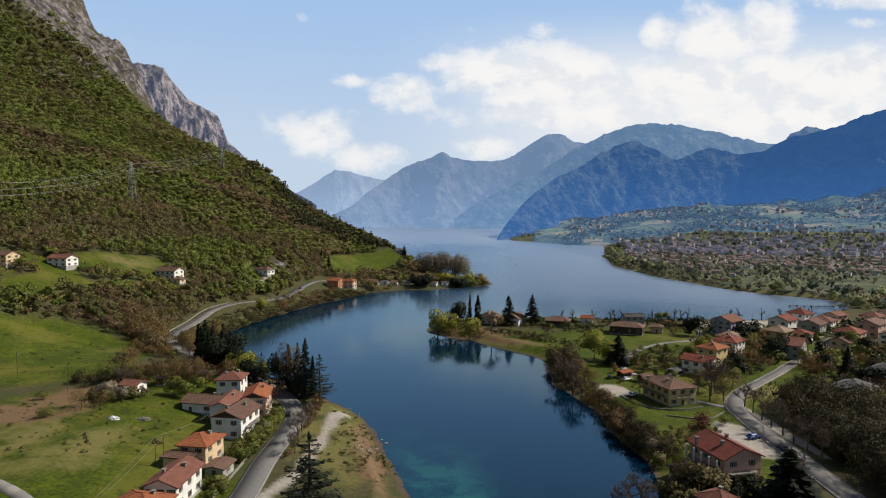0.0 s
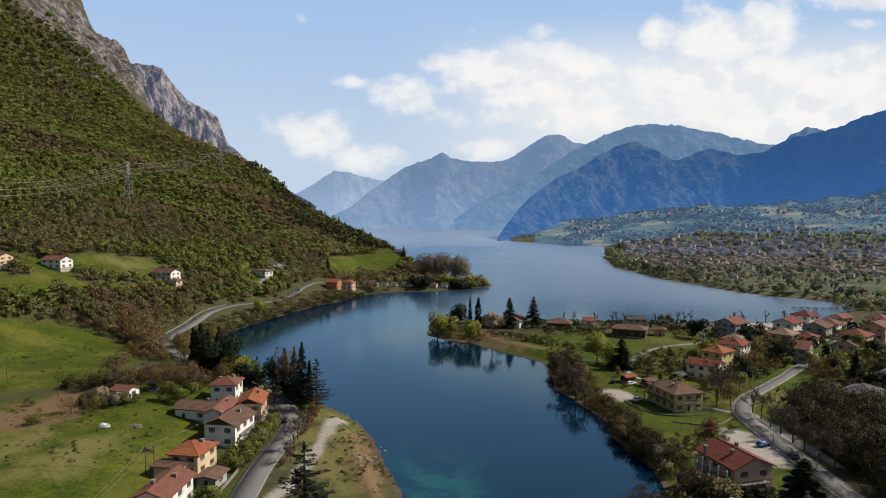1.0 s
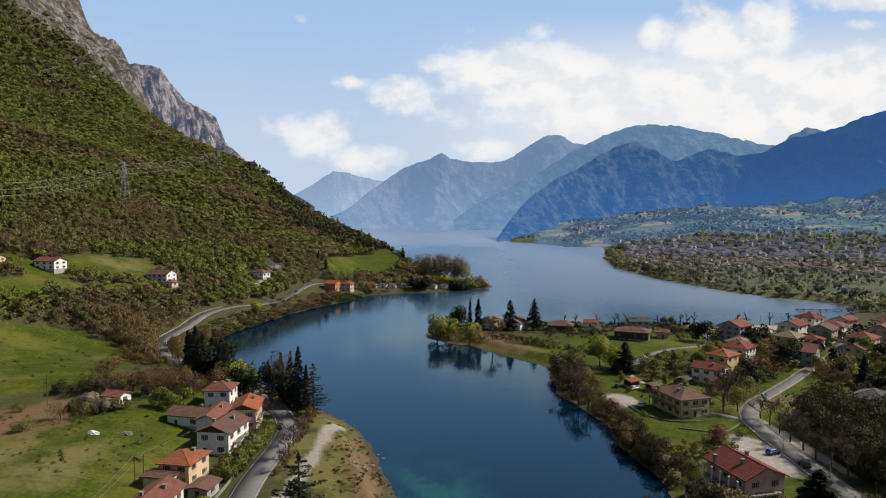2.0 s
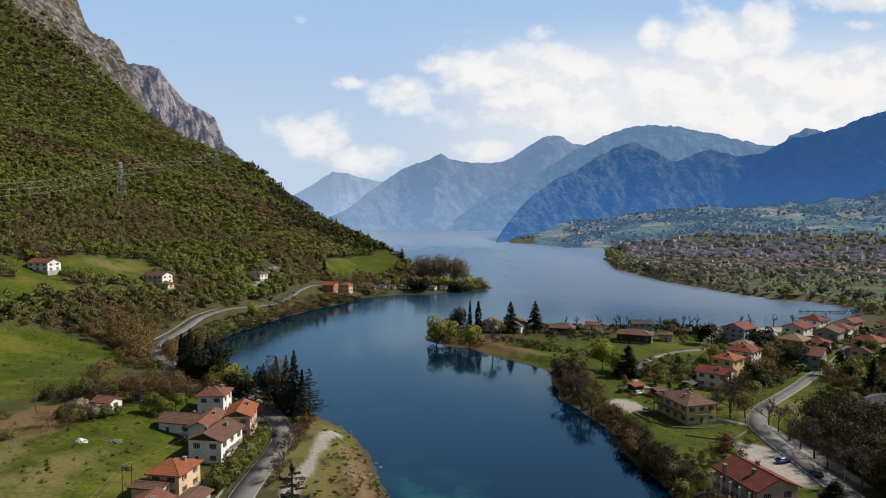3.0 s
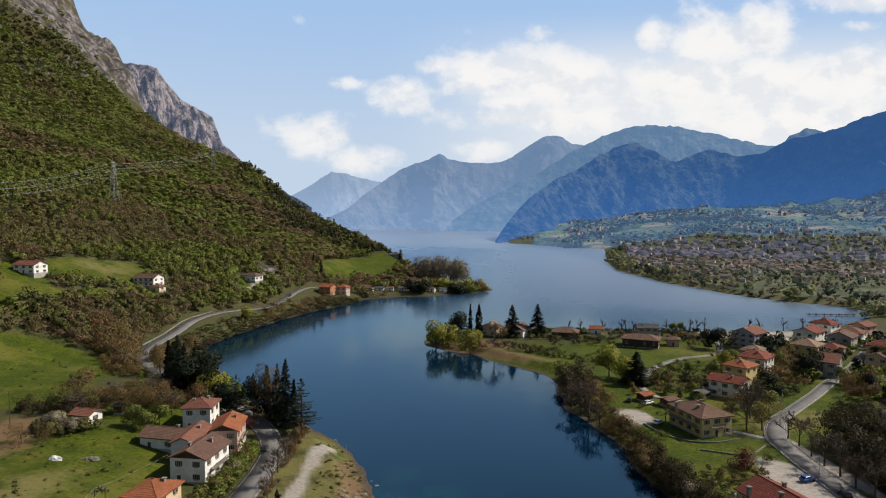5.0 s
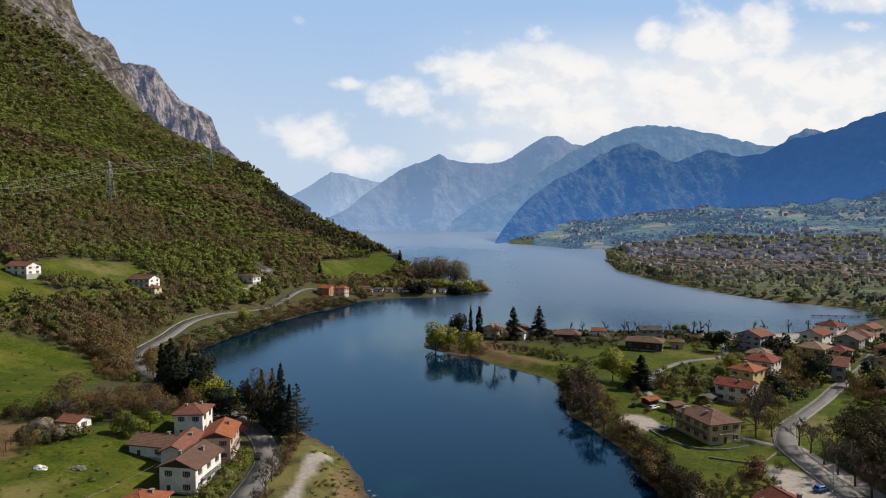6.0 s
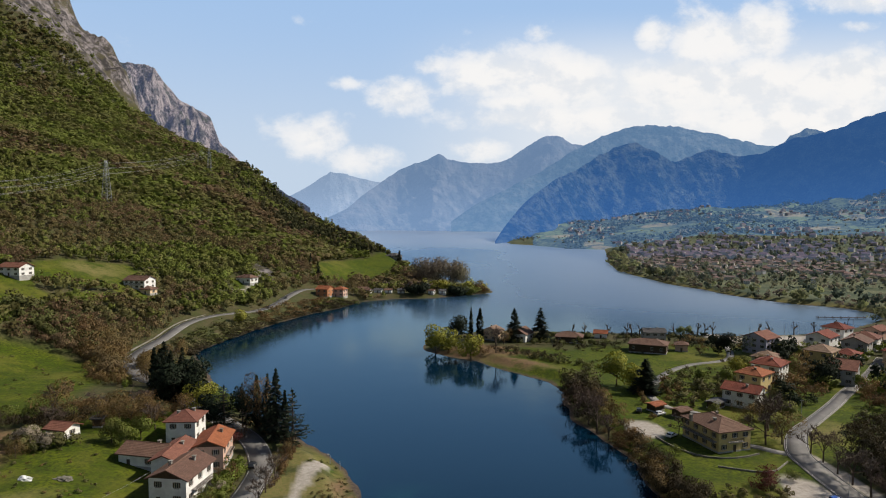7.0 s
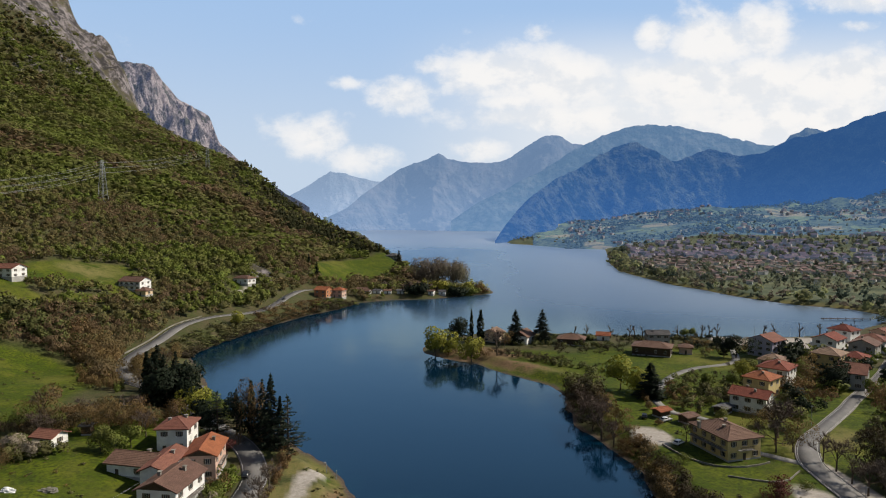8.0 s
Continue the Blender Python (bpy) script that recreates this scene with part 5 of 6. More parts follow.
for x, y, turn, w, tiles in ((76.5, 264, 30, 5.0, "orange"), (83, 257, 30, 5.0, "brown"), (99, 266, 40, 6.0, "slate"), (119, 279, 40, 4.5, "slate"), (64, 168, 20, 3.5, "rust")):
    house(x, y, w, 3.6, turn, 2.3, "gable", "a", "timber", tiles, "small wooden garden shed", floors=1, chimneys=0, windows=False, name="shed", pitch=0.25, group="garden sheds")


# ---- woods ----
def spread_wood(name, label, mat, spots, cards, size, seed, shapes=6, shell=0.3):
    """Many trees as one body of woodland. spots: x, y, z, height, width."""
    rng = np.random.default_rng(seed)
    twiggy = mat in (LEAF_BROWN, WOOD_BROWN, LEAF_DUSK)
    cards = int(cards * (1.65 if twiggy else 1.0))
    wide = shell > 0.5
    made = []
    for s in range(shapes):
        p = crown_points(rng, cards, 0.5, 0.12 if wide else 0.18, 1.0, 4 if wide else 5, 0.6 if wide else 0.35)
        made.append(quads(p, size, rng, -1.0 if twiggy and not wide else 0.0, (0.7 if wide else 0.30) if twiggy else 1.0, shell))
    vs, fs, ns, ts, base = [], [], [], [], 0
    kind = rng.integers(0, shapes, len(spots))
    for s in range(shapes):
        q = spots[kind == s]
        if not len(q):
            continue
        v, f = made[s]
        a = rng.uniform(0, 6.28, len(q))
        ca, sa = np.cos(a)[:, None], np.sin(a)[:, None]
        X = (v[:, 0] * ca - v[:, 1] * sa) * q[:, 4:5] + q[:, 0:1]
        Y = (v[:, 0] * sa + v[:, 1] * ca) * q[:, 4:5] + q[:, 1:2]
        Z = v[:, 2] * q[:, 3:4] + q[:, 2:3] - 0.3
        vs.append(np.stack([X, Y, Z], -1).reshape(-1, 3))
        fs.append((f[None] + (np.arange(len(q)) * len(v))[:, None, None]).reshape(-1, 4) + base)
        base += len(q) * len(v)
        m = round_normals(v * (1, 1, 1.1), 0.14 if wide or mat in (WOOD_GREEN, WOOD_OLIVE, WOOD_BROWN) else 0.3)
        ns.append(np.stack([m[:, 0] * ca - m[:, 1] * sa, m[:, 0] * sa + m[:, 1] * ca, np.broadcast_to(m[:, 2], (len(q), len(m)))], -1).reshape(-1, 3))
        ts.append(np.repeat(rng.normal(size=len(q)).clip(-2, 2) * (0.11 if wide else 0.15), len(v)))
    me = mesh_of(name, np.concatenate(vs), np.concatenate(fs), mat, True)
    me.normals_split_custom_set_from_vertices(np.concatenate(ns))
    me.attributes.new("tone", "FLOAT", "POINT").data.foreach_set("value", np.concatenate(ts).astype(np.float32))
    return tagged(new(name, me), label, "trees", kind="stuff")


def clear_of(x, y, meadow_edge=0.35):
    """Where trees may stand: on land, off the grass, the roads and the houses."""
    ok = shore_distance(x, y) > 1.5
    for s in MEADOWS + GRAVEL + SCREE + DRY[:6]:
        near = np.hypot(x - s[0], y - s[1]) < 2.0 * max(s[2], s[3])
        ok[near] &= blob(x[near], y[near], *s) < meadow_edge
    for line, wide in ROADS:
        near = (x > line[:, 0].min() - 9) & (x < line[:, 0].max() + 9) & (y > line[:, 1].min() - 9) & (y < line[:, 1].max() + 9)
        if near.any():
            ok[near] &= line_distance(x[near], y[near], line)[0] > wide / 2 + 2.6
    for o in scene.objects:
        if o.parent is None and o.type == "EMPTY" and "house" in o.get("category", ""):
            ok &= np.hypot(x - o.location.x, y - o.location.y) > 9.5
    return ok


def jittered(x0, x1, y0, y1, step, seed):
    rng = np.random.default_rng(seed)
    gx, gy = np.meshgrid(np.arange(x0, x1, step), np.arange(y0, y1, step))
    return gx.ravel() + rng.uniform(-0.5, 0.5, gx.size) * step, gy.ravel() + rng.uniform(-0.5, 0.5, gx.size) * step, rng


def in_view(x, y, margin=0.86):
    return np.abs(x) < margin * (y + 20)


def with_heights(x, y, rng, low, high, ratio=0.8):
    h = rng.uniform(low, high, len(x)) * (0.8 + 0.4 * value_noise(x, y, 60, 9))
    return np.stack([x, y, land_height(x, y), h, h * rng.uniform(ratio * 0.85, ratio * 1.25, len(x))], 1)


def sort_wood(spots, names, mats, labels, cards, size, seed, bias, shell=0.3):
    x, y = spots[:, 0], spots[:, 1]
    k = rough_noise(x, y, 90, 4, 61) + np.random.default_rng(seed).normal(size=len(x)) * 0.16 + bias
    for bx, by, r, w in ((-178, 352, 50, -1.0), (-150, 320, 34, -1.0), (-290, 610, 110, -0.20), (-190, 450, 60, 0.34), (-175, 545, 50, 0.22), (-420, 700, 160, 0.14), (-300, 480, 60, 0.2), (-720, 1120, 260, 0.3)):
        k = k + w * np.exp(-((x - bx) ** 2 + (y - by) ** 2) / r ** 2)
    groups = (k > 0.10, (k <= 0.10) & (k > -0.14), k <= -0.14)
    for g, nm, mt, lb in zip(groups, names, mats, labels):
        if g.any():
            spread_wood(nm, lb, mt, spots[g], cards, size, seed, shell=shell)
            seed += 1


# hillside, near belt
x, y, rng = jittered(-420, -30, 225, 660, 5.2, 1)
keep = in_view(x, y) & ((-x + 0.31 * (y - 430)) * 0.955 > np.where(y < 330, 88, 96))
x, y = x[keep], y[keep]
keep = clear_of(x, y) & ((y < 300) | (y > 585) | (x < np.interp(y, ROADS[0][0][:, 1], ROADS[0][0][:, 0]) - 5))
near_spots = with_heights(x[keep], y[keep], rng, 5.0, 8.5, 1.02)
sort_wood(near_spots, ("woodland_green", "woodland_olive", "woodland_brown"), (WOOD_GREEN, WOOD_OLIVE, WOOD_BROWN),
          ("dense green broadleaf woodland on the hillside", "olive green spring woodland on the hillside", "brown half-bare woodland on the hillside"), 78, 0.098, 70, 0.15, 0.25)
# hillside, far belt
x, y, rng = jittered(-1050, -20, 660, 1560, 6.8, 2)
e = y + 0.63 * x
keep = in_view(x, y) & (e < 945) & (e > 250)
x, y = x[keep], y[keep]
keep = clear_of(x, y)
x, y = x[keep], y[keep]
z = land_height(x, y)
rocky = crest_rock(x, y, z)
keep = (rng.uniform(0, 1, len(x)) > rocky * 0.95) & (z > 3) & ((y + 0.63 * x < 870) | (z < 270))
far_spots = with_heights(x[keep], y[keep], rng, 6, 9.5, 1.35)
conifer = (far_spots[:, 0] > -330) & (value_noise(far_spots[:, 0], far_spots[:, 1], 60, 4) + rng.normal(size=len(far_spots)) * 0.22 > 0.40) & (far_spots[:, 1] > 770) & (far_spots[:, 1] + 1.1 * far_spots[:, 0] > 560)
spread_wood("woodland_dark", "dark conifer woodland on the lower ridge", WOOD_DARK, far_spots[conifer] * (1, 1, 1, 1.35, 0.6), 42, 0.16, 77)
sort_wood(far_spots[~conifer], ("woodland_green", "woodland_olive", "woodland_brown"), (WOOD_GREEN, WOOD_OLIVE, WOOD_BROWN),
          ("green woodland high on the slope", "olive woodland high on the slope", "brown leafless woodland high on the slope"), 31, 0.17, 80, 0.06, 0.85)
# shore behind the ridge
x, y, rng = jittered(-420, -10, 880, 2300, 13, 12)
keep = (y + 0.63 * x > 940) & (shore_distance(x, y) > 1.5) & (shore_distance(x, y) < 70) & (y > 1000)
spread_wood("woodland_brown", "brown leafless woods along the far west shore", FAR_BROWN, with_heights(x[keep], y[keep], rng, 5, 10, 0.9), 30, 0.15, 66)
# slope beyond the left edge, seen from the side
x, y, rng = jittered(-640, -330, 330, 720, 7.4, 3)
keep = in_view(x, y) & (x < -0.2 * y - 150) & ((x < -420) | (y > 660))
x, y = x[keep], y[keep]
keep = clear_of(x, y)
sort_wood(with_heights(x[keep], y[keep], rng, 5.5, 9, 1.3), ("woodland_green", "woodland_olive", "woodland_brown"), (WOOD_GREEN, WOOD_OLIVE, WOOD_BROWN),
          ("green woodland on the steep slope", "olive woodland on the steep slope", "brown woodland on the steep slope"), 42, 0.16, 90, 0.07, 0.6)


def thicket(name, label, mat, cx, cy, rx, ry, turn, count, low, high, cards, size, seed, ratio=1.0):
    """A clump of scrub over an oval of the plan."""
    rng = np.random.default_rng(seed)
    a, r = rng.uniform(0, 6.28, count * 3), np.sqrt(rng.uniform(0, 1, count * 3))
    c, s = math.cos(radians(turn)), math.sin(radians(turn))
    px, py = r * np.cos(a) * rx, r * np.sin(a) * ry
    x, y = cx + px * c - py * s, cy + px * s + py * c
    ok = shore_distance(x, y) > 0.3
    for line, wide in ROADS:
        ok &= line_distance(x, y, line)[0] > wide / 2 + 1.8
    for o in scene.objects:
        if o.parent is None and o.type == "EMPTY" and "house" in o.get("category", ""):
            ok &= np.hypot(x - o.location.x, y - o.location.y) > 7.5
    x, y = x[ok][:count], y[ok][:count]
    if len(x):
        spread_wood(name, label, mat, with_heights(x, y, rng, low, high, ratio), cards, size, seed)


SCRUB = [
    ("shore_scrub", "brown leafless scrub along the lake bank", LEAF_BROWN, 58, 232, 3.5, 40, 0, 46, 3, 7, 200, 0.07), ("shore_scrub", "dark olive scrub along the lake bank", LEAF_DUSK, 60, 205, 4.5, 34, 0, 50, 3, 6.5, 200, 0.07),
    ("shore_scrub", "dark brown scrub on the lake bank", LEAF_DUSK, 61, 178, 6, 26, 0, 40, 3, 7, 220, 0.07), ("shore_scrub", "olive scrub on the lake bank", LEAF_OLIVE, 62, 160, 8, 18, 0, 40, 3, 7, 220, 0.07),
    ("shore_scrub", "dark brown scrub along the spit", LEAF_DUSK, 54, 275, 4, 28, 0, 36, 4, 9, 200, 0.06), ("shore_scrub", "olive scrub along the spit", LEAF_OLIVE, 56, 296, 6, 16, 0, 20, 3, 7, 200, 0.06),
    ("spit_scrub", "dark brown brambles on the spit bank", LEAF_DUSK, 44, 357, 22, 5, -36, 50, 2, 4.5, 160, 0.08), ("spit_scrub", "olive brambles on the spit", LEAF_OLIVE, 60, 338, 22, 4, -38, 36, 1.5, 3.5, 160, 0.08),
    ("spit_scrub", "brown scrub at the tip of the spit", LEAF_BROWN, 14, 372, 14, 7, -35, 30, 2, 5, 160, 0.07), ("hedge", "dark green hedge along the lakefront", LEAF_OLIVE, 90, 402, 52, 4, -4, 90, 1.5, 3.2, 120, 0.10),
    ("hedge", "dark evergreen hedge along the lakefront", NEEDLES, 120, 404, 50, 5, -2, 40, 1.5, 3.5, 120, 0.10), ("hedge", "olive garden trees on the spit", LEAF_OLIVE, 62, 384, 34, 7, -12, 26, 2, 5, 160, 0.08),
    ("hedge", "dark garden trees on the lakefront", LEAF_BROWN, 150, 375, 30, 16, 10, 34, 2, 5, 160, 0.08), ("hedge", "dark evergreens by the lakefront lane", NEEDLES, 138, 382, 16, 10, 0, 12, 3, 6, 160, 0.08),
    ("shore_trees", "pale green trees at the corner of the lake", FAR_FRESH, 330, 480, 36, 34, 20, 50, 4, 10, 120, 0.08), ("shore_trees", "olive trees at the corner of the lake", LEAF_OLIVE, 345, 455, 45, 40, 20, 60, 3, 8, 100, 0.09),
    ("river_thicket", "dark brown thicket beside the village road", LEAF_DUSK, 131, 190, 20, 30, 0, 150, 6, 12, 260, 0.053), ("river_thicket", "brown leafless thicket beside the village road", LEAF_DUSK, 125, 172, 15, 30, 0, 100, 6, 12, 260, 0.056),
    ("river_thicket", "olive thicket beside the village road", LEAF_OLIVE, 146, 205, 24, 16, 20, 70, 4, 8, 250, 0.052), ("river_thicket", "dark brown thicket beside the village road", LEAF_DUSK, 116, 150, 9, 28, 0, 90, 5, 11, 260, 0.056),
    ("garden_shrubs", "mixed green garden shrubs between the houses", LEAF_OLIVE, 108, 285, 26, 24, 30, 55, 1.5, 5, 200, 0.08), ("garden_shrubs", "dark garden trees between the houses", NEEDLES, 125, 265, 16, 26, -30, 9, 4, 7, 220, 0.07),
    ("garden_shrubs", "green garden trees in the town", LEAF_GREEN, 190, 320, 50, 40, 30, 60, 3, 7, 180, 0.09), ("garden_shrubs", "dark evergreen trees in the town", NEEDLES, 200, 320, 60, 45, 30, 50, 4, 9, 180, 0.09),
    ("garden_shrubs", "dark brown hedges in the town gardens", LEAF_DUSK, 130, 300, 40, 34, 30, 80, 1.5, 4.5, 110, 0.11), ("garden_shrubs", "dark brown shrubs behind the lakefront", LEAF_DUSK, 105, 372, 60, 16, -6, 80, 1.5, 4, 110, 0.11),
    ("garden_shrubs", "low olive shrubs scattered over the meadow", LEAF_OLIVE, 158, 258, 22, 12, 40, 40, 1, 3.5, 120, 0.10), ("garden_shrubs", "dark shrubs along the meadow path", LEAF_DUSK, 138, 240, 16, 5, 35, 40, 1.5, 4.5, 120, 0.10), ("garden_shrubs", "dark brown thicket beside the meadow", LEAF_DUSK, 166, 238, 12, 14, 20, 60, 2, 6, 130, 0.10), ("garden_shrubs", "dark evergreens beside the meadow", NEEDLES, 178, 246, 10, 12, 20, 24, 4, 8, 140, 0.10), ("hedge", "dark clipped hedge at the lake promenade", LEAF_DUSK, 100, 408, 62, 3, -4, 90, 1.2, 3, 110, 0.11), ("garden_shrubs", "brown garden trees in the town", LEAF_BROWN, 180, 300, 50, 40, 30, 60, 3, 8, 180, 0.09), ("garden_shrubs", "dark shrubs by the lane", LEAF_BROWN, 84, 275, 10, 26, -20, 30, 1.5, 4, 180, 0.08),
    ("garden_shrubs", "shrubs at the foot of the villa", LEAF_OLIVE, 78, 185, 10, 16, 0, 30, 1.5, 4, 180, 0.08), ("garden_shrubs", "dark shrubs round the villa", NEEDLES, 70, 160, 12, 14, 0, 24, 2, 5, 200, 0.08),
    ("bank_scrub", "green scrub between houses and road", LEAF_GREEN, -56, 184, 2.8, 34, 0, 84, 1.5, 4, 220, 0.08), ("bank_scrub", "yellow-green shrubs between houses and road", LEAF_FRESH, -55, 200, 2.0, 26, 0, 30, 1, 2.4, 160, 0.09), ("beach_tufts", "olive grass tufts on the beach", LEAF_OLIVE, -30, 196, 8, 30, 10, 80, 0.3, 1.0, 60, 0.14, 1.6), ("beach_tufts", "brown dry weeds on the beach", LEAF_BROWN, -24, 186, 6, 28, 12, 70, 0.3, 0.9, 60, 0.14, 1.6), ("beach_tufts", "green bushes at the water line", LEAF_GREEN, -14, 176, 3, 10, 30, 8, 0.8, 2.0, 120, 0.10),
    ("bank_scrub", "brown scrub between houses and road", LEAF_BROWN, -57, 195, 3.2, 28, 0, 20, 1.5, 4, 220, 0.08),
    ("bank_scrub", "dry brush between road and path", LEAF_BROWN, -45, 205, 1.4, 34, 0, 46, 1, 2.6, 180, 0.09), ("bank_scrub", "brown scrub below the conifers", LEAF_BROWN, -58, 242, 12, 5, -20, 36, 2, 5, 200, 0.08),
    ("field_scrub", "brown hedgerow across the meadow", LEAF_BROWN, -150, 338, 26, 10, -50, 100, 3, 7, 180, 0.08), ("field_scrub", "olive hedgerow at the edge of the meadow", LEAF_OLIVE, -186, 352, 34, 8, -10, 80, 4, 8, 180, 0.08),
    ("field_scrub", "brown leafless trees between meadow and road", LEAF_BROWN, -141, 304, 6, 30, 37, 80, 2, 4.5, 150, 0.08), ("field_scrub", "green trees between meadow and road", LEAF_GREEN, -138, 300, 6, 32, 37, 30, 1.5, 3.5, 150, 0.09), ("field_scrub", "brown leafless trees above the meadow", LEAF_BROWN, -170, 352, 9, 30, 37, 60, 4, 9, 150, 0.075),
    ("field_scrub", "dark scrub at the meadow corner", LEAF_BROWN, -102, 240, 22, 14, 10, 60, 2, 5, 200, 0.08), ("field_scrub", "olive scrub by the cottage", LEAF_OLIVE, -112, 214, 9, 6, 0, 26, 2, 5, 200, 0.08),
    ("field_scrub", "dark tufts of rough grass in the meadow", LEAF_OLIVE, -112, 186, 34, 28, 0, 90, 0.4, 1.1, 60, 0.14, 1.6), ("field_scrub", "brown weeds scattered over the meadow", LEAF_BROWN, -120, 178, 36, 34, 0, 70, 0.4, 1.0, 60, 0.14, 1.6), ("field_scrub", "rough grass tufts on the upper meadow", LEAF_OLIVE, -168, 285, 36, 48, 24, 60, 0.4, 1.2, 50, 0.14, 1.6),
    ("field_scrub", "dark shrubs round the meadow cottage", LEAF_DUSK, -116, 232, 20, 6, 10, 46, 2, 5, 140, 0.09), ("field_scrub", "dark undergrowth beside the bend", LEAF_OLIVE, -98, 272, 9, 12, 30, 18, 2, 5, 200, 0.06), ("field_scrub", "scrub along the farm track", LEAF_OLIVE, -140, 178, 10, 5, 0, 14, 1.5, 3.5, 160, 0.09),
    ("road_scrub", "dark shrubs at the water line", LEAF_DUSK, -122, 420, 5, 60, -12, 120, 1.5, 3.6, 90, 0.11, 1.8), ("road_scrub", "dark shrubs at the water line", LEAF_DUSK, -92, 530, 6, 50, -24, 120, 1.5, 3.6, 90, 0.11, 1.8),
    ("road_scrub", "brown scrub between road and lake", LEAF_BROWN, -139, 345, 5, 34, 14, 60, 0.9, 2.2, 110, 0.09, 2.2), ("road_scrub", "olive scrub between road and lake", LEAF_OLIVE, -132, 415, 9, 50, -10, 110, 1.2, 3.6, 80, 0.09, 2.4),
    ("road_scrub", "brown shrubs between road and lake", LEAF_BROWN, -108, 510, 9, 48, -16, 90, 1.2, 3.8, 80, 0.10, 2.4), ("road_scrub", "green scrub on the lake bank", LEAF_GREEN, -86, 556, 9, 28, -30, 60, 0.8, 2.2, 90, 0.10, 2.4),
    ("headland_trees", "grey leafless poplars on the headland", FAR_BROWN, 2, 690, 28, 14, 0, 90, 23, 30, 160, 0.045, 0.34), ("headland_trees", "dark trees along the headland shore", NEEDLES, -6, 618, 34, 5, 12, 44, 5, 10, 130, 0.09),
    ("headland_trees", "yellow-green trees on the headland", LEAF_FRESH, 10, 645, 34, 12, 10, 30, 6, 12, 140, 0.08), ("headland_trees", "reddish brown trees on the headland", TWIGS, -30, 640, 26, 10, 0, 24, 5, 9, 120, 0.09),
    ("headland_trees", "red-brown trees at the tip of the headland", LEAF_BROWN, 40, 642, 7, 6, 0, 12, 6, 11, 140, 0.08), ("headland_trees", "green trees on the headland", LEAF_GREEN, 20, 634, 22, 8, 15, 26, 5, 10, 140, 0.08),
    ("headland_trees", "brown trees above the headland meadow", FAR_BROWN, -36, 806, 22, 22, 20, 44, 7, 12, 100, 0.08), ("headland_trees", "dark hedge below the headland meadow", LEAF_DUSK, -58, 652, 34, 5, 18, 50, 3, 6, 120, 0.09)]
for i, s in enumerate(SCRUB):
    thicket(*s[:11], int(s[11] * 1.1), s[12] * 0.86, 200 + i, s[13] if len(s) > 13 else 1.0)

# ---- far shore: reeds, trees, town and fields ----
x, y, rng = jittered(215, 760, 470, 1250, 8.5, 5)
d = shore_distance(x, y)
keep = (d > 1) & (d < 26) & in_view(x, y, 0.8) & (rng.uniform(0, 1, len(x)) < 0.6 + 0.45 * value_noise(x, y, 60, 71))
belt = with_heights(x[keep], y[keep], rng, 5, 13, 0.8)
k = rng.uniform(0, 1, len(belt))
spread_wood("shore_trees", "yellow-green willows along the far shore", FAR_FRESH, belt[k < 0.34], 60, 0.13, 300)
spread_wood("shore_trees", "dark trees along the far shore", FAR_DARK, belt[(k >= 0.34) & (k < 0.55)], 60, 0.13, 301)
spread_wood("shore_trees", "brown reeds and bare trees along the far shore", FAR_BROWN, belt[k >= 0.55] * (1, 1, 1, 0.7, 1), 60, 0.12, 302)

x, y, rng = jittered(180, 1700, 620, 2300, 12, 6)
d = shore_distance(x, y)
keep = (d > 22) & in_view(x, y, 0.78) & (np.hypot(x, y) > 640) & (rng.uniform(0, 1, len(x)) < (0.30 + 0.45 * value_noise(x, y, 140, 8)) * np.where(np.hypot(x, y) > 1450, 0.25, 1.0))
town_trees = with_heights(x[keep], y[keep], rng, 3.5, 8.5, 0.9)
k = rng.uniform(0, 1, len(town_trees))
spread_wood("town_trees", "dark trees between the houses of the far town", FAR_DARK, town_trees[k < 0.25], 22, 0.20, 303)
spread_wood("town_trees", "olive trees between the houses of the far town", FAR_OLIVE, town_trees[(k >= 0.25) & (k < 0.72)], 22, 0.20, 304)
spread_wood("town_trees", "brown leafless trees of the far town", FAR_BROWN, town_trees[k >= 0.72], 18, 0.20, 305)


x, y, rng = jittered(260, 1900, 1350, 2450, 15, 16)
keep = (np.hypot(x, y) > 1460) & in_view(x, y, 0.78) & (x > 0.19 * y) & (value_noise(x, y, 90, 33) + 0.6 * value_noise(x, y, 30, 34) > 0.80)
x, y = x[keep], y[keep]
copse = with_heights(x, y, rng, 4, 9, 1.4)
copse[:, 2] = valley_height(x, y)
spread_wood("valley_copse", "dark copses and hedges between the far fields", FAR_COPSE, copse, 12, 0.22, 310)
# far walls and roofs carry haze in their muted base colours
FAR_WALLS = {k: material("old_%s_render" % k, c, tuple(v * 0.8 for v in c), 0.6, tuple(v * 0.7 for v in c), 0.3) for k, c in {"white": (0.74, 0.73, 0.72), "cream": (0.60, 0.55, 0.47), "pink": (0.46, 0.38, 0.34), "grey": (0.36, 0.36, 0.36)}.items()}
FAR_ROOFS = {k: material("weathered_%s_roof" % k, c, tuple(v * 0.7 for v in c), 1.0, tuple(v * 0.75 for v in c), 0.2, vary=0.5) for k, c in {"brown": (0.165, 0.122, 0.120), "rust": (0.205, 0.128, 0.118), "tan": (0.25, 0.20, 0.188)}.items()}


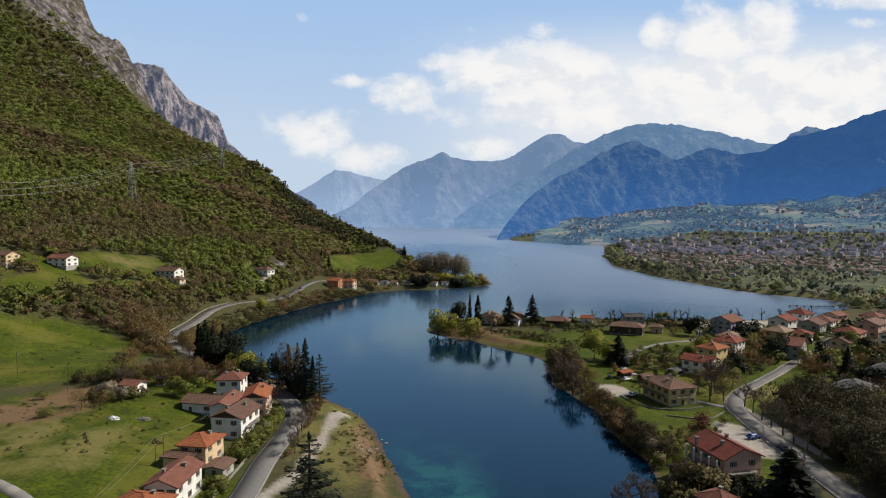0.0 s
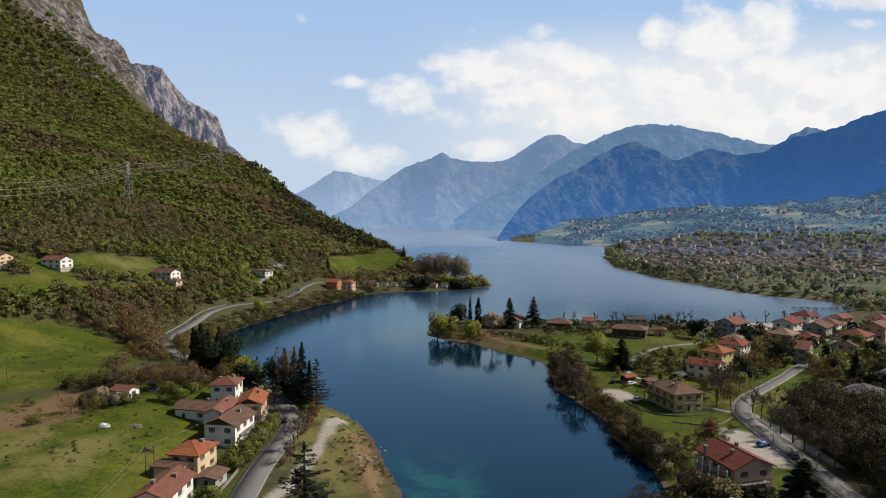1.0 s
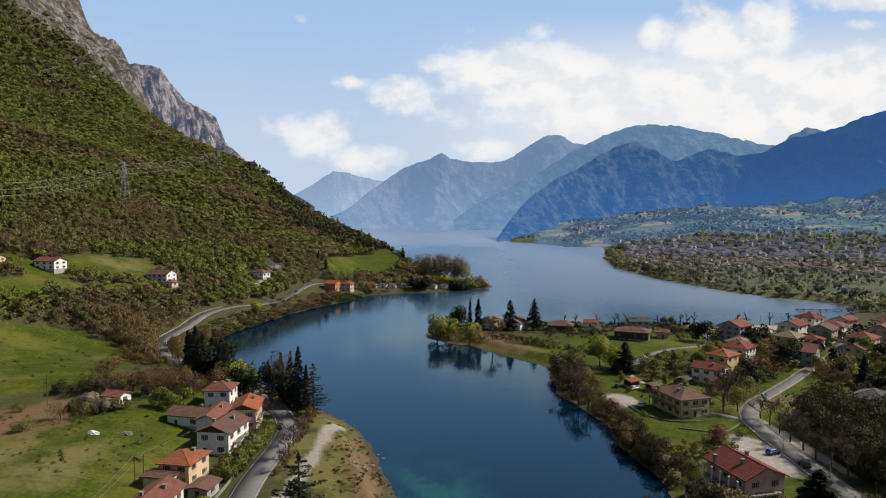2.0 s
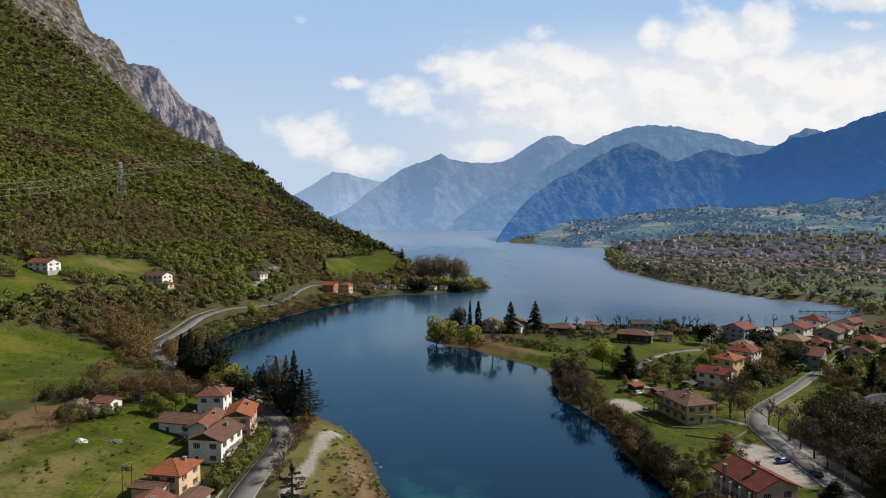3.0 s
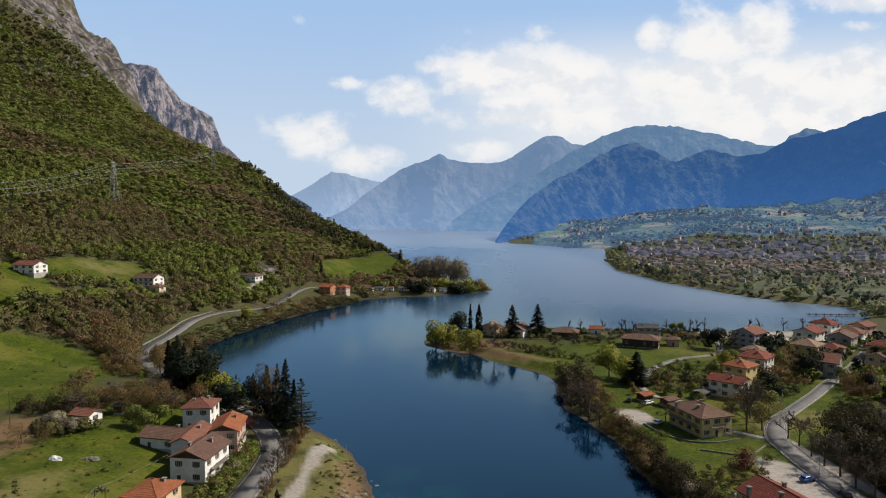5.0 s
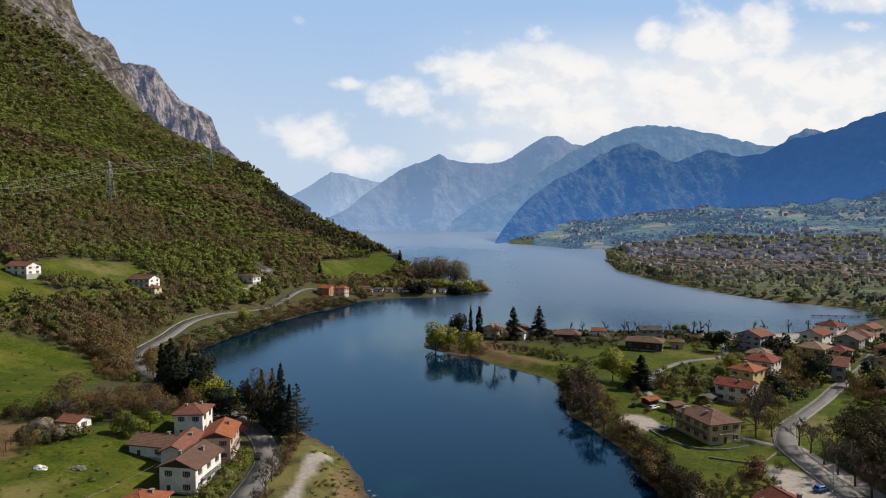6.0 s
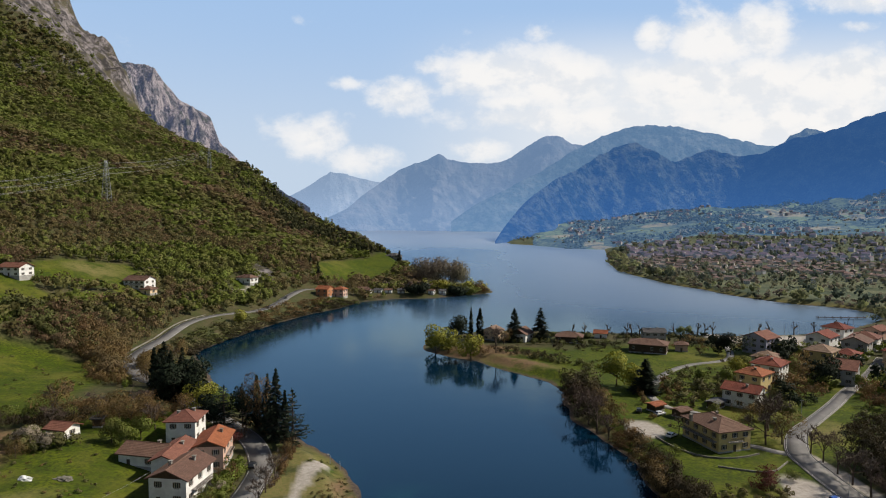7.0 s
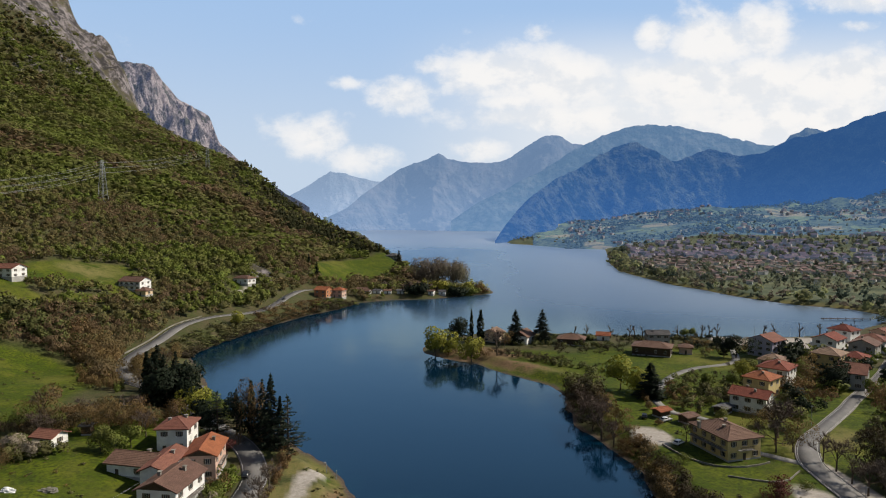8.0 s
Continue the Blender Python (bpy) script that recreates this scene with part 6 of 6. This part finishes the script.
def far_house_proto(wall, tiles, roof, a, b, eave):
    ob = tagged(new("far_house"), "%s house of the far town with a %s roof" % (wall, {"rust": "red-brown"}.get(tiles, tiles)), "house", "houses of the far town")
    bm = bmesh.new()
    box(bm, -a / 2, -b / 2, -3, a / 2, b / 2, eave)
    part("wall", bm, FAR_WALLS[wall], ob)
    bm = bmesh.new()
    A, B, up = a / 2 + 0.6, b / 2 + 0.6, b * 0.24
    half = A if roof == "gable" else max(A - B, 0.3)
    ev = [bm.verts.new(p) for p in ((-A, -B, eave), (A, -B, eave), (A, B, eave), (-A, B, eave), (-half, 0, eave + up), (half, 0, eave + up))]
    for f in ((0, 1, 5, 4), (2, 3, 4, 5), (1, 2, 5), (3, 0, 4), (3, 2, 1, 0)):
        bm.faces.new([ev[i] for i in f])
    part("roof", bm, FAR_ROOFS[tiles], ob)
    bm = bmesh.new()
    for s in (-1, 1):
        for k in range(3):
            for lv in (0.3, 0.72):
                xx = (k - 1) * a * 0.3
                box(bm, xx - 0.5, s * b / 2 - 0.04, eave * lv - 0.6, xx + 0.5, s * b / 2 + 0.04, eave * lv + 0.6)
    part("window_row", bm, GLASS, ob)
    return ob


far_kinds = [("white", "brown", "gable", 12, 10, 6.5), ("cream", "rust", "hip", 13, 11, 7.5), ("pink", "brown", "gable", 15, 10, 6), ("grey", "rust", "gable", 18, 11, 6.5), ("white", "tan", "hip", 11, 11, 8), ("cream", "brown", "gable", 22, 12, 6)]
x, y, rng = jittered(180, 1500, 700, 1900, 13, 7)
d = shore_distance(x, y)
dense = np.exp(-((np.hypot(x, y) - 1080) / 260) ** 2) * (0.45 + 0.75 * value_noise(x, y, 200, 15))
keep = (d > 30) & in_view(x, y, 0.74) & (rng.uniform(0, 1, len(x)) < dense * 0.85)
x, y = x[keep], y[keep]
z = land_height(x, y)
order = np.argsort(np.hypot(x, y))
x, y, z = x[order], y[order], z[order]
protos = []
for i in range(min(len(x), 290)):
    m = pose(x[i], y[i], z[i], 0, 0, rng.uniform(-90, 90)) @ Matrix.Scale(rng.uniform(0.42, 0.64), 4)
    if i < len(far_kinds):
        ob = far_house_proto(*far_kinds[i])
        ob.matrix_world = m
        protos.append(ob)
    else:
        copy_thing(protos[int(rng.integers(0, len(protos)))], Matrix.Identity(4)).matrix_basis = m


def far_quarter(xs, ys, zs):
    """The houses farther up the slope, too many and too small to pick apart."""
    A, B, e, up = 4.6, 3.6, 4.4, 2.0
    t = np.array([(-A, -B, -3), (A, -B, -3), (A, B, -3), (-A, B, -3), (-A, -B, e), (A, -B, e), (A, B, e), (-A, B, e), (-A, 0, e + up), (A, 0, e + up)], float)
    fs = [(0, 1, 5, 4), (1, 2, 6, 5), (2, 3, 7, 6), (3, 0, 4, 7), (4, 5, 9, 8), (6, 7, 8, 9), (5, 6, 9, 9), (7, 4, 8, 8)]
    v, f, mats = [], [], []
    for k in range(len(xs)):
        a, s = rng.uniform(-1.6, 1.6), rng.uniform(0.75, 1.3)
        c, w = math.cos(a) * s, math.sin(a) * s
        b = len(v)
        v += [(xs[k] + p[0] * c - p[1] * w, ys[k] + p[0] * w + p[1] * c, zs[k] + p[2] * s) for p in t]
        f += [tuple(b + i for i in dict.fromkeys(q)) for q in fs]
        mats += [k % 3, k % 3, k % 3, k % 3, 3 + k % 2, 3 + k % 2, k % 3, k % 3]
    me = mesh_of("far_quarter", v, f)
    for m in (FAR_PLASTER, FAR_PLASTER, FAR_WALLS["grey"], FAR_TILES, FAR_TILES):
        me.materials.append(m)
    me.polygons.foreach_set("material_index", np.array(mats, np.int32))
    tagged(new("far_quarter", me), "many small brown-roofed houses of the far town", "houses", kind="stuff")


more_x, more_y, _ = jittered(330, 1700, 1300, 2300, 38, 18)
keep = (np.hypot(more_x, more_y) > 1480) & in_view(more_x, more_y, 0.74) & (more_x > 0.2 * more_y) & (value_noise(more_x, more_y, 180, 37) > 0.50)
more_x, more_y = more_x[keep], more_y[keep]
far_quarter(np.concatenate([x[290:], more_x]), np.concatenate([y[290:], more_y]), np.concatenate([np.maximum(z[290:], np.where(np.hypot(x[290:], y[290:]) > 1460, valley_height(x[290:], y[290:]), 0)), valley_height(more_x, more_y)]))


# ---- pylons and wires ----
def pylon(x, y, h, turn, base=None):
    z = height_at(x, y)
    ob = thing("electricity_pylon", "grey steel lattice pylon on the wooded slope", "pylon", pose(x, y, z, 0, 0, turn), "pylons on the slope")
    w, top = h * 0.085, h * 0.02
    for sx in (-1, 1):
        for sy in (-1, 1):
            v, f = [], []
            tube(v, f, (sx * w, sy * w, -1), (sx * top, sy * top, h), 0.24, 0.14, 4)
            part("leg", mesh_of("leg", v, f, METAL), None, ob)
    v, f = [], []
    n = 12
    for i in range(n):
        z0, z1 = h * i / n, h * (i + 1) / n
        r0, r1 = w + (top - w) * i / n, w + (top - w) * (i + 1) / n
        for a, b in (((-1, -1), (1, -1)), ((1, -1), (1, 1)), ((1, 1), (-1, 1)), ((-1, 1), (-1, -1))):
            tube(v, f, (a[0] * r0, a[1] * r0, z0), (b[0] * r1, b[1] * r1, z1), 0.09, 0.09, 3)
            tube(v, f, (b[0] * r0, b[1] * r0, z0), (a[0] * r1, a[1] * r1, z1), 0.09, 0.09, 3)
    part("bracing", mesh_of("bracing", v, f, METAL), None, ob)
    for lv in (0.70, 0.82, 0.94):
        v, f = [], []
        for s in (-1, 1):
            tube(v, f, (0, 0, h * lv), (s * h * 0.12, 0, h * lv), 0.2, 0.1, 4)
            tube(v, f, (0, 0, h * lv + 1.6), (s * h * 0.12, 0, h * lv), 0.12, 0.1, 4)
        part("cross_arm", mesh_of("cross_arm", v, f, METAL), None, ob)
    return Vector((x, y, z)), h, radians(turn)


CABLE = material("cable", (0.36, 0.36, 0.36), (0.28, 0.28, 0.28), 1.0, rough=0.5)


def wire(a, b, sag, r, label):
    pts = [a.lerp(b, t / 12) - Vector((0, 0, sag * 4 * (t / 12) * (1 - t / 12))) for t in range(13)]
    side = (b - a).cross(Vector((0, 0, 1))).normalized()
    v = [p + side * r * math.cos(k * 2.0944) + Vector((0, 0, r * math.sin(k * 2.0944))) for p in pts for k in range(3)]
    f = [(i * 3 + k, i * 3 + (k + 1) % 3, i * 3 + 3 + (k + 1) % 3, i * 3 + 3 + k) for i in range(12) for k in range(3)]
    tagged(new("power_line", mesh_of("power_line", v, f, CABLE)), label, "cable", "power lines")


line = [pylon(-310, 632, 40, -10), pylon(-343, 989, 37, 0), pylon(-322, 1165, 40, 0)]
start = (Vector((-285, 400, 60)), 34, radians(-10))
for p, q in ((start, line[0]), (line[0], line[1])):
    for lv in (0.70, 0.82, 0.94):
        for s in (-1, 1):
            ends = [o[0] + Vector((s * o[1] * 0.12 * math.cos(o[2]), s * o[1] * 0.12 * math.sin(o[2]), o[1] * lv)) for o in (p, q)]
            wire(*ends, 5, 0.075, "thin power line strung along the slope")


# ---- small things ----
def pole(name, label, x, y, h, r=0.12, arm=0.0, group="poles"):
    ob = thing(name, label, "pole", pose(x, y, height_at(x, y)), group)
    v, f = [], []
    tube(v, f, (0, 0, -0.4), (0, 0, h), r, r * 0.7, 6)
    part("shaft", mesh_of("shaft", v, f, BARK if name == "wooden_pole" else METAL), None, ob)
    if arm:
        v, f = [], []
        tube(v, f, (-arm, 0, h - 0.4), (arm, 0, h - 0.4), 0.06, 0.06, 4)
        part("arm", mesh_of("arm", v, f, METAL), None, ob)
    return Vector((x, y, height_at(x, y) + h))


poles = [pole("wooden_pole", "weathered wooden utility pole in the meadow", x, y, h, 0.14, 0.7, "utility poles") for x, y, h in ((-131, 218, 10), (-160, 235, 10), (-76, 164, 8), (-74.5, 165.5, 8), (-72, 108, 8))]
wire(poles[2], poles[4], 0.8, 0.022, "thin overhead line to the houses")
wire(poles[3], poles[4] + Vector((0.6, 0, 0)), 0.8, 0.022, "thin overhead line to the houses")
wire(poles[2], Vector((-71, 192, height_at(-71, 192) + 6.4)), 0.5, 0.022, "thin overhead line to the farmhouse")
for x, y in ((-33, 223), (-29.5, 219)):
    pole("mooring_post", "dark wooden mooring post at the water's edge", x, y, 2.6, 0.14, group="mooring posts")
for x, y in ((205, 400), (216, 404), (226, 408), (196, 398), (250, 420), (176, 398)):
    pole("street_lamp", "grey lamp post on the lake promenade", x, y, 7, 0.09, 0.5, "promenade lamps")
for x, y in ((109, 226), (98, 190), (98, 168), (122, 252)):
    pole("street_lamp", "grey lamp post beside the village road", x, y, 7, 0.09, 0.6, "road lamps")


def car(x, y, turn, paint, label, length=4.2):
    ob = thing("car", label, "car", pose(x, y, height_at(x, y) + 0.15, 0, 0, turn), "cars")
    bm = bmesh.new()
    L, W = length / 2, 0.86
    side = [(-L, 0.35), (-L, 0.85), (-L + 0.3, 0.95), (L - 1.1, 0.92), (L - 0.1, 0.72), (L, 0.4)]
    for pts, w0, w1 in ((side, W, W), ([(-L + 0.25, 0.9), (-L + 0.7, 1.42), (0.35, 1.44), (1.05, 0.9)], W * 0.96, W * 0.8)):
        rows = []
        for s in (-1, 1):
            rows.append([bm.verts.new((px, s * (w0 if pz < 1.0 else w1), pz)) for px, pz in pts])
        bm.faces.new(rows[0])
        bm.faces.new(rows[1][::-1])
        for i in range(len(pts)):
            j = (i + 1) % len(pts)
            bm.faces.new((rows[0][j], rows[0][i], rows[1][i], rows[1][j]))
    bmesh.ops.recalc_face_normals(bm, faces=bm.faces)
    bmesh.ops.bevel(bm, geom=list(bm.edges), offset=0.05, segments=1, affect="EDGES")
    part("body", bm, material(paint[0], paint[1], tuple(c * 0.85 for c in paint[1]), 3.0, rough=0.3, bump=0, spec=0.6), ob)
    for sx, ln in ((-L + 0.48, "rear_window"), (0.72, "windscreen")):
        bm = bmesh.new()
        d = -0.16 if sx < 0 else 0.22
        slab(bm, [(sx - abs(d), -0.66, 0.98 if sx < 0 else 1.38), (sx + abs(d), -0.66, 1.38 if sx < 0 else 1.0), (sx + abs(d), 0.66, 1.38 if sx < 0 else 1.0), (sx - abs(d), 0.66, 0.98 if sx < 0 else 1.38)], 0.03)
        bmesh.ops.translate(bm, verts=bm.verts, vec=(0.05 if sx > 0 else -0.05, 0, 0.05))
        part(ln, bm, GLASS, ob)
    for s in (-1, 1):
        bm = bmesh.new()
        box(bm, -L + 0.75, s * 0.80 - 0.02, 0.98, 0.5, s * 0.80 + 0.02, 1.34)
        part("side_window", bm, GLASS, ob)
        for wx in (-L + 0.8, L - 0.85):
            v, f = [], []
            tube(v, f, (wx, s * 0.72, 0.16), (wx, s * 0.9, 0.16), 0.32, 0.32, 12)
            f += [tuple(range(12)), tuple(range(12, 24))]
            part("wheel", mesh_of("wheel", v, f, GLASS), None, ob)
    return ob


BLUE, BLACK, WHITE, SILVER, RED = ("blue_paint", (0.03, 0.10, 0.42)), ("black_paint", (0.02, 0.02, 0.022)), ("white_paint", (0.72, 0.72, 0.72)), ("silver_paint", (0.40, 0.41, 0.43)), ("red_paint", (0.35, 0.04, 0.03))
car(95.0, 190, 20, BLUE, "small blue car parked beside the village road")
car(99, 181, 88, BLACK, "dark car on the village road")
car(-53, 214, 95, BLACK, "dark car on the lakeside road")
car(-109, 284, -60, SILVER, "silver car on the bend of the lakeside road")
car(-103, 277, -58, WHITE, "white car near the bend of the lakeside road")
car(-97.5, 271.5, -55, WHITE, "white car parked below the conifers")
car(-124, 492, -70, BLACK, "dark car far along the lakeside road")
car(-120, 530, -85, BLACK, "dark car far along the lakeside road")
car(72, 236, 40, WHITE, "white car parked in the gravel yard")
car(76, 258, 30, SILVER, "silver van parked by the shed", 4.8)
car(70, 262, 70, BLACK, "dark car parked by the shed")
for i, (x, y) in enumerate(((196, 388), (201, 386), (206, 384), (213, 388), (219, 391))):
    car(x, y, 60, (WHITE, SILVER, RED, BLACK, WHITE)[i], "%s car parked on the lake promenade" % ("white", "silver", "red", "dark", "white")[i])


def pier():
    ob = thing("pier", "long dark wooden jetty on the far side of the lake", "pier", pose(303, 487, 0, 0, 0, 175))
    bm = bmesh.new()
    box(bm, 0, -1.1, 1.0, 34, 1.1, 1.25)
    part("deck", bm, DARK_WOOD, ob)
    for i in range(7):
        for s in (-1, 1):
            v, f = [], []
            tube(v, f, (1 + i * 5.3, s * 0.9, -1.5), (1 + i * 5.3, s * 0.9, 1.9), 0.16, 0.14, 6)
            part("pile", mesh_of("pile", v, f, DARK_WOOD), None, ob)


pier()


def heap(name, label, category, x, y, rx, ry, h, mat, seed):
    rng = np.random.default_rng(seed)
    bm = bmesh.new()
    bmesh.ops.create_icosphere(bm, subdivisions=3, radius=1.0)
    for v in bm.verts:
        n = noise.noise(v.co * 3.0 + Vector((seed, 0, 0))) * 0.6
        v.co = Vector((v.co.x * rx * (1 + n), v.co.y * ry * (1 + n), max(v.co.z, -0.15) * h * (1 + n)))
    me = bpy.data.meshes.new(name)
    bm.to_mesh(me)
    bm.free()
    me.materials.append(mat)
    ob = new(name, me)
    ob.location = (x, y, height_at(x, y))
    return tagged(ob, label, category)


heap("tarpaulin", "crumpled white tarpaulin lying on the grass", "tarpaulin", -101, 191, 1.7, 1.0, 0.8, TARP, 3)
heap("debris_pile", "grey heap of boards on the grass", "pile", -93, 193, 2.2, 1.2, 0.7, PLASTER_WALL, 5)
for i, (x, y, r) in enumerate(((-22, 186, 1.3), (-24.5, 183, 1.0), (-20.5, 190, 0.8), (-23, 189, 0.7), (-26, 187, 0.9))):
    tagged(heap("driftwood_heap", "pale driftwood and stones on the beach", "driftwood", x, y, r, r * 0.7, 0.5 * r, SAND, 10 + i), group="beach driftwood")
for i, (x, y, r) in enumerate(((-18, 196, 0.7), (-30, 229, 0.6), (-27, 226, 0.5), (-19.5, 199, 0.5), (-35, 231, 0.5))):
    tagged(heap("boulder", "grey boulder at the water's edge", "rock", x, y, r, r * 0.8, 0.6 * r, KERB, 20 + i), group="shore boulders")


def wall_along(name, pts, h, thick, mat, label):
    line = smooth_line(pts, 3.0)
    level = land_height(line[:, 0], line[:, 1])
    d = np.gradient(line, axis=0)
    d /= np.linalg.norm(d, axis=1)[:, None]
    nrm = np.stack([d[:, 1], -d[:, 0]], 1) * thick / 2
    k = len(line)
    v = np.concatenate([np.c_[line - nrm, level - 0.4], np.c_[line + nrm, level - 0.4], np.c_[line + nrm, level + h], np.c_[line - nrm, level + h]])
    i = np.arange(k - 1)
    f = np.concatenate([np.stack([i + a * k, i + 1 + a * k, i + 1 + b * k, i + b * k], 1) for a, b in ((0, 1), (1, 2), (2, 3), (3, 0))])
    bm_faces = [tuple(q) for q in f] + [(0, k, 2 * k, 3 * k), (k - 1, 4 * k - 1, 3 * k - 1, 2 * k - 1)]
    return tagged(new(name, mesh_of(name, v, bm_faces, mat)), label, "wall")


wall_along("garden_wall", [(67, 236), (70, 226), (76, 219), (84, 218), (92, 221)], 0.5, 0.25, PLASTER_WALL, "low pale wall round the yellow villa's garden")
wall_along("garden_wall", [(76, 212), (88, 208), (97, 215)], 0.45, 0.25, PLASTER_WALL, "low dark wall along the garden")
wall_along("parapet", [(-56, 150), (-55.5, 175), (-56, 200), (-58, 216)], 0.8, 0.3, PLASTER_WALL, "low stone parapet beside the lakeside road")
wall_along("parapet", [(-147, 336), (-155, 350), (-157, 384), (-158, 418), (-152, 447)], 0.7, 0.4, PLASTER_WALL, "stone retaining wall beside the lakeside road")
wall_along("promenade_wall", [(170, 412), (200, 416), (235, 424), (262, 440)], 0.7, 0.5, KERB, "pale stone wall along the lake promenade")
